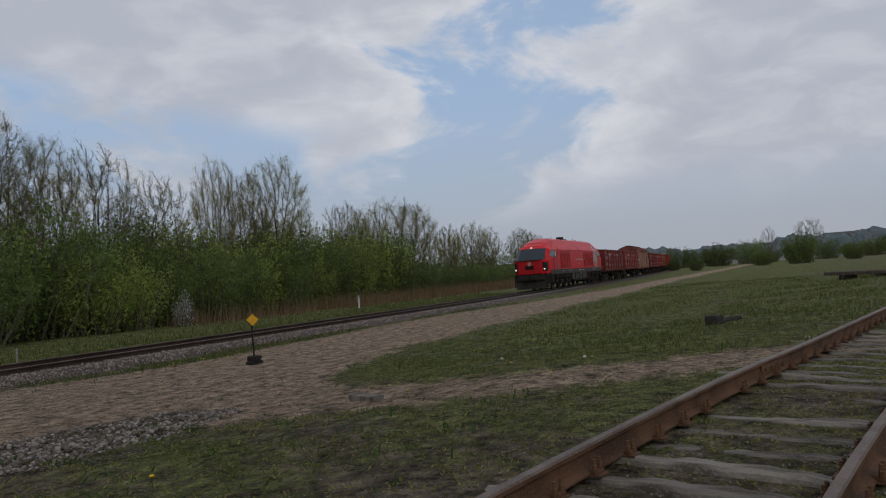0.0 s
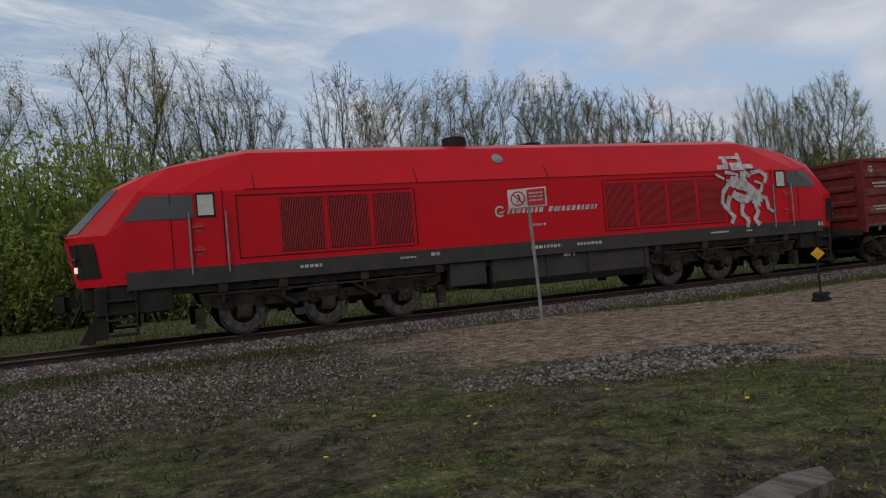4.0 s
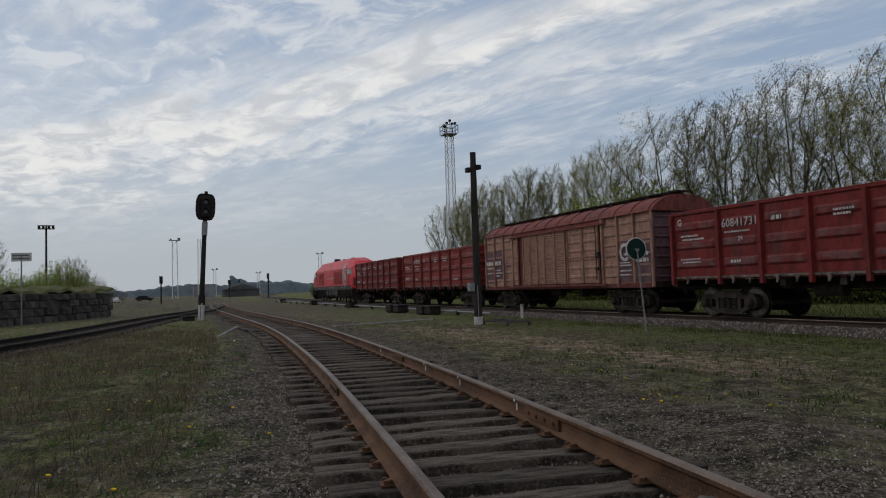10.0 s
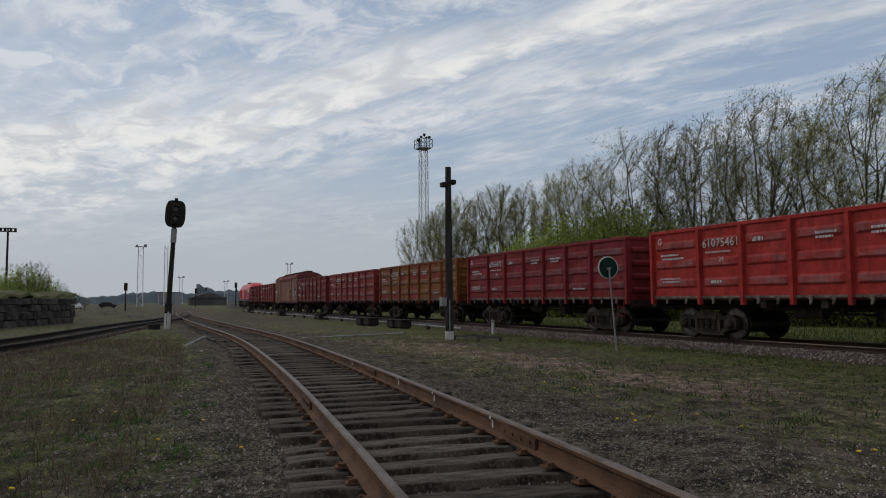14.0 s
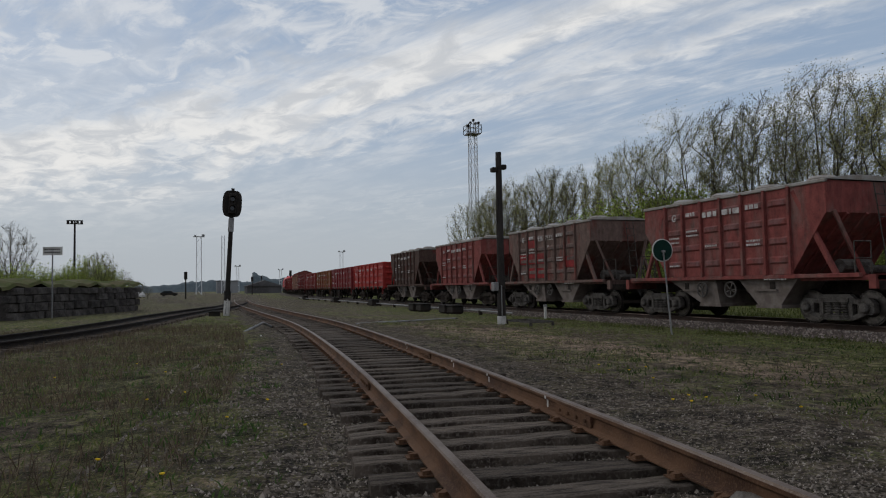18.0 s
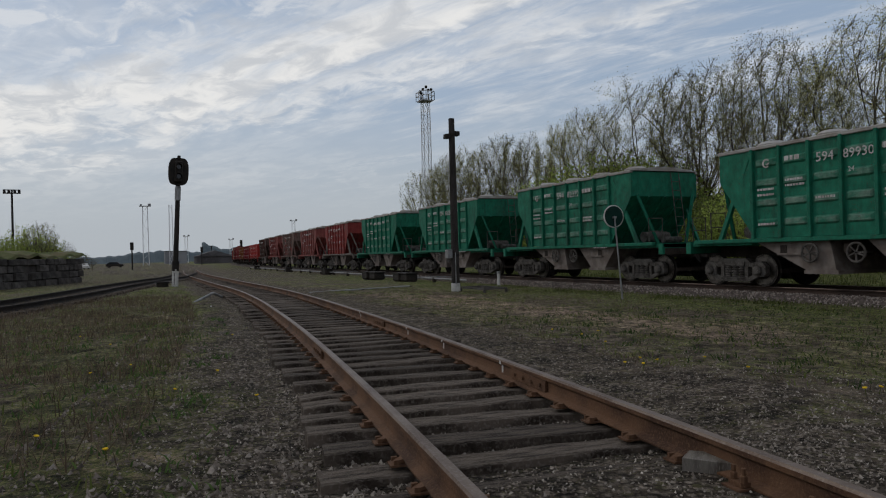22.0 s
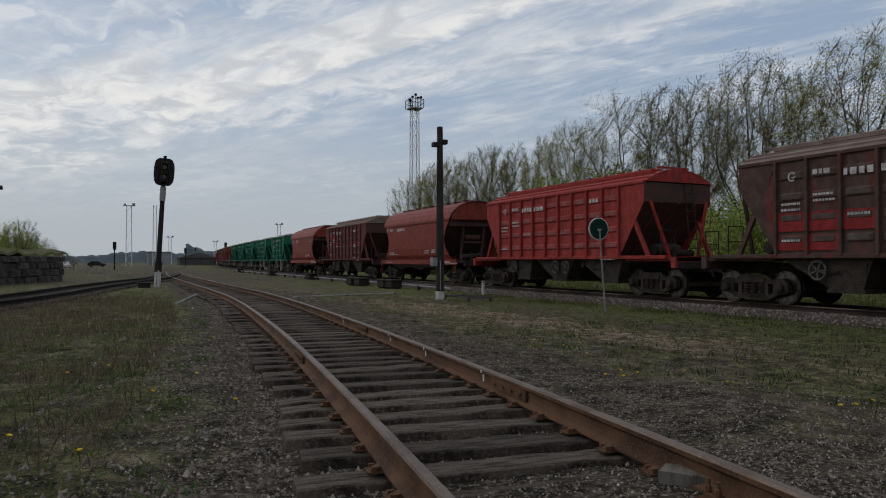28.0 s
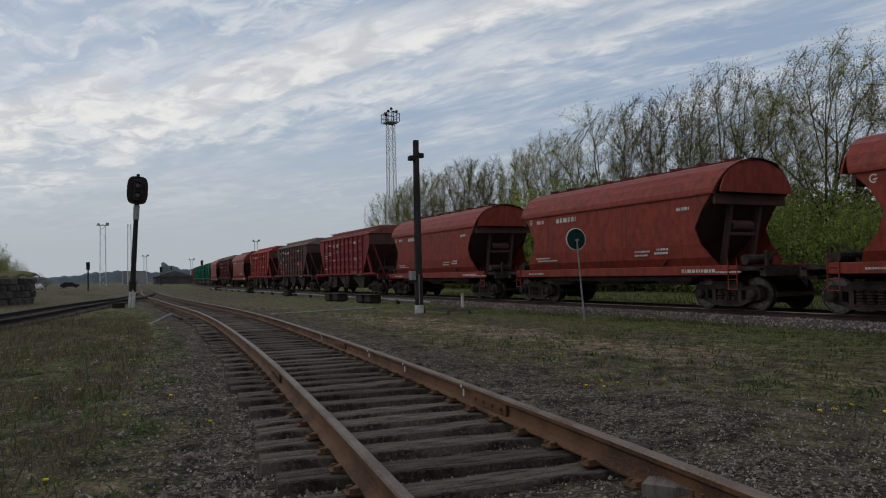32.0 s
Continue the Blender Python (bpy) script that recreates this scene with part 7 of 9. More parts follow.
def grow_tree(seed, height, lobes, width, leafy, tips=900, leaf=0.038, twigs=8):
    """A broadleaf in early spring: each shoot grows from the nearest wood below it; thin new leaves at the tips."""
    rng = np.random.RandomState(seed)
    wide = width * height
    ph = rng.uniform(0, 6.283, 6)
    fork = height * rng.uniform(0.17, 0.26)
    ends = []
    while len(ends) < tips:
        d = rng.normal(size=3)
        d /= np.linalg.norm(d)
        a = math.atan2(d[1], d[0])
        bump = 1 + 0.07 * math.sin(lobes * a + ph[0] + 2.0 * d[2]) + 0.08 * math.sin(2 * lobes * a + ph[1]) * math.sin(5 * d[2] + ph[2])
        k = rng.rand() ** 0.33 * bump
        below = 1.0 if d[2] > -0.1 else 0.85
        p = np.array([d[0] * k * wide * below, d[1] * k * wide * below, height * (0.60 + d[2] * k * 0.40)])
        if p[2] > height * 0.30:
            ends.append(p)
    ends = np.array(ends)
    ends[:, 2] *= 0.955 * height / ends[:, 2].max()
    root = np.array([0.0, 0.0, fork])
    ends = ends[np.argsort(np.linalg.norm(ends - root, axis=1) + rng.uniform(0, 0.8, tips))]
    pos = np.zeros((tips * 30, 3))
    up, n = [-1], 1
    pos[0] = (0, 0, -0.4)
    for k in range(1, 7):
        pos[n] = (rng.normal() * 0.04, rng.normal() * 0.04, fork * k / 6)
        up.append(n - 1)
        n += 1
    # a leader and a fan of straight main limbs
    first = n - 1
    limbs = 8 + seed % 3
    goals = [(first, np.array([rng.normal() * 0.25, rng.normal() * 0.25, 0.86 * height]))]
    for k in range(limbs):
        a = ph[4] + 2.4 * k + rng.uniform(-0.3, 0.3)
        q, zz = rng.uniform(0.55, 0.88), rng.uniform(0.50, 0.82)
        goals.append((None, np.array([math.cos(a) * q * wide, math.sin(a) * q * wide, zz * height])))
    for start, e in goals:
        if start is None:
            on = np.where((pos[:n, 2] < 0.42 * e[2]) & (pos[:n, 2] > fork * 0.85) & (np.hypot(pos[:n, 0], pos[:n, 1]) < 0.5))[0]
            start = int(on[rng.randint(len(on))]) if len(on) else first
        a, last = pos[start].copy(), start
        steps = max(2, int(np.linalg.norm(e - a) / 0.6))
        sway = rng.normal(size=3) * 0.25
        for k in range(1, steps + 1):
            t = k / steps
            pos[n] = a + (e - a) * t + sway * t * (1 - t) + rng.normal(size=3) * 0.025 + np.array([e[0] - a[0], e[1] - a[1], 0]) * 0.22 * t * (1 - t)
            up.append(last)
            last = n
            n += 1
    leads = []
    for e in ends:
        gap = e - pos[:n]
        far = np.linalg.norm(gap, axis=1)
        # wood that would have to turn downwards to reach the tip counts as further off
        cost = far + 1.3 * np.maximum(0.0, 0.30 * far - gap[:, 2]) + 0.3 * np.maximum(0.0, fork * 0.8 - pos[:n, 2])
        i = int(np.argmin(cost))
        a = pos[i].copy()
        steps = max(1, int(np.linalg.norm(e - a) / 0.55))
        lean = a - pos[up[i]] if up[i] >= 0 else np.array([0, 0, 1.0])
        lean = lean / (np.linalg.norm(lean) + 1e-6) * np.linalg.norm(e - a) * 0.28
        last = i
        for k in range(1, steps + 1):
            t = k / steps
            pos[n] = a + (e - a) * t + lean * t * (1 - t) * 0.5 + rng.normal(size=3) * (0.012 if t < 1 else 0.0)
            up.append(last)
            last = n
            n += 1
        leads.append(last)
    # straighten the limbs: each node drifts between its parent and its main child
    heavy, weight = np.full(n, -1), np.ones(n)
    for i in range(n - 1, 0, -1):
        weight[up[i]] += weight[i]
    for i in range(1, n):
        h = heavy[up[i]]
        if h < 0 or weight[i] > weight[h]:
            heavy[up[i]] = i
    inner = np.array([i for i in range(7, n) if heavy[i] >= 0])
    above, below_ = heavy[inner], np.array(up)[inner]
    for _ in range(14):
        pos[inner] = 0.4 * pos[inner] + 0.3 * (pos[above] + pos[below_])
    flow = np.zeros(n)
    flow[leads] = 1.0
    for i in range(n - 1, 0, -1):
        flow[up[i]] += flow[i]
    rad = 0.0054 * height / 13.5 * np.maximum(flow, 1.0) ** 0.5
    segs = []
    for i in range(1, n):
        r0, r1 = min(rad[up[i]], rad[i] * 1.25), rad[i]
        segs.append((pos[up[i]], pos[i], r0, r1, 8 if r0 > 0.1 else 5 if r0 > 0.04 else 3 if r0 > 0.016 else 1))
    leaves = []
    mid = np.array([0, 0, 0.6 * height])
    for i in leads:
        b, a = pos[i], pos[up[i]]
        d = b - a
        d /= np.linalg.norm(d) + 1e-6
        for k in range(twigs):
            p = a + (b - a) * rng.uniform(-0.3, 1.0)
            v = d * 0.7 + rng.normal(size=3) * 0.55
            v[2] += 0.12
            q = p + v / np.linalg.norm(v) * rng.uniform(0.25, 0.6)
            segs.append((p, q, 0.010, 0.0, 1))
        shell = min(1.0, np.linalg.norm((b - mid) / (wide, wide, 0.4 * height)))
        thick = leafy * (0.12 + 1.05 * shell * shell) * (0.9 + 0.6 * math.sin(b[0] * 1.1 + seed) * math.sin(b[2] * 0.8 + b[1] + 2 * seed))
        for _ in range(int(48 * max(thick, 0.02) + rng.rand())):
            leaves.append(b - d * rng.uniform(-0.15, 0.5) + rng.normal(size=3) * 0.20)
    pts = np.array(leaves)
    return segs, pts, rng.uniform(leaf * 0.7, leaf * 1.35, len(pts)), rng


TREES = {}


def tree_kind(key, *args, leaf_mat="leaf", **kw):
    segs, pts, sizes, rng = grow_tree(*args, **kw)
    thick = [s for s in segs if s[2] > 0.03]
    fine = [s for s in segs if s[2] <= 0.03]
    TREES[key] = (wood_mesh("trunk", thick, M["bark"]), wood_mesh("twigs", fine, M["twig"]), leaf_mesh("crown", pts, sizes, rng, M[leaf_mat]))


tree_kind("a", 1, 13.5, 4, 0.27, 0.80)
tree_kind("b", 2, 13.5, 3, 0.29, 0.60)
tree_kind("c", 3, 13.5, 5, 0.245, 0.95)
tree_kind("d", 4, 13.5, 5, 0.34, 0.75)
tree_kind("e", 5, 13.5, 4, 0.27, 0.03, twigs=6)
tree_kind("f", 6, 13.5, 4, 0.25, 1.1)
tree_kind("g", 7, 13.5, 5, 0.30, 0.45)


def tree(key, x, y, height, label, turn=0.0, wide=1.0, group=""):
    k = height / 13.0
    m = pose(x, y, float(ground_z(x, y)), 0, 0, turn) @ Matrix.Diagonal((k * wide, k * wide, k, 1))
    t = thing("tree", label, "tree", m, group)
    trunk, twigs, crown = TREES[key]
    part("trunk", trunk, M["bark"], t)
    part("branchwork", twigs, M["twig"], t)
    part("crown", crown, crown.materials[0], t)
    return t


def plant_trees():
    r = random.Random(21)
    row = [(-88, 12.8), (-82, 13.2), (-76, 13.7), (-71, 13.9), (-67, 14.3), (-62.5, 13.8), (-55.5, 13.5), (-48.6, 13.5), (-42.6, 14.0), (-37.6, 14.2), (-31.0, 13.8), (-28.2, 12.2), (-23.4, 13.5), (-17.6, 13.6), (-14.8, 12.2)]
    keys = "acfbafcabfcafbc"
    for (x, h), k in zip(row, keys):
        tree(k, x + r.uniform(-0.4, 0.4), 36 + r.uniform(-1.5, 1.5), h * r.uniform(0.97, 1.03), "tall slender tree with thin yellow-green spring leaves", r.uniform(0, 360), r.uniform(0.98, 1.18) if x > -50 else r.uniform(0.85, 1.05), "row of trees behind the line")
    for x, h, k, wd in ((-9.4, 12.8, "b", 0.85), (-6.6, 12.1, "a", 0.8), (-0.5, 13.2, "b", 0.85), (2.9, 12.7, "g", 0.85)):
        tree(k, x, 36.2, h, "tall sparse tree with thin spring leaves", r.uniform(0, 360), wd * 1.15, "row of trees behind the line")
    for x, y, h, k, wd in ((5.6, 38, 12.2, "e", 0.7), (10.6, 38, 12.8, "e", 0.7), (13.6, 38.5, 12.2, "a", 0.8), (16.8, 37.6, 12.4, "c", 0.9)):
        tree(k, x, y, h, "tall bare tree with fine dark branches", r.uniform(0, 360), wd * 1.1)
    for x, h, k, wd in ((20.6, 12.6, "b", 0.8), (24.5, 12.4, "a", 0.8), (28.0, 11.8, "c", 0.75), (31.5, 12.1, "g", 0.75), (35.6, 10.6, "g", 0.8), (41.2, 12.2, "f", 0.55), (43.8, 11.5, "b", 0.6), (47.3, 12.9, "a", 0.75), (52.0, 9.2, "f", 0.7), (58.6, 10.0, "b", 0.7), (62.0, 10.0, "d", 0.7), (68, 11.2, "d", 1.0), (72, 10.8, "b", 0.9), (82, 8.7, "f", 0.7), (92, 9.6, "f", 0.9), (96, 8.8, "c", 0.9), (113, 9.4, "c", 1.0), (118, 9.0, "f", 1.1)):
        tree(k, x, 38 + r.uniform(-1, 1), h, "broadleaf tree with thin spring leaves", r.uniform(0, 360), wd * 1.15, "trees behind the scrub")
    for i in range(7):
        x = 18 + i * 15.0 + r.uniform(-2, 2)
        tree("abcfg"[i % 5], x, 47 + r.uniform(-3, 6), r.uniform(8.5, 11.5), "broadleaf tree standing deeper in the wood", r.uniform(0, 360), r.uniform(0.8, 1.0), "trees deeper in the wood")


plant_trees()


def bush_kind(key, seed, n, w, h, mat, leaf=0.070):
    rng = np.random.RandomState(seed)
    segs, pts = [], []
    shoots = 90
    for k in range(shoots):
        az, q = rng.uniform(0, 6.283), rng.uniform(0, 1) ** 0.5
        base = np.array([math.cos(az), math.sin(az), 0]) * q * w * 0.34
        tip = base + np.array([math.cos(az) * q * w * 0.28, math.sin(az) * q * w * 0.28, h * (1 - 0.38 * q * q) * rng.uniform(0.55, 1.0)])
        bend = (base + tip) / 2 + rng.normal(size=3) * 0.18
        segs += [(base, bend, 0.03, 0.02, 3), (bend, tip, 0.02, 0.006, 3)]
        m = n // shoots
        t = rng.uniform(0.06, 1.0, m)[:, None] ** 0.75
        line = (1 - t) ** 2 * base + 2 * t * (1 - t) * bend + t * t * tip
        pts.append(line + rng.normal(size=(m, 3)) * (0.10 + 0.26 * (1 - t)))
    pts = np.concatenate(pts)
    pts = pts[pts[:, 2] > -0.1]
    TREES[key] = (wood_mesh("stems", segs, M["twig"]), leaf_mesh("foliage", pts, rng.uniform(leaf * 0.6, leaf * 1.3, len(pts)), rng, M[mat], rise=0.7))


bush_kind("p", 31, 8200, 4.4, 4.6, "bush")
bush_kind("q", 32, 8200, 4.0, 4.2, "bush_lime")
bush_kind("r", 33, 8200, 3.6, 5.2, "bush")
bush_kind("s", 34, 1000, 1.6, 2.4, "blossom", 0.06)
bush_kind("u", 35, 5000, 3.8, 4.4, "leaf_far", 0.10)


def bush(key, x, y, height, label, turn=0.0, wide=1.0, group=""):
    base = {"p": 4.6, "q": 4.2, "r": 5.2, "s": 2.4, "u": 4.4}[key]
    k = height / base
    t = thing("bush", label, "bush", pose(x, y, float(ground_z(x, y)) - 0.05, 0, 0, turn) @ Matrix.Diagonal((k * wide, k * wide, k, 1)), group)
    stems, leaves = TREES[key]
    part("branchwork", stems, M["twig"], t)
    part("foliage", leaves, leaves.materials[0], t)


def plant_bushes():
    r = random.Random(8)
    x = -150.0
    while x < 56:
        tall = 3.8 if x < -125 else 4.6 if x < -98 else 5.6 if x < 16 else 5.5 if x < 30 else 4.9
        lime = (-58 < x < -44) or (-32 < x < 9) or (18 < x < 40 and r.random() < 0.5) or r.random() < 0.25
        k = "q" if lime else r.choice("ppr")
        bush(k, x, 31.5 + r.uniform(-0.8, 0.8) + (2.0 if x > 20 else 0), tall * r.uniform(0.85, 1.1), "dense fresh green thicket beside the line" if lime else "dense dark green thicket beside the line", r.uniform(0, 360), r.uniform(0.95, 1.25), "thicket along the line")
        x += r.uniform(2.3, 3.0)
    for x, h, k in ((-54.5, 6.9, "q"), (-51, 7.4, "q"), (-48, 7.7, "q"), (-45.5, 8.0, "q"), (-43, 8.0, "q"), (-40.6, 7.8, "q"), (-38.4, 6.9, "q"), (-5, 7.2, "q"), (-2.5, 7.4, "q"), (0, 7.4, "q"), (2.5, 7.2, "q"), (5, 6.8, "q")):
        bush(k, x, 33.8, h * 1.2, "tall lime-green thicket beside the line", r.uniform(0, 360), 1.0, "thicket along the line")
    for i in range(24):
        x = -100 + i * 7.0 + r.uniform(-1, 1)
        bush("u", x, 40.5 + r.uniform(-2.5, 2.5), r.uniform(5.0, 8.0), "dark green undergrowth in the wood", r.uniform(0, 360), 1.25, "undergrowth of the wood")
    for i in range(14):
        x = 56 + i * 6 + r.uniform(-1, 1)
        bush(r.choice("ppu"), x, main_y(x) + 17 + r.uniform(-1, 1), r.uniform(3.4, 4.4), "rounded green bush behind the reeds", r.uniform(0, 360), 1.3, "bushes behind the reeds")
    for i in range(20):
        bush("pqrqp"[i % 5], 14 + i * 2.5 + r.uniform(-1, 1), 36.0 + r.uniform(-1.5, 1.5), r.uniform(5.4, 8.0), "tall green thicket under the trees", r.uniform(0, 360), 1.1, "thicket along the line")
    bush("s", 29.4, 29.8, 2.2, "small bush covered in white blossom", 0, 0.6)
    # ragged scrub along the crest of the meadow
    for i in range(24):
        y = -78 + i * 6.6 + r.uniform(-2, 2)
        bush(r.choice("uup"), 235 + r.uniform(-18, 18) - 0.2 * abs(y), y, r.uniform(4.5, 8.5), "dark scrub on the skyline beyond the meadow", r.uniform(0, 360), 1.3, "scrub on the skyline")
    # scrub at the far edge of the meadow
    for x, y, h in ((150, -4, 6.5), (158, 3, 4), (140, 14, 2.6), (168, -14, 4.5), (172, 22, 3.2)):
        bush("u", x, y, h, "loose scrub at the edge of the meadow", r.uniform(0, 360), 1.1, "scrub on the meadow")


plant_bushes()
tree("d", 198, -7.5, 11, "rounded bare tree on the skyline", 20, 1.0)
tree("e", 170, 1.5, 8.5, "thin tree on the skyline", 70, 0.8)
tree("e", -142, -10, 5.5, "small bare tree behind the old wall", 40, 1.2)
for x, y, h in ((-127, -14.2, 8.6), (-129, -12.3, 7.6), (-126, -16.3, 6.6), (-131, -20.5, 5.4), (-124, -24, 5.6), (-128, -29, 5.2)):
    bush("q", x, y, h, "leafy light green tree-like bush behind the old wall", x * 7 % 360, 0.8, "bushes behind the old wall")
tree("e", -79, -15.6, 8.6, "bare spreading tree behind the old wall", 130, 1.0)
tree("b", -84, -8.4, 6.0, "small leafy tree behind the old wall", 20, 1.1)
for x, y, h in ((-50, -13.5, 4.2), (-47, -11.6, 3.2), (-53, -14.8, 5.0), (-76, -17.5, 4.6), (-78, -14.2, 5.2), (-79, -12.0, 4.6), (-80, -10.2, 4.4), (-82, -18.8, 5.8), (-72, -19.5, 5.0), (-84, -7.0, 3.6)):
    bush("q", x, y, h, "leafy light green bush behind the old wall", x * 11 % 360, 1.0, "bushes behind the old wall")
for x, y, h in ((-132, -9.2, 4.2), (-134, -7.2, 3.4), (-138, -5.8, 2.6)):
    tree("e", x, y, h, "low bare shrub behind the old wall", x * 5 % 360, 1.6, "shrubs behind the old wall")


def far_woods():
    rng = np.random.RandomState(77)

    def belt(name, pts, sizes, mat, label):
        ob = new(name, leaf_mesh(name, pts, sizes, rng, mat))
        tagged(ob, label, "woodland", kind="stuff")
    def ridge(x0, y0, y1, step, height, label):
        """A far wood: a long bank of tree tops with an uneven crest."""
        n = int((y1 - y0) / step)
        rows = []
        for i in range(n + 1):
            y = y0 + (y1 - y0) * i / n
            h = 0.68 * height(y) * (1 + 0.05 * math.sin(y * 0.31) + 0.05 * math.sin(y * 0.83 + 1)) * rng.uniform(0.96, 1.03)
            rows.append([(x0, y, -1), (x0 + 2, y + rng.normal() * 0.4, h * 0.55), (x0 + 5 + rng.normal(), y, h), (x0 + 11, y, h * 0.8), (x0 + 20, y, -1)])
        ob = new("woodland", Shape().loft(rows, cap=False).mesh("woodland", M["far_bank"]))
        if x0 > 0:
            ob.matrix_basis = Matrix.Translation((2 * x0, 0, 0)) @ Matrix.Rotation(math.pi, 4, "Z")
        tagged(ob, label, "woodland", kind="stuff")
    ridge(-640, -420, 420, 1.6, lambda y: 11 + 3 * math.sin(y * 0.021) + 1.5 * math.sin(y * 0.09), "distant woods beyond the yard in a painted haze tint")
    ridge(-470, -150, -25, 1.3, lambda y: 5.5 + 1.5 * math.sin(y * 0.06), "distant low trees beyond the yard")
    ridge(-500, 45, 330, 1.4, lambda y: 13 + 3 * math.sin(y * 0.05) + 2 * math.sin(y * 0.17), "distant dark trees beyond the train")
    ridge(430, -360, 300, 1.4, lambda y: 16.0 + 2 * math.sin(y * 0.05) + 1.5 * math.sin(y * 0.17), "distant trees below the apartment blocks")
    P, S = [], []
    for k in range(120000):
        x = rng.uniform(-125, 150)
        y = rng.uniform(38, 50)
        h = 5.4 + 1.0 * math.sin(x * 0.13) + 0.9 * math.sin(x * 0.37) + 2.6 * min(1, max(0, (x - 3) / 8)) * min(1, max(0, (70 - x) / 30))
        P.append((x, y, rng.uniform(0, 1) ** 0.8 * h - 0.4))
        S.append(rng.uniform(0.08, 0.16))
    belt("woodland", P, S, M["leaf_far"], "thick green wood behind the row of trees")


# distance haze is painted in: bluish grey instead of leaf green
M["far_bank"] = material("haze_tinted_far_trees", (0.085, 0.105, 0.115), (0.115, 0.135, 0.142), (0.14, 0.16, 0.162), 0.12, 0.5, 1.0, 0, 0)
far_woods()


def reeds():
    rng = np.random.RandomState(5)
    V, F = [], []
    for k in range(9000):
        x = rng.uniform(44, 125)
        y = main_y(x) + rng.uniform(9.0, 16)
        if k % 6 == 0:
            x = rng.uniform(30, 48)
        h, a = rng.uniform(0.5, 1.35), rng.uniform(0, 6.283)
        z = float(ground_z(x, y)) - 0.05
        lx, ly = rng.normal(0, 0.15, 2)
        n = len(V)
        V += [(x - 0.03 * math.cos(a), y - 0.03 * math.sin(a), z), (x + 0.03 * math.cos(a), y + 0.03 * math.sin(a), z), (x + lx, y + ly, z + h)]
        F.append((n, n + 1, n + 2))
    me = bpy.data.meshes.new("reeds")
    me.from_pydata(V, [], F)
    me.materials.append(M["dry"])
    tagged(new("reeds", me), "pale dry reeds beyond the running line", "reeds", kind="stuff")


reeds()


# ---- signals, poles and signs ----
def line_pole():
    t = thing("wooden_pole", "dark tarred wooden pole with white base and two boxes", "pole", (-24.76, 11.47, 0))
    part("shaft", Shape().tube((0, 0, 0.0), (0, 0, 6.68), 0.165, 0.115, 14), M["pole"], t)
    part("white_base", Shape().tube((0, 0, 0), (0, 0, 0.32), 0.178, 0.174, 14), M["white"], t, "white painted foot")
    part("clamp", Shape().tube((0, 0, 6.0), (0, 0, 6.1), 0.135, n=12).tube((0, 0, 1.35), (0, 0, 1.45), 0.172, n=12), M["black"], t)
    for y, z in ((-0.21, 5.98), (0.19, 6.10)):
        part("lamp_box", Shape().box(-0.13, 0.13, y - 0.10, y + 0.10, z - 0.09, z + 0.09, 0.02).box(-0.04, 0.04, min(0, y), max(0, y), z - 0.03, z + 0.03), M["black"], t)
    part("switch_box", Shape().box(-0.14, 0.14, -0.36, -0.16, 1.28, 1.62, 0.02), M["galv"], t, "grey metal switch box")
    c = Shape()
    for k in range(6):
        c.tube((0.17, -0.06, 0.3 + k * 0.2), (0.17, -0.06, 0.5 + k * 0.2), 0.02, n=6)
    part("cable_pipe", c, M["galv"], t)


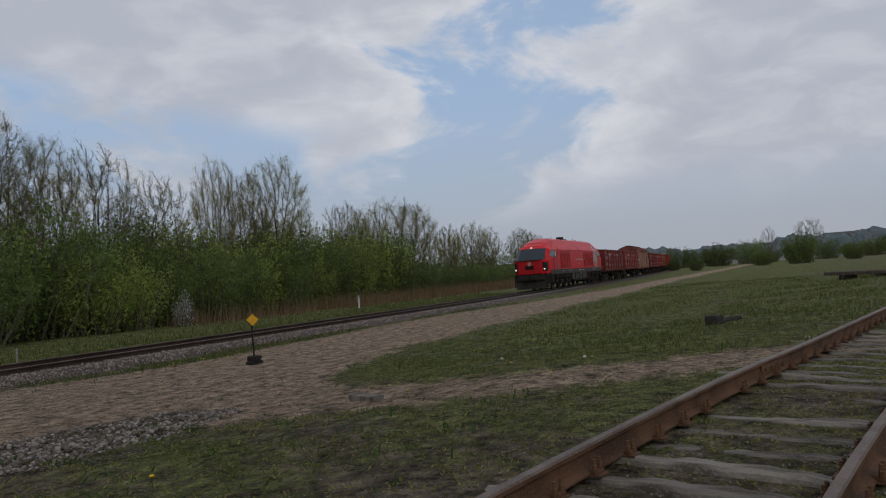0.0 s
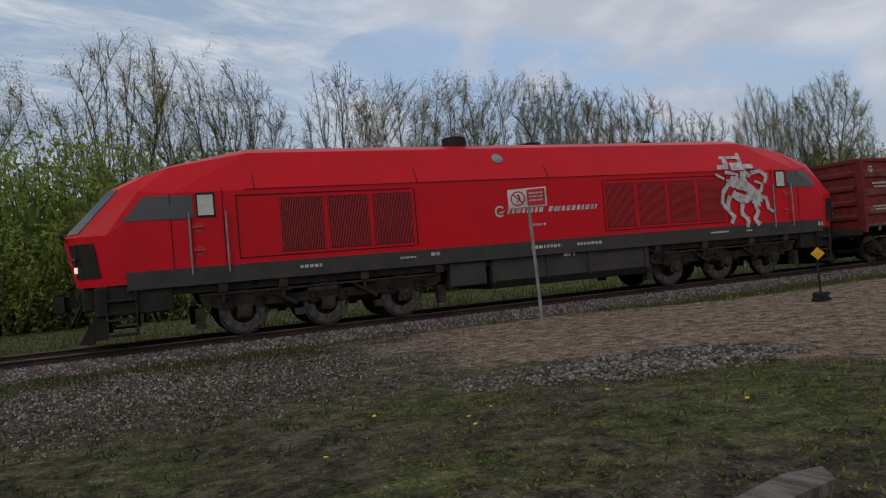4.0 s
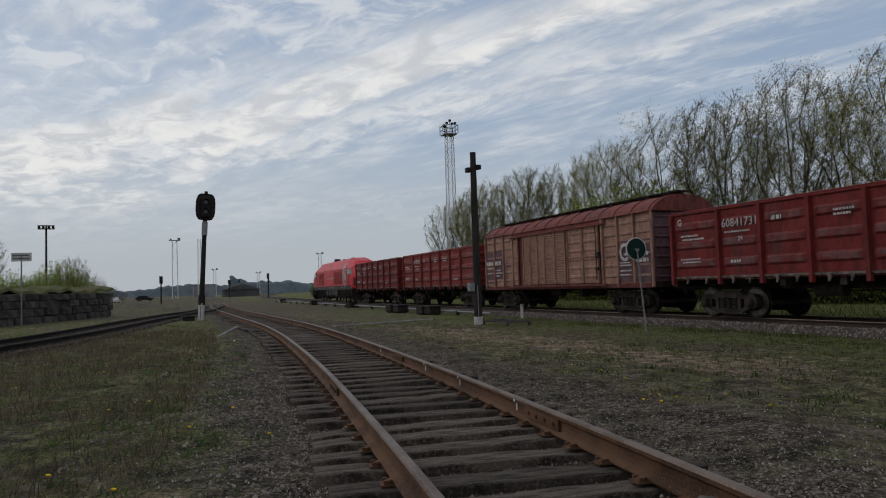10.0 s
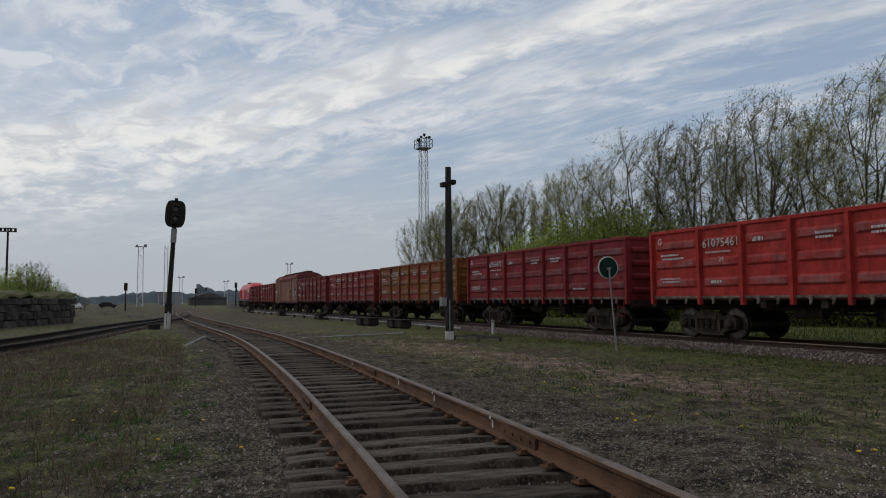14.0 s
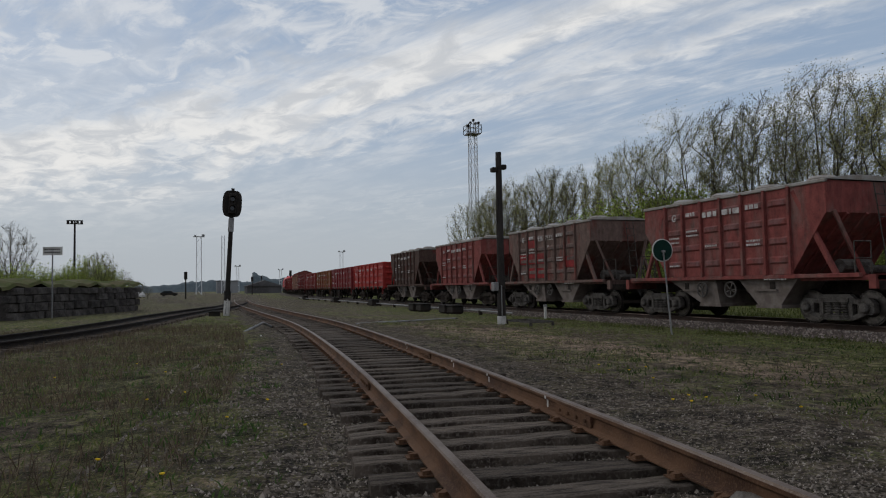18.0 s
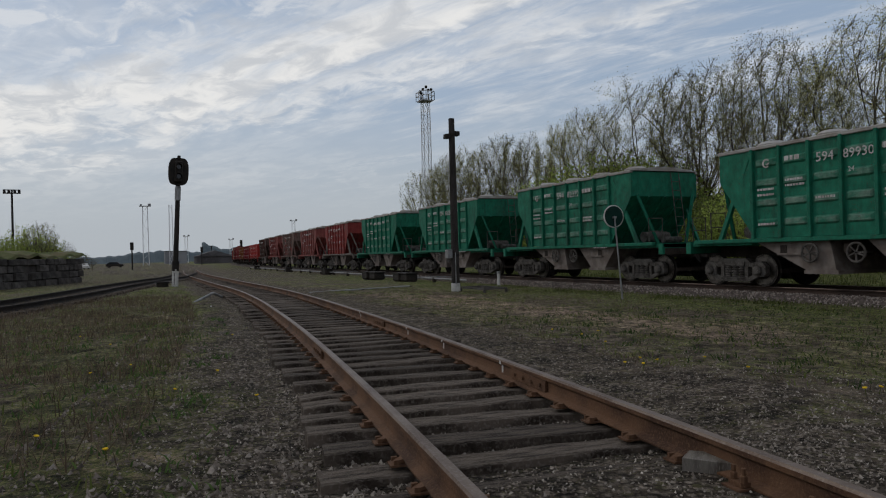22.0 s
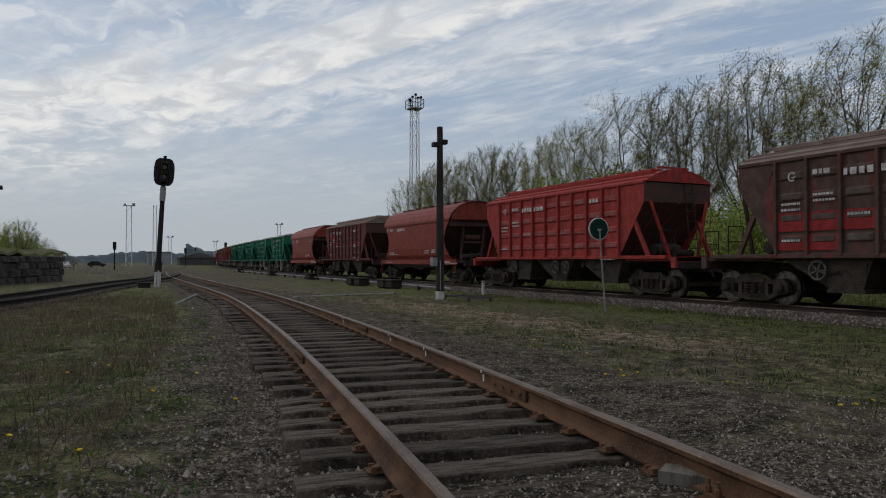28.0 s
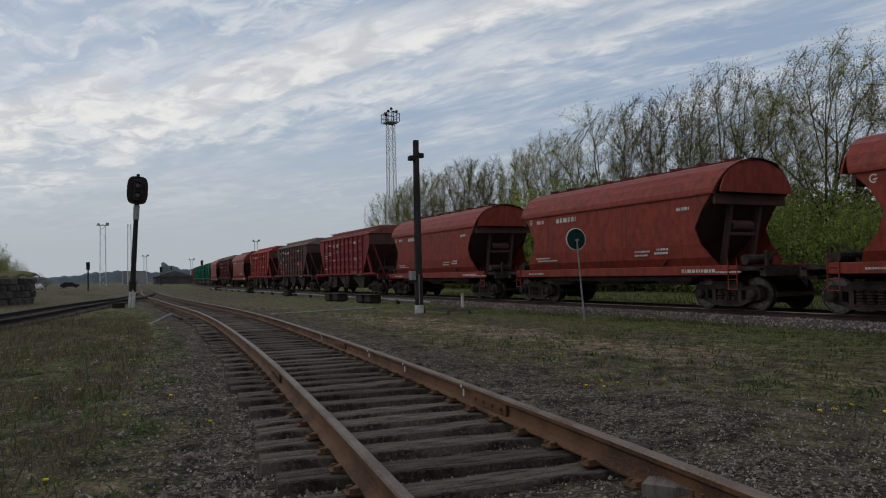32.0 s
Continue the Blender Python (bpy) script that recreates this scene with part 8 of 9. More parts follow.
def colour_signal():
    t = thing("railway_signal", "tall black signal mast with oval lamp head and striped base", "signal", (-41.57, 2.26, -0.05, -3.0, 0, 0))
    part("mast", Shape().tube((0, 0, 0.0), (0, 0, 5.7), 0.145, 0.12, 14), M["black"], t)
    part("mast_base", Shape().tube((0, 0, 0), (0, 0, 1.05), 0.17, n=14), M["white"], t, "white painted base")
    part("stripe", Shape().tube((0, 0, 0.95), (0, 0, 1.5), 0.19, n=14).box(-0.18, 0.18, -0.06, 0.06, 0.2, 0.85), M["black"], t)
    part("bracket", Shape().tube((0, 0, 4.85), (0, 0, 5.62), 0.155, n=12), M["galv"], t)
    out = []
    for a in np.linspace(0, 2 * math.pi, 28, endpoint=False):
        c, e = math.cos(a), math.sin(a)
        out.append((math.copysign(abs(c) ** 0.5, c) * 0.53, 6.44 + math.copysign(abs(e) ** 0.7, e) * 0.76))
    part("back_board", Shape().prism(out, 0.0, 0.06, "x"), M["black"], t, "oval black backing board")
    hd = part("lamp_head", Shape().box(0.06, 0.3, -0.2, 0.2, 5.85, 7.0, 0.04), M["black"], t)
    for z in (6.15, 6.68):
        v = Shape()
        n = 14
        for i in range(n - 3):
            a, b = radians(-40 + i * 24), radians(-40 + (i + 1) * 24)
            v.add([(0.3, 0.15 * math.cos(a), z + 0.15 * math.sin(a)), (0.3, 0.15 * math.cos(b), z + 0.15 * math.sin(b)), (0.62, 0.15 * math.cos(b), z + 0.15 * math.sin(b)), (0.62, 0.15 * math.cos(a), z + 0.15 * math.sin(a))], [(0, 1, 2, 3)])
        part("visor", v, M["black"], hd)
        part("lens", Shape().lathe([(0.13, 0.0), (0.12, 0.02)], (0.302, 0, z), "x", 16), M["glass"], hd)
    part("cap", Shape().tube((0.05, 0, 7.15), (0.05, 0, 7.32), 0.09, n=10), M["black"], t)
    part("step_bracket", Shape().box(0.12, 0.5, -0.03, 0.03, 0.98, 1.05), M["white"], t)
    part("step_post", Shape().tube((0.42, 0, 0.0), (0.42, 0, 0.98), 0.05, n=8), M["white"], t)
    b = thing("cable_box", "low black cable box at the signal foot", "box", (-41.0, 1.6, -0.05))
    part("body", Shape().box(-0.3, 0.3, -0.3, 0.3, 0, 0.35, 0.03), M["black"], b)
    part("lid", Shape().box(-0.33, 0.33, -0.33, 0.33, 0.35, 0.40, 0.01), M["black"], b)


def disc_sign():
    t = thing("disc_sign", "dark green white-rimmed disc on a thin leaning grey post", "railway sign", (-16.88, 13.14, -0.02))
    part("post", Shape().tube((0.02, 0.03, 0.0), (-0.05, -0.12, 2.45), 0.026, 0.024, 10), M["galv"], t)
    m = Matrix.Translation((-0.12, -0.10, 2.46)) @ Matrix.Rotation(radians(84), 4, "Z") @ Matrix.Rotation(radians(90), 4, "X")
    part("disc", Shape().lathe([(0.292, -0.026), (0.305, -0.021), (0.305, 0.021), (0.292, 0.026)], (0, 0, 0), "z", 36), M["green_disc"], t, "dark green enamelled disc", at=m)
    part("rim", Shape().lathe([(0.300, -0.017), (0.334, -0.012), (0.334, 0.012), (0.300, 0.017)], (0, 0, 0), "z", 36), M["white"], t, "white painted rim", at=m)
    part("clamp", Shape().box(-0.11, -0.03, -0.16, -0.06, 2.40, 2.46), M["galv"], t)


def warning_sign():
    t = thing("warning_sign", "white and red rectangular warning board on a grey steel post", "sign", (7.56, 13.16, 0.0))
    part("post", Shape().tube((0.02, 0.0, -0.05), (-0.05, 0.05, 2.55), 0.035, n=10), M["galv"], t)
    m = Matrix.Translation((-0.07, 0.05, 2.72)) @ Matrix.Rotation(radians(-34), 4, "Z")
    b = part("board", Shape().box(-0.40, 0.40, -0.05, 0.05, -0.20, 0.20, 0.01), M["white"], t, at=m)
    part("red_panel", Shape().box(0.0, 0.37, -0.056, -0.05, -0.17, 0.17), M["sign_red"], b)
    ring = Shape()
    for i in range(24):
        a, c = 2 * math.pi * i / 24, 2 * math.pi * (i + 1) / 24
        q = [(-0.19 + r * math.cos(k), r * math.sin(k)) for r, k in ((0.155, a), (0.155, c), (0.128, c), (0.128, a))]
        ring.prism(q, -0.058, -0.05)
    ring.prism([(-0.30, 0.09), (-0.28, 0.11), (-0.08, -0.09), (-0.10, -0.11)], -0.058, -0.05)
    part("red_ring", ring, M["sign_red"], b, "red prohibition ring")
    fig = Shape().prism([(-0.22, -0.1), (-0.17, 0.02), (-0.21, 0.08), (-0.16, 0.08), (-0.14, 0.0), (-0.12, -0.1), (-0.16, -0.03)], -0.0555, -0.05)
    part("pictogram", fig, M["black"], b)
    bars(b, [(0.04, 0.07, 0.28, 0.035), (0.04, 0.0, 0.28, 0.035), (0.04, -0.08, 0.28, 0.035)], -0.057)


def point_lever():
    t = thing("point_indicator", "small yellow diamond on a black post over a lever box", "railway sign", (13.55, 11.42, -0.04))
    part("base", Shape().box(-0.20, 0.20, -0.10, 0.10, 0.0, 0.12, 0.02).box(-0.13, 0.11, -0.13, 0.13, 0.1, 0.24, 0.03), M["black"], t)
    part("lever", Shape().tube((0.03, -0.08, 0.16), (0.10, -0.10, 0.20), 0.02, n=8).lathe([(0.03, -0.03), (0.03, 0.03)], (0.11, -0.10, 0.20), "x", 10), M["black"], t)
    part("post", Shape().tube((0, 0, 0.2), (-0.02, 0, 0.98), 0.022, n=8), M["black"], t)
    part("diamond", Shape().prism([(0, -0.14), (0.14, 0), (0, 0.14), (-0.14, 0)], -0.012, 0.012), M["yellow"], t, at=Matrix.Translation((-0.02, -0.03, 1.08)) @ Matrix.Rotation(radians(-52), 4, "Z"))


line_pole()
colour_signal()
disc_sign()
warning_sign()
point_lever()


def lattice(t, base, top, z0, z1, n, mat, r=0.05):
    s = Shape()
    for i in range(n):
        a, b = i / n, (i + 1) / n
        wa, wb = base + (top - base) * a, base + (top - base) * b
        za, zb = z0 + (z1 - z0) * a, z0 + (z1 - z0) * b
        c = [(-1, -1), (1, -1), (1, 1), (-1, 1)]
        for k in range(4):
            (x0, y0), (x1, y1) = c[k], c[(k + 1) % 4]
            s.beam((x0 * wa, y0 * wa, za), (x0 * wb, y0 * wb, zb), r * 2)
            s.beam((x0 * wa, y0 * wa, za), (x1 * wb, y1 * wb, zb), r)
            s.beam((x0 * wb, y0 * wb, zb), (x1 * wb, y1 * wb, zb), r)
            s.beam((x1 * wa, y1 * wa, za), (x0 * wb, y0 * wb, zb), r)
    part("lattice", s, mat, t)


def light_tower(x, y, h, name_label):
    t = thing("floodlight_tower", name_label, "light tower", (x, y, -0.3))
    lattice(t, 0.56, 0.44, 0, h - 2.2, 12, M["mast"], 0.036)
    p = Shape().box(-0.85, 0.85, -0.85, 0.85, h - 2.3, h - 2.15)
    part("platform", p, M["galv"], t)
    r = Shape()
    for z in (h - 1.6, h - 1.05):
        for a, b in (((-0.92, -0.92), (0.92, -0.92)), ((0.92, -0.92), (0.92, 0.92)), ((0.92, 0.92), (-0.92, 0.92)), ((-0.92, 0.92), (-0.92, -0.92))):
            r.beam((*a, z), (*b, z), 0.07)
    for a in (-0.92, 0, 0.92):
        for b in (-0.92, 0.92):
            r.beam((a, b, h - 2.2), (a, b, h - 1.0), 0.07)
            r.beam((b, a, h - 2.2), (b, a, h - 1.0), 0.07)
    part("railing", r, M["mast"], t)
    for a, b, z in ((-0.5, -0.5, h - 0.9), (0.5, -0.5, h - 0.8), (0.0, 0.15, h - 0.3), (0.15, -0.65, h - 1.2), (-0.45, 0.65, h - 0.6), (0.55, 0.65, h - 0.75)):
        f = Shape().box(a - 0.15, a + 0.15, b - 0.15, b + 0.15, z - 0.16, z + 0.16, 0.04).tube((a, b, h - 2.15), (a, b, z), 0.04, n=6)
        part("floodlight", f, M["black"], t)


light_tower(-86.2, 36.4, 24.2, "tall pale lattice floodlight tower rising above the trees")


def far_mast(x, y, h, label, legs=0.9, head=True):
    t = thing("yard_mast", label, "light mast", (x, y, 0))
    s = Shape()
    for a in (-legs, legs):
        s.beam((0, a, 0), (0, a * 0.8, h), 0.22)
    n = int(h / 1.8)
    for i in range(n):
        s.beam((0, (-1) ** i * legs * 0.9, h * i / n), (0, -((-1) ** i) * legs * 0.9, h * (i + 1) / n), 0.09)
    part("lattice", s, M["mast"], t)
    if head:
        part("platform", Shape().box(-0.8, 0.8, -legs - 0.9, legs + 0.9, h, h + 0.2).box(-0.5, 0.5, legs, legs + 0.9, h + 0.2, h + 0.9).box(-0.5, 0.5, -legs - 0.6, -legs, h + 0.2, h + 0.7), M["galv"], t)


far_mast(-250, 5.4, 19.3, "distant pale two-legged light mast in the yard")
far_mast(-262, 13.8, 20.8, "distant thin lattice mast in the yard", 0.6, False)
far_mast(-400, 28.6, 14.0, "distant small light mast in the yard", 0.8)
far_mast(-344, 74, 19.0, "distant light mast beyond the train", 0.9)
far_mast(-480, 62, 14.0, "distant light mast far down the yard", 0.9)


def lamp_mast(x, y, h):
    t = thing("lamp_mast", "dark mast with a crossbar of floodlights", "light mast", (x, y, 0))
    part("mast", Shape().tube((0, 0, 0), (0, 0, h), 0.2, 0.14, 8), M["pole"], t)
    part("crossbar", Shape().box(-0.2, 0.2, -1.2, 1.2, h - 0.55, h - 0.4).box(-0.2, 0.2, -1.2, 1.2, h - 0.02, h + 0.1), M["black"], t)
    for y_ in (-1.0, -0.4, 0.4, 1.0):
        part("floodlight", Shape().box(-0.2, 0.2, y_ - 0.18, y_ + 0.18, h - 0.4, h - 0.05, 0.03), M["black"], t)


lamp_mast(-129, -16.5, 13.2)
for x, y, h in ((-130, 0.6, 4.7), (-190, 17.2, 4.8), (-170, 24.2, 5.8), (-245, 35.0, 6.0), (-300, 31.0, 7.0)):
    q = thing("dwarf_signal", "dark slender signal post far down the yard", "signal", (x, y, 0), "far signals")
    part("mast", Shape().tube((0, 0, 0), (0, 0, h), 0.12, 0.10, 8), M["black"], q)
    part("lamp_head", Shape().box(-0.15, 0.15, -0.28, 0.28, h - 1.3, h, 0.05), M["black"], q)


# ---- point machinery and small things beside the line ----
def point_motor(x, y, turn):
    t = thing("point_motor", "black point motor box beside the running rail", "railway equipment", (x, y, 0, 0, 0, turn), "point motors")
    part("case", Shape().box(-0.5, 0.5, -0.32, 0.32, 0.06, 0.42, 0.04), M["black"], t)
    part("lid", Shape().box(-0.54, 0.54, -0.36, 0.36, 0.42, 0.48, 0.02), M["black"], t)
    part("foot", Shape().box(-0.6, 0.6, -0.2, 0.2, -0.05, 0.06), M["under"], t)
    part("drive_rod", Shape().tube((0.2, 0.3, 0.2), (0.2, 2.6, 0.18), 0.03, n=6), M["galv"], t)


for x, y in ((-41.4, 13.4), (-40.2, 13.5), (-36.4, 13.6), (-35.5, 13.7), (-56, 14.6), (-72, 14.8), (-95, 15.4)):
    point_motor(x, y, random.Random(int(x)).uniform(-4, 4))


def conduit(x0, y0, x1, y1, z, label):
    t = thing("pipe_run", label, "pipe", (0, 0, 0))
    n = max(2, int(math.hypot(x1 - x0, y1 - y0) / 4))
    for i in range(n):
        a, b = i / n, (i + 1) / n
        part("pipe", Shape().tube((x0 + (x1 - x0) * a, y0 + (y1 - y0) * a, z), (x0 + (x1 - x0) * (b - 0.004), y0 + (y1 - y0) * (b - 0.004), z), 0.04, n=8), M["galv"], t)
        part("support", Shape().box(x0 + (x1 - x0) * a - 0.05, x0 + (x1 - x0) * a + 0.05, y0 + (y1 - y0) * a - 0.09, y0 + (y1 - y0) * a + 0.09, -0.08, z), M["under"], t)


conduit(-100, 15.4, -29.4, 14.3, 0.20, "long pale pipe laid low beside the running line")
conduit(-30.0, 11.6, -28.4, 6.6, 0.03, "thin pale pipe lying across the yard ground")
f = thing("ground_frame", "low rusty iron frame beside the pole foot", "railway equipment", (-24.0, 12.2, -0.02))
for y in (-0.45, 0.45):
    part("side_bar", Shape().beam((-0.9, y, 0.16), (1.1, y, 0.16), 0.07), M["bogie_grey"], f)
for x in (-0.9, -0.2, 0.5, 1.1):
    part("cross_bar", Shape().beam((x, -0.45, 0.16), (x, 0.45, 0.16), 0.06), M["bogie_grey"], f)
for x in (-0.9, 1.1):
    for y in (-0.45, 0.45):
        part("leg", Shape().box(x - 0.04, x + 0.04, y - 0.04, y + 0.04, -0.05, 0.16), M["bogie_grey"], f)
for x, y, h, k in ((-27.6, 14.9, 0.55, "short white marker post with grey cap"), (42.6, 26.8, 0.85, "short white marker post beyond the line"), (14.1, 20.9, 0.5, "thin pale stake in the verge")):
    q = thing("marker_post", k, "post", (x, y, float(ground_z(x, y)) - 0.03))
    r_ = 0.05 if h > 0.5 else 0.022
    part("post", Shape().box(-r_, r_, -r_, r_, 0, h, 0.01), M["white"] if h > 0.5 else M["galv"], q)
    part("cap", Shape().box(-r_ * 1.3, r_ * 1.3, -r_ * 1.3, r_ * 1.3, h, h + r_ * 2, 0.01), M["galv"], q)
q = thing("bent_pipe", "bent pale pipe lying on the ground", "pipe", (-27.4, 2.6, 0.0))
part("long_arm", Shape().tube((-1.0, 0.65, 0.02), (0.3, 0.15, 0.26), 0.05, n=8), M["galv"], q)
part("short_arm", Shape().tube((0.3, 0.15, 0.26), (1.6, -0.65, 0.0), 0.05, n=8), M["galv"], q)


def timber_stack():
    t = thing("sleeper_stack", "dark old sleepers laid on blocks in the grass", "timber", (46.0, -4.4, 0.0, 0, 0, 44))
    for i in range(4):
        part("sleeper", Shape().box(-2.4 + 0.2 * (i % 2), 2.6, -0.5 + i * 0.27, -0.27 + i * 0.27, 0.32, 0.52, 0.02), M["sleeper"], t)
    for x in (-0.9, 1.4):
        part("block", Shape().box(x - 0.2, x + 0.2, -0.45, 0.5, -0.05, 0.32, 0.02), M["sleeper"], t)
    t = thing("old_timber", "short dark block of old timber lying in the grass", "timber", (17.6, 1.35, float(ground_z(17.6, 1.35)), 0, 0, -22))
    part("block", Shape().box(-0.65, -0.30, -0.14, 0.14, -0.06, 0.20, 0.03), M["pole"], t)
    part("beam", Shape().box(-0.30, 0.75, -0.10, 0.10, -0.06, 0.10, 0.04), M["pole"], t)


timber_stack()


# ---- old wall and bank ----
def old_wall():
    t = tagged(new("wall_old"), "ruined low wall of dark stone blocks under a grassy bank", "wall", kind="structure")
    a, b = Vector((-60.2, -3.3, 0)), Vector((-45.2, -8.9, 0))
    d = (b - a).normalized()
    ang = math.degrees(math.atan2(d.y, d.x))
    rr = random.Random(4)
    length = (b - a).length
    part("core", Shape().box(0, length, -0.9, -0.15, -0.3, 1.75), M["soot_stone"], t, at=pose(a.x, a.y, 0, 0, 0, ang))
    for row, (z, h) in enumerate(((-0.1, 0.55), (0.46, 0.5), (0.97, 0.45), (1.43, 0.42))):
        x = -0.3 * (row % 2)
        while x < length:
            w = rr.uniform(0.5, 1.5)
            if not (6.2 < x < 7.8 and row in (1, 2)):
                s = Shape().box(0, w - 0.05, -0.3, rr.uniform(0.0, 0.14), 0, h * rr.uniform(0.90, 1.0), 0.03)
                part("stone", s, M["wall_stone"] if rr.random() < 0.7 else M["soot_stone"], t, at=pose(*(a + d * x), 0, 0, ang) @ pose(0, 0, z, rr.uniform(-1.5, 1.5), rr.uniform(-1.2, 1.2), rr.uniform(-2, 2)))
            x += w
    rows = []
    for i in range(30):
        x = -1.0 + (length + 2) * i / 29
        e = 0.12 * math.sin(i * 1.7) + 0.1 * math.sin(i * 0.6)
        rows.append([tuple(a + d * x + Vector((-d.y, d.x, 0)) * -o + Vector((0, 0, z + e * (z > 0.5)))) for o, z in ((0.02, 1.86), (-0.06, 2.05), (-0.9, 2.22), (-2.5, 2.2), (-5.0, 1.4), (-8.0, -0.2))])
    # the bank lies behind the wall, away from the tracks
    rows = [[(2 * (a + d * ((Vector(p) - a).dot(d))).x - p[0], 2 * (a + d * ((Vector(p) - a).dot(d))).y - p[1], p[2]) for p in r] for r in rows]
    part("grass_bank", Shape().loft(rows, cap=False), M["bank"], t, "rough grass on the bank")


M["soot_stone"] = material("sooty_stone", (0.075, 0.066, 0.060), (0.040, 0.035, 0.032), (0.14, 0.125, 0.115), 2, 15, 0.95, 0, 0.5, vary=0.3)
M["wall_stone"] = material("weathered_wall_stone", (0.085, 0.076, 0.070), (0.042, 0.037, 0.034), (0.16, 0.145, 0.133), 2, 15, 0.95, 0, 0.5, vary=0.35)
M["bank"] = material("rough_bank_grass", (0.075, 0.085, 0.03), (0.12, 0.10, 0.055), (0.14, 0.15, 0.06), 1.2, 18, 0.95, 0, 0.9, 14)
old_wall()


def yard_board():
    """White board with two lines of writing on a thin post before the wall."""
    t = thing("yard_sign", "white board with dark writing on a thin grey post", "sign", (-47.4, -7.3, 0.0, 0, 0, -14))
    part("post", Shape().tube((0, 0, -0.05), (0, 0, 4.2), 0.04, n=10), M["galv"], t)
    b = part("board", Shape().box(-0.03, 0.03, -0.55, 0.55, 3.75, 4.25, 0.01), M["white"], t)
    for z in (4.05, 3.87):
        w = Shape()
        for k in range(8):
            w.box(0.031, 0.036, -0.45 + k * 0.115, -0.37 + k * 0.115, z, z + 0.09)
        part("lettering", w, M["black"], b, kind="stuff")


yard_board()


# ---- far buildings ----
def block_of_flats(x, y, length, floors, turn, mat, label):
    t = thing("apartment_block", label, "building", (x, y, -0.5, 0, 0, turn), "far apartment blocks")
    h = floors * 2.9 + 0.8
    part("wall", Shape().box(-6, 6, -length / 2, length / 2, 0, h), mat, t)
    part("roof", Shape().box(-6.3, 6.3, -length / 2 - 0.3, length / 2 + 0.3, h, h + 0.5), M["galv"], t)
    win = shared("flat_window", lambda: Shape().box(-6.06, -5.98, -0.8, 0.8, 0, 1.5), M["far_pane"])
    n = int(length / 3.4)
    for f_ in range(floors):
        for i in range(n):
            part("window", win, M["far_pane"], t, at=(0, -length / 2 + 1.7 + i * 3.4, 1.6 + f_ * 2.9))


M["far_pane"] = material("dim_far_window", (0.12, 0.12, 0.13), (0.09, 0.09, 0.10), None, 0.5, 3, 0.5, 0, 0.0)
# pinkish render with the distance haze mixed into its colour
M["brick_far"] = material("haze_toned_rendered_wall", (0.23, 0.19, 0.185), (0.19, 0.16, 0.155), None, 0.3, 2, 0.9, 0, 0.0)
M["white_far"] = material("whitewashed_wall", (0.36, 0.355, 0.35), (0.27, 0.265, 0.26), None, 0.3, 2, 0.9, 0, 0.0)
block_of_flats(560, -52, 42, 5, 3, M["brick_far"], "distant pinkish five-storey apartment block above the trees")
block_of_flats(590, 2, 26, 4, 8, M["brick_far"], "distant five-storey apartment block above the trees")
block_of_flats(640, 62, 22, 4, 8, M["white_far"], "distant pale apartment block above the trees")
block_of_flats(172, 112, 15, 4, 33, M["white_far"], "white and brick building glimpsed through the trees")
part("stair_tower", Shape().box(-6.4, -3, -11.5, -7.5, 0, 12.8), M["sign_red"], bpy.data.objects["apartment_block.003"], "dull red brick stair tower")
q = tagged(new("wall_far"), "long low white wall at the edge of the meadow", "wall", kind="structure")
for i in range(24):
    part("panel", Shape().box(0, 0.3, 0, 5.9, -0.3, 1.5), M["white_far"], q, at=pose(300 + i * 1.0, 20 + i * 6 - 60, 0, 0, 0, -9))
M["shed_far"] = material("dull_shed_wall", (0.10, 0.095, 0.095), (0.07, 0.065, 0.065), None, 0.3, 2, 0.95, 0, 0.0)
M["shed_pale"] = material("grey_plaster_wall", (0.24, 0.24, 0.245), (0.18, 0.18, 0.185), None, 0.3, 2, 0.95, 0, 0.0)
q = thing("yard_shed", "low yard shed with a pitched grey roof", "building", (-262, 27.5, 0))
part("wall", Shape().box(-5, 5, -6, 6, -0.2, 2.6), M["shed_far"], q)
part("roof", Shape().prism([(-6.6, 2.5), (6.6, 2.5), (0, 4.6)], -5.5, 5.5, "x"), M["shed_far"], q)
q = thing("yard_building", "pale square building far down the yard", "building", (-330, 19.0, 0))
part("wall", Shape().box(-5, 5, -4.4, 4.4, -0.2, 5.2), M["shed_pale"], q)
part("roof", Shape().box(-5.2, 5.2, -4.6, 4.6, 5.2, 5.5), M["shed_far"], q)


def far_car(x, y, turn, mat, label):
    t = thing("parked_car", label, "car", (x, y, 0.0, 0, 0, turn), "parked cars")
    part("body", Shape().prism([(-2.1, 0.3), (2.1, 0.3), (2.15, 0.75), (1.2, 0.9), (0.6, 1.42), (-1.3, 1.42), (-1.9, 0.95), (-2.15, 0.85)], -0.85, 0.85), mat, t)
    part("window", Shape().prism([(-1.6, 0.95), (0.95, 0.95), (0.55, 1.36), (-1.2, 1.36)], -0.86, 0.86), M["glass"], t)
    for a in (-1.35, 1.35):
        for b in (-0.78, 0.78):
            part("wheel", Shape().tube((a, b - 0.1, 0.31), (a, b + 0.1, 0.31), 0.31, n=14), M["black"], t)


far_car(-205, -3.2, 84, M["black"], "dark parked car far down the yard")
far_car(-170, -9.0, 20, M["white"], "pale parked van behind the old wall")


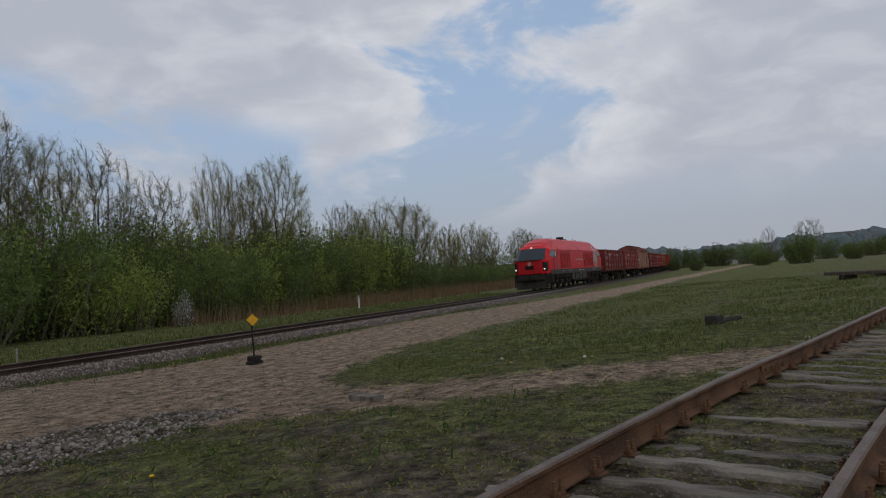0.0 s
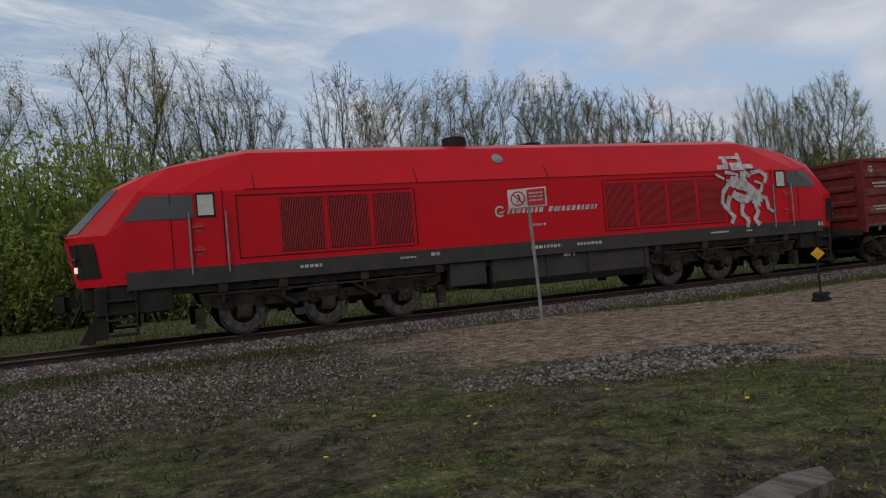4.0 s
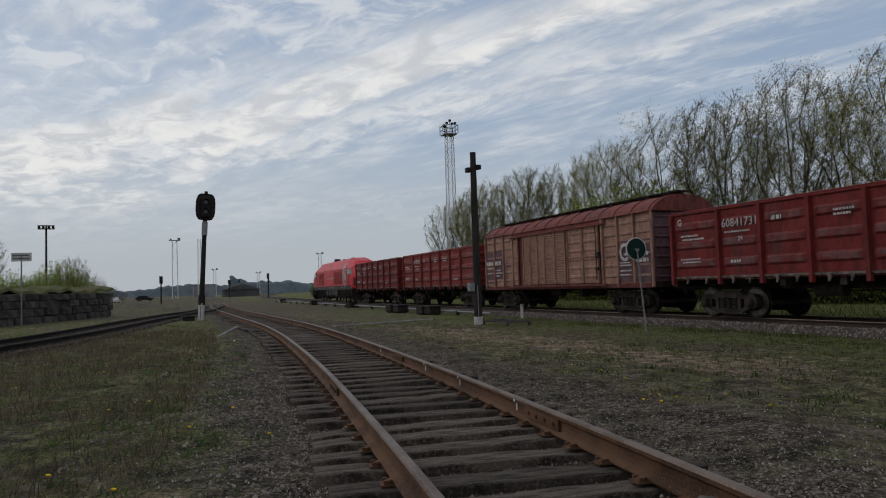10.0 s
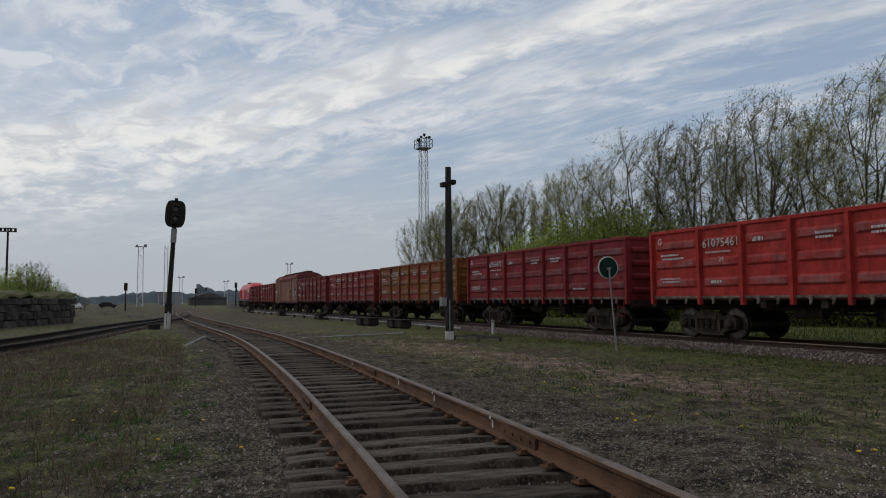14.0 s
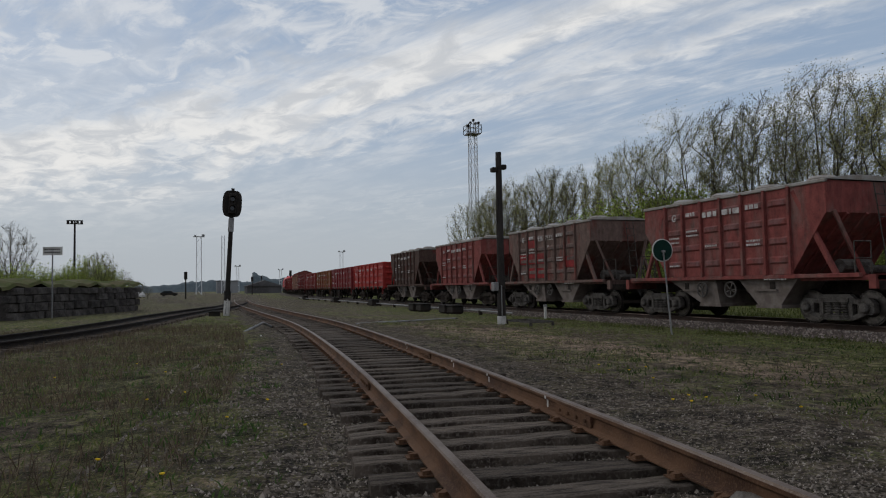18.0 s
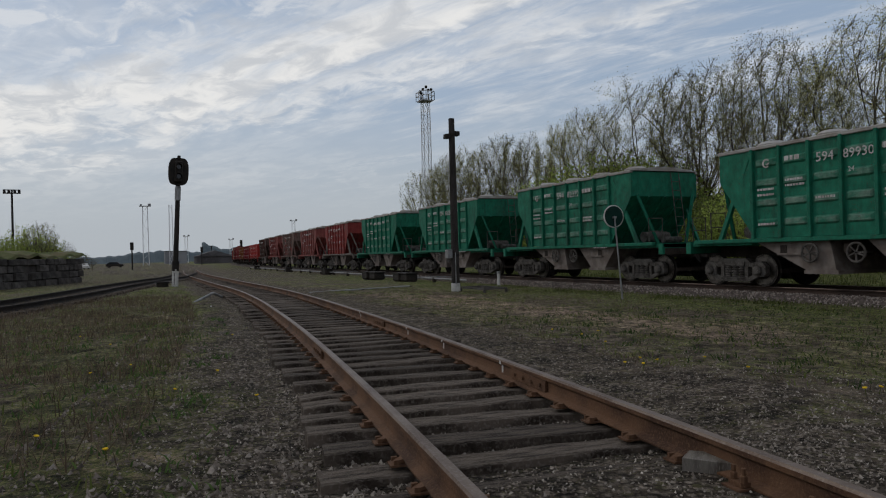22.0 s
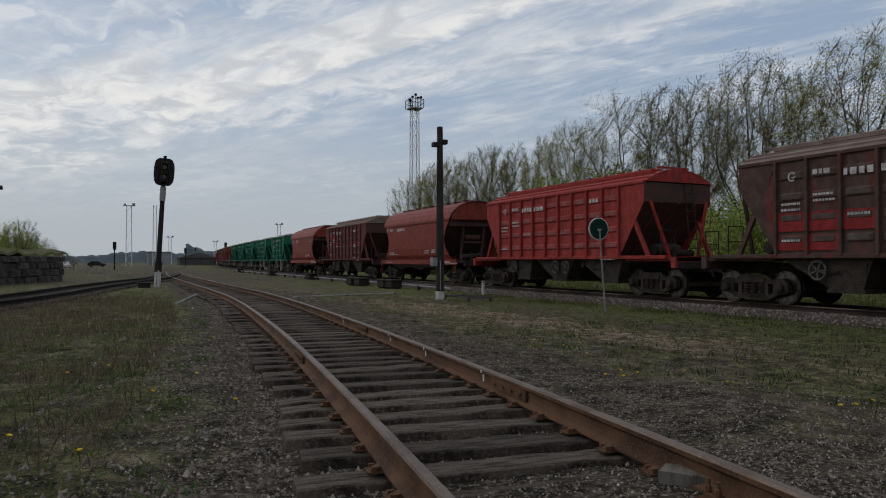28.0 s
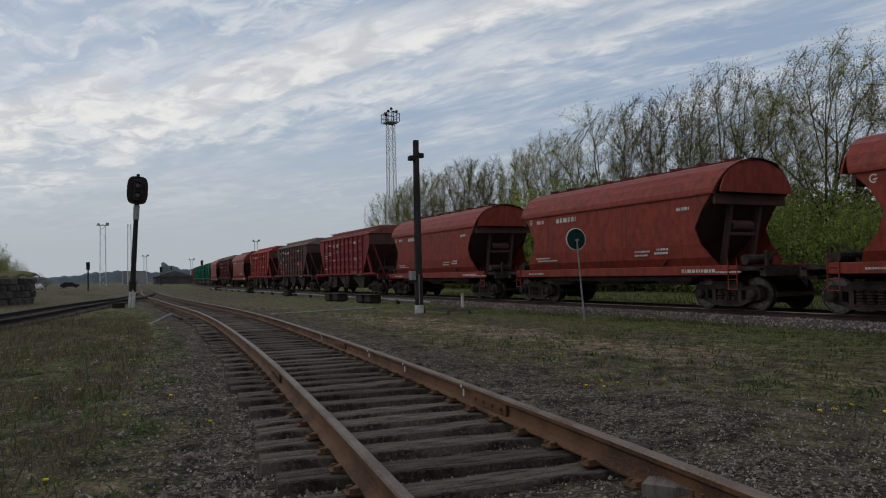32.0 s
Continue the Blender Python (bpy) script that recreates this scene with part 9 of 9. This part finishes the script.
# ---- loose stones, grass and flowers ----
def scatter_mesh(name, centres, scales, shapes, rng, mats, which=None, tilt=0.6):
    """Many small solids in one mesh. shapes: list of (verts, faces)."""
    V, F, n = [], [], 0
    k = len(centres)
    ang = rng.uniform(0, 6.283, k)
    pick = rng.randint(0, len(shapes), k)
    tx, ty = rng.normal(0, tilt, k), rng.normal(0, tilt, k)
    for s_i, (sv, sf) in enumerate(shapes):
        idx = np.where(pick == s_i)[0]
        if not len(idx):
            continue
        sv, sf = np.array(sv, float), np.array(sf)
        p = sv[None] * scales[idx][:, None, :]
        c, s = np.cos(ang[idx])[:, None], np.sin(ang[idx])[:, None]
        x, y, z = p[..., 0], p[..., 1], p[..., 2]
        x, y = x * c - y * s, x * s + y * c
        z = z + x * tx[idx][:, None] * 0.4 + y * ty[idx][:, None] * 0.4
        q = np.stack([x, y, z], -1) + centres[idx][:, None, :]
        F.append((sf[None] + (np.arange(len(idx)) * len(sv))[:, None, None] + n).reshape(-1, sf.shape[1]))
        V.append(q.reshape(-1, 3))
        n += len(idx) * len(sv)
    V, F = np.concatenate(V), np.concatenate(F)
    me = bpy.data.meshes.new(name)
    me.vertices.add(len(V))
    me.vertices.foreach_set("co", V.astype(np.float32).ravel())
    w = F.shape[1]
    me.loops.add(F.size)
    me.loops.foreach_set("vertex_index", F.astype(np.int32).ravel())
    me.polygons.add(len(F))
    me.polygons.foreach_set("loop_start", np.arange(0, F.size, w, dtype=np.int32))
    me.update(calc_edges=True)
    me.validate()
    for m in mats:
        me.materials.append(m)
    return me


def pebbles(rng, n=5):
    """A few rough eight-cornered stones, in triangles."""
    out = []
    f = [(0, 1, 3), (0, 3, 2), (4, 6, 7), (4, 7, 5), (0, 4, 5), (0, 5, 1), (2, 3, 7), (2, 7, 6), (0, 2, 6), (0, 6, 4), (1, 5, 7), (1, 7, 3)]
    for _ in range(n):
        v = [(a * rng.uniform(0.55, 1.1), b * rng.uniform(0.5, 1.0), c * rng.uniform(0.5, 0.95)) for a in (-0.5, 0.5) for b in (-0.5, 0.5) for c in (-0.5, 0.5)]
        out.append((v, f))
    return out


def chips(rng, n=5):
    """Flat-bottomed little stone splinters, cheap to draw."""
    out = []
    for _ in range(n):
        a = np.sort(rng.uniform(0, 6.283, 5) * 0.35 + np.arange(5) * 1.2566 * 0.65)
        v = [(0.5 * math.cos(t) * rng.uniform(0.7, 1.1), 0.5 * math.sin(t) * rng.uniform(0.7, 1.1), -0.3) for t in a] + [(rng.uniform(-0.2, 0.2), rng.uniform(-0.2, 0.2), 0.45)]
        out.append((v, [(i, (i + 1) % 5, 5) for i in range(5)]))
    return out


def island_stone(name, a, b, c):
    """Stone whose shade changes from piece to piece."""
    m = bpy.data.materials.new(name)
    m.use_nodes = True
    nt = m.node_tree
    p = nt.nodes["Principled BSDF"]
    p.inputs["Roughness"].default_value, p.inputs["Specular IOR Level"].default_value = 0.9, 0.2
    g = nt.nodes.new("ShaderNodeNewGeometry")
    r = nt.nodes.new("ShaderNodeValToRGB")
    r.color_ramp.elements[0].color, r.color_ramp.elements[1].color = (*a, 1), (*c, 1)
    e = r.color_ramp.elements.new(0.55)
    e.color = (*b, 1)
    nt.links.new(g.outputs["Random Per Island"], r.inputs[0])
    n = nt.nodes.new("ShaderNodeTexNoise")
    n.inputs["Scale"].default_value = 60
    co = nt.nodes.new("ShaderNodeTexCoord")
    nt.links.new(co.outputs["Object"], n.inputs["Vector"])
    h = nt.nodes.new("ShaderNodeHueSaturation")
    mr = nt.nodes.new("ShaderNodeMapRange")
    mr.inputs["To Min"].default_value, mr.inputs["To Max"].default_value = 0.6, 1.4
    nt.links.new(n.outputs[0], mr.inputs[0])
    nt.links.new(mr.outputs[0], h.inputs["Value"])
    nt.links.new(r.outputs[0], h.inputs["Color"])
    nt.links.new(h.outputs[0], p.inputs["Base Color"])
    return m


M["stone_grey"] = island_stone("grey_gravel", (0.052, 0.041, 0.032), (0.135, 0.111, 0.090), (0.27, 0.232, 0.192))
M["stone_pale"] = island_stone("pale_chippings", (0.10, 0.078, 0.058), (0.21, 0.175, 0.14), (0.42, 0.37, 0.31))
M["stone_pink"] = island_stone("pinkish_gravel", (0.065, 0.050, 0.043), (0.155, 0.122, 0.105), (0.32, 0.27, 0.235))
M["stone_heap"] = island_stone("broken_pale_stone", (0.065, 0.053, 0.045), (0.155, 0.130, 0.112), (0.32, 0.28, 0.245))


def stones():
    rng = np.random.RandomState(9)
    shp, small = pebbles(rng), chips(rng)

    def lay(name, x, y, size, mat, label, lift=0.15, kinds=None):
        z = ground_z(x, y) if lift is not None else None
        c = np.stack([x, y, z + size * lift], -1)
        sc = np.stack([size * rng.uniform(0.8, 1.5, len(x)), size * rng.uniform(0.7, 1.1, len(x)), size * rng.uniform(0.5, 0.9, len(x))], -1)
        ob = new(name, scatter_mesh(name, c, sc, kinds or shp, rng, [mat]))
        tagged(ob, label, "gravel", kind="stuff")
    # gravel of the siding, denser near the eye
    n = 40000
    x = -1.2 - rng.exponential(6.0, n)
    off = np.clip(rng.normal(0, 1.75, n), -3.4, 3.9)
    keep = (x > -38) & ((x < -4.2) | (np.abs(off) > 0.85) | (rng.rand(n) < 0.22))
    x, off = x[keep], off[keep]
    y = np.vectorize(side_y)(x) + off
    lay("gravel", x, y, np.where(off > -0.85, 0.60, 0.88) * rng.uniform(0.016, 0.044, len(x)) * rng.choice([1, 1, 1, 1, 1.5, 2.0], len(x)), M["stone_grey"], "loose grey gravel along the siding", 0.12, small)
    # fine pale chips in the soil about the near rails
    n = 17000
    x = -1.0 - rng.exponential(4.0, n)
    off = rng.uniform(-2.6, 4.2, n)
    keep = x > -20
    x, off = x[keep], off[keep]
    y = np.vectorize(side_y)(x) + off
    lay("chippings", x, y, rng.uniform(0.009, 0.026, len(x)), M["stone_pale"], "fine pale chippings in the soil by the rails", 0.2, small)
    # between and beside the rails on the other side of the eye
    n = 5000
    x = rng.uniform(2.0, 16, n)
    y = np.vectorize(side_y)(x) + rng.normal(0, 1.1, n)
    lay("gravel", x, y, rng.uniform(0.012, 0.035, n), M["stone_grey"], "fine grit between the mossy sleepers", 0.1, small)
    # scattered chippings over the yard
    n = 9000
    x, y = rng.uniform(-22, 4, n), rng.uniform(3.5, 15, n)
    y = np.maximum(y, np.vectorize(side_y)(x) + 2)
    lay("gravel", x, y, rng.uniform(0.012, 0.035, n), M["stone_grey"], "scattered chippings on the yard ground", 0.1, small)
    n = 5000
    x, y = rng.uniform(-22, -3, n), rng.uniform(-7, 1.5, n)
    lay("gravel", x, y, rng.uniform(0.012, 0.03, n), M["stone_grey"], "scattered chippings in the dry grass", 0.1, small)
    # spilled heap of crushed stone by the dirt road
    n = 9000
    a, q = rng.uniform(0, 6.283, n), rng.uniform(0, 1, n) ** 0.6
    x, y = -0.2 + 5.8 * q * np.cos(a), 12.0 + 4.2 * q * np.sin(a)
    h = rng.uniform(0, 1, 2600) ** 0.6
    g = rng.uniform(0, 6.283, 2600)
    hx, hy = 5.9 + 2.5 * h * np.cos(g), 7.9 + 1.25 * h * np.sin(g) - 0.35 * h * np.cos(g)
    lay("gravel", hx, hy, rng.uniform(0.026, 0.062, 2600) * (1.2 - 0.5 * h), M["stone_heap"], "heap of broken pale stone by the dirt road", 0.2)
    size = rng.uniform(0.026, 0.075, n) * (1.15 - 0.5 * q)
    lay("gravel", x, y, size, M["stone_pink"], "crushed stone strewn over the verge", 0.2, small)
    n = 6000
    x, y = rng.uniform(6, 34, n), rng.uniform(8, 15, n)
    lay("gravel", x, y, rng.uniform(0.015, 0.045, n), M["stone_pink"], "small stones on the dirt road", 0.1, small)
    # ballast of the running line
    n = 26000
    x = rng.triangular(-45, 2, 48, n)
    s_ = rng.rand(n)
    off = np.where(s_ < 0.75, -rng.uniform(0.95, 3.0, n), rng.uniform(-0.95, 2.6, n))
    z = np.interp(off, [-2.95, -1.75, -1.35, 1.35, 1.75, 2.75], [-0.08, 0.07, 0.10, 0.10, 0.07, -0.1])
    y = np.array([main_y(v) for v in x]) + off
    size = rng.uniform(0.045, 0.095, n)
    c = np.stack([x, y, z + size * 0.25], -1)
    sc = np.stack([size * rng.uniform(0.8, 1.4, n), size, size * rng.uniform(0.6, 0.9, n)], -1)
    tagged(new("gravel", scatter_mesh("gravel", c, sc, small, rng, [M["stone_pink"]])), "crushed stone ballast of the running line", "gravel", kind="stuff")


stones()


def blades(name, x, y, h, w, mat, label, rng, lean=0.5):
    k = 1 - np.clip(ground_z(x, y), 0, 0.5) / 1.55
    gx, gy = x / k, y / k
    road = (gy > np.vectorize(path_lo)(gx) + 0.2) & (gy < np.vectorize(path_hi)(gx) - 0.2) & (gx > 4.5)
    across = (np.abs(gx - 8.4 - (7.2 - gy) * 0.82) * 0.77 < 0.85) & (gy < 7.6) & (gx > 6)
    ok = ~(road | across) | (rng.rand(len(x)) < 0.06)
    x, y, h = x[ok], y[ok], h[ok]
    n = len(x)
    z = ground_z(x, y) - 0.01
    a = rng.uniform(0, 6.283, n)
    lx, ly = rng.normal(0, lean, n) * h, rng.normal(0, lean, n) * h
    b0 = np.stack([x - w * np.cos(a), y - w * np.sin(a), z], -1)
    b1 = np.stack([x + w * np.cos(a), y + w * np.sin(a), z], -1)
    m0 = np.stack([x + lx * 0.35, y + ly * 0.35, z + h * 0.65], -1)
    tp = np.stack([x + lx, y + ly, z + h], -1)
    V = np.stack([b0, b1, m0 + (b1 - b0) * 0.35, tp, m0 - (b1 - b0) * 0.35], 1).reshape(-1, 3)
    i = (np.arange(n) * 5)[:, None]
    F = np.concatenate([i + [0, 1, 2], i + [0, 2, 4], i + [4, 2, 3]], 1).reshape(-1, 3)
    me = bpy.data.meshes.new(name)
    me.vertices.add(len(V))
    me.vertices.foreach_set("co", V.astype(np.float32).ravel())
    me.loops.add(F.size)
    me.loops.foreach_set("vertex_index", F.astype(np.int32).ravel())
    me.polygons.add(len(F))
    me.polygons.foreach_set("loop_start", np.arange(0, F.size, 3, dtype=np.int32))
    me.update(calc_edges=True)
    me.materials.append(mat)
    tagged(new(name, me), label, "grass", kind="stuff")


def clumped(rng, n, x0, x1, y0, y1, size, level):
    """Random places that gather in patches."""
    x, y = rng.uniform(x0, x1, n * 3), rng.uniform(y0, y1, n * 3)
    f = wave(x, y, 40 + n % 17, size) + 0.5 * wave(x, y, 60 + n % 13, size * 0.35)
    ok = f + rng.normal(0, 0.25, n * 3) > level
    return x[ok][:n], y[ok][:n]


def grow_grass():
    rng = np.random.RandomState(12)

    def off_track(x, y, m=1.5):
        k = np.abs(y - np.vectorize(side_y)(x)) > m
        return x[k], y[k]
    # meadow side, mossy turf near the eye
    x, y = off_track(*clumped(rng, 18000, 3, 20, -1, 8.5, 2.2, 0.05))
    blades("grass", x, y, rng.uniform(0.02, 0.07, len(x)), 0.006, M["blade"], "short mossy turf", rng, 0.9)
    x, y = off_track(*clumped(rng, 26000, 1.5, 14, -3, 7.5, 1.2, -0.15), 0.0)
    blades("grass", x, y, rng.uniform(0.012, 0.035, len(x)), 0.011, M["moss"], "yellow-green moss and cushion plants", rng, 1.2)
    x, y = clumped(rng, 16000, 12, 60, -8, 8.5, 5.0, 0.0)
    blades("grass", x, y, rng.uniform(0.05, 0.16, len(x)), 0.012, M["blade"], "meadow grass", rng, 0.6)
    # strips of grass by the running line
    n = 16000
    x = rng.triangular(-35, 2, 45, n)
    y = np.array([main_y(v) for v in x]) - 2.9 + rng.normal(0, 0.55, n) - 0.4
    k = wave(x, y, 71, 4.0) > -0.25
    blades("grass", x[k], y[k], rng.uniform(0.04, 0.13, k.sum()), 0.009, M["blade"], "fresh grass strip along the ballast", rng, 0.7)
    n = 14000
    x = rng.uniform(-45, 60, n)
    y = np.array([main_y(v) for v in x]) + 2.9 + rng.exponential(2.2, n)
    blades("grass", x, y, rng.uniform(0.08, 0.26, n), 0.015, M["blade"], "grass verge behind the line", rng, 0.5)
    # yard between the tracks
    x, y = clumped(rng, 15000, -30, 3, 5.5, 15.2, 2.5, 0.15)
    x, y = off_track(x, y, 2.6)
    blades("grass", x, y, rng.uniform(0.02, 0.08, len(x)), 0.008, M["blade"], "sparse turf in the yard", rng, 0.9)
    x, y = clumped(rng, 9000, -26, 3, 5.0, 15.0, 3.0, 0.1)
    x, y = off_track(x, y, 2.2)
    blades("grass", x, y, rng.uniform(0.02, 0.09, len(x)), 0.006, M["blade_dry"], "withered grass in the yard", rng, 1.0)
    # left of the siding
    x, y = clumped(rng, 10000, -36, -4, -9, 3.2, 2.4, 0.1)
    x, y = off_track(x, y, 2.4)
    blades("grass", x, y, rng.uniform(0.03, 0.11, len(x)), 0.008, M["blade"], "low green grass beside the siding", rng, 0.8)
    x, y = clumped(rng, 22000, -30, -5, -7, 3.0, 3.5, -0.1)
    x, y = off_track(x, y, 2.6)
    blades("grass", x, y, rng.uniform(0.06, 0.24, len(x)), 0.005, M["blade_dry"], "dry brown grass stalks beside the siding", rng, 0.6)
    # dark green rank tufts in patches
    for x0, x1, y0, y1, n in ((-18, -3, -5, 2.2, 9000), (-14, 2, 6.0, 14.5, 7000), (2, 16, 2.0, 9.0, 3500)):
        x, y = clumped(rng, n, x0, x1, y0, y1, 1.1, 0.62)
        x, y = off_track(x, y, 1.9)
        blades("grass", x, y, rng.uniform(0.03, 0.10, len(x)), 0.010, M["blade_rank"], "dark green tufts of rank grass", rng, 0.8)
    # weeds between the rails
    x = rng.uniform(2.5, 18, 5000)
    y = np.vectorize(side_y)(x) + rng.uniform(-1.5, 1.5, 5000)
    k = wave(x, y, 81, 1.2) > 0.25
    blades("grass", x[k], y[k], rng.uniform(0.02, 0.07, k.sum()), 0.007, M["moss"], "weeds and moss between the rails", rng, 1.0)


M["moss"] = leaf_material("moss_leaves", (0.11, 0.11, 0.030), (0.20, 0.19, 0.055), (0.32, 0.29, 0.105))
grow_grass()


def dandelions():
    rng = random.Random(3)
    places = [(4.98, 5.24), (6.79, 4.62), (-4.75, 6.55), (5.9, 3.9)]
    for cx, cy, n, r in ((-9.5, 1.2, 9, 1.4), (-6.5, 0.4, 6, 1.0), (-4.6, -0.6, 5, 0.7), (-13, 0.4, 10, 2.2), (-7.6, 6.3, 6, 0.8), (-4.6, 7.2, 6, 0.8), (3.0, 6.5, 6, 0.8), (19, 6.5, 14, 1.6), (24, 6.0, 14, 1.8), (16.0, 15.2, 16, 1.2), (-1.5, 6.2, 6, 1.2), (-10.6, 7.4, 5, 1.0), (9, 4.4, 5, 2.0)):
        places += [(cx + rng.gauss(0, r), cy + rng.gauss(0, r * 0.6)) for _ in range(n)]

    def head():
        s = Shape().lathe([(0.009, -0.004), (0.020, 0.003), (0.019, 0.010), (0.008, 0.013)], (0, 0, 0), "z", 9)
        return s

    def stem():
        s = Shape().tube((0, 0, -0.12), (0, 0, 0), 0.004, n=5)
        for i in range(5):
            a = i * 1.26
            s.add([(0, 0, -0.115), (0.05 * math.cos(a - 0.2), 0.05 * math.sin(a - 0.2), -0.09), (0.10 * math.cos(a), 0.10 * math.sin(a), -0.105), (0.05 * math.cos(a + 0.2), 0.05 * math.sin(a + 0.2), -0.09)], [(0, 1, 2, 3)])
        return s
    hm, sm = shared("dandelion_head", head, M["dandelion"]), shared("dandelion_stem", stem, M["blade"])
    for x, y in places:
        x, y = 0.88 * x, 0.88 * y
        if abs(y - side_y(x)) < 1.5 or rng.random() < 0.35:
            continue
        h = rng.uniform(0.04, 0.09)
        t = thing("dandelion", "small yellow dandelion in flower in the turf", "flower", (x, y, float(ground_z(x, y)) + h, rng.uniform(-15, 15), rng.uniform(-15, 15), 0), "dandelions")
        part("flower_head", hm, M["dandelion"], t)
        part("stem", sm, M["blade"], t)


dandelions()


def fastenings():
    """Plates, bolts and spikes that hold the siding's rails."""
    side = bpy.data.objects["side_track"]

    def plate():
        s = Shape().box(-0.16, 0.16, -0.07, 0.07, 0.0, 0.015)
        for o in (-1, 1):
            s.box(o * 0.10 - 0.03, o * 0.10 + 0.03, -0.05, 0.05, 0.015, 0.04)
            for q in (-0.04, 0.04):
                s.lathe([(0.02, 0.018), (0.02, 0.075), (0.013, 0.08), (0.013, 0.115)], (o * 0.105, q, 0), "z", 6)
        return s

    def clip():
        s = Shape().box(-0.17, 0.17, -0.06, 0.06, 0.0, 0.012)
        for o in (-1, 1):
            s.prism([(o * 0.075, 0.016), (o * 0.15, 0.016), (o * 0.13, 0.03), (o * 0.09, 0.04)], -0.035, 0.035)
            s.box(o * 0.13 - 0.018, o * 0.13 + 0.018, -0.05, -0.025, 0.01, 0.04)
            s.box(o * 0.13 - 0.018, o * 0.13 + 0.018, 0.025, 0.05, 0.01, 0.04)
        return s
    pm, cm = shared("bolt_plate", plate, M["rust"]), shared("rail_clip", clip, M["rust"])
    for x, y, a in SLEEPERS:
        if x < -24 or x > 22:
            continue
        for off in (-0.797, 0.797):
            s, c = math.sin(radians(a)), math.cos(radians(a))
            part("tie_plate", pm if x > -3.0 else cm, M["rust"], side, at=pose(x - off * s, y + off * c, side_top(x) - 0.187, 0, 0, a + 90))
    # fish plates and painted marks on the rail web
    for x, off in ((-5.9, 0.797), (9.3, 0.797), (-12.6, 0.797), (-9.0, -0.797)):
        y, a = side_y(x), math.degrees(math.atan((side_y(x + 0.05) - side_y(x - 0.05)) / 0.1))
        s, c = math.sin(radians(a)), math.cos(radians(a))
        j = Shape()
        for q in (-0.028, 0.028):
            j.box(-0.4, 0.4, q - 0.012, q + 0.012, 0.035, 0.135)
            for k in (-0.3, -0.1, 0.1, 0.3):
                j.lathe([(0.018, 0.0), (0.018, 0.03 * (1 if q > 0 else -1))], (k, q, 0.085), "y", 6)
        part("fish_plate", j, M["rust"], side, at=pose(x - off * s, y + off * c, side_top(x) - 0.18, 0, 0, a))
    for x in (-6.6, -8.7, -10.6, -14.4):
        y, a = side_y(x), math.degrees(math.atan((side_y(x + 0.05) - side_y(x - 0.05)) / 0.1))
        s, c = math.sin(radians(a)), math.cos(radians(a))
        part("paint_mark", Shape().box(-0.02, 0.02, -0.040, -0.037, 0.135, 0.165).box(-0.02, 0.02, -0.014, -0.0105, 0.04, 0.135), M["white"], side, "white paint mark on the rail", at=pose(x - 0.797 * s, y + 0.797 * c, side_top(x) - 0.18, 0, 0, a))


fastenings()


def litter():
    rr = random.Random(6)
    for x, y, k in ((13.0, 5.0, "white crumpled paper lying in the grass"), (11.8, 3.1, "white scrap of paper lying in the grass"), (-3.4, 5.9, "pale scrap of litter in the yard"), (-22.5, 2.2, "pale scrap of litter beside the siding")):
        s = Shape()
        s.loft([[(0.04 * math.cos(a) * r, 0.03 * math.sin(a) * r, 0.4 * z + rr.uniform(-0.004, 0.004)) for a in np.linspace(0, 5.6, 8)] for r, z in ((1.0, 0.0), (0.9, 0.045), (0.4, 0.07))], closed=True)
        ob = part("paper_scrap", s, M["white"], None, at=(x, y, float(ground_z(x, y)) + 0.005))
        tagged(ob, k, "litter")
    for x, y, sx, a in ((-2.2, 2.1, 0.34, 20), (-1.9, 1.35, 0.26, 60), (2.9, 3.0, 0.5, 12), (-3.1, 3.0, 0.2, 40), (8.4, 5.2, 0.3, 70)):
        s = Shape().prism([(-sx, -0.09), (sx * 0.7, -0.12), (sx, 0.03), (sx * 0.5, 0.11), (-sx * 0.9, 0.08)], -0.03, 0.05, "z")
        ob = part("broken_plank", s, M["sleeper_pale"], None, at=(x, y, float(ground_z(x, y)) + 0.02, 0, 0, a))
        tagged(ob, "broken piece of weathered timber on the ground", "timber")


litter()


# ---- what moves ----
DRIFT = ((0, 0.0), (8, 0.0), (10, -0.28), (11.5, -0.27), (32, 2.40))


def train_x(t):
    return 53.25 - 13.89 * t + 0.29 * max(0.0, t - 14) + float(np.interp(t, [d[0] for d in DRIFT], [d[1] for d in DRIFT]))


def motions():
    for ob, s, L in TRAIN:
        rows = []
        for i in range(33):
            x = train_x(i) + s
            xa, xb = x + 0.2 * L, x + 0.8 * L
            a = math.atan2(main_y(xb) - main_y(xa), xb - xa)
            ym = (main_y(xa) + main_y(xb)) / 2 - math.sin(a) * L / 2
            rows.append((i, pose(x, ym, RAIL_TOP, 0, 0, math.degrees(a))))
        walk(ob, rows)
    for ob, x, z, r in WHEELS:
        walk(ob, [(0.05 * i, pose(x, 0, z, 0, math.degrees(train_x(0.05 * i) / r), 0)) for i in range(641)])


motions()
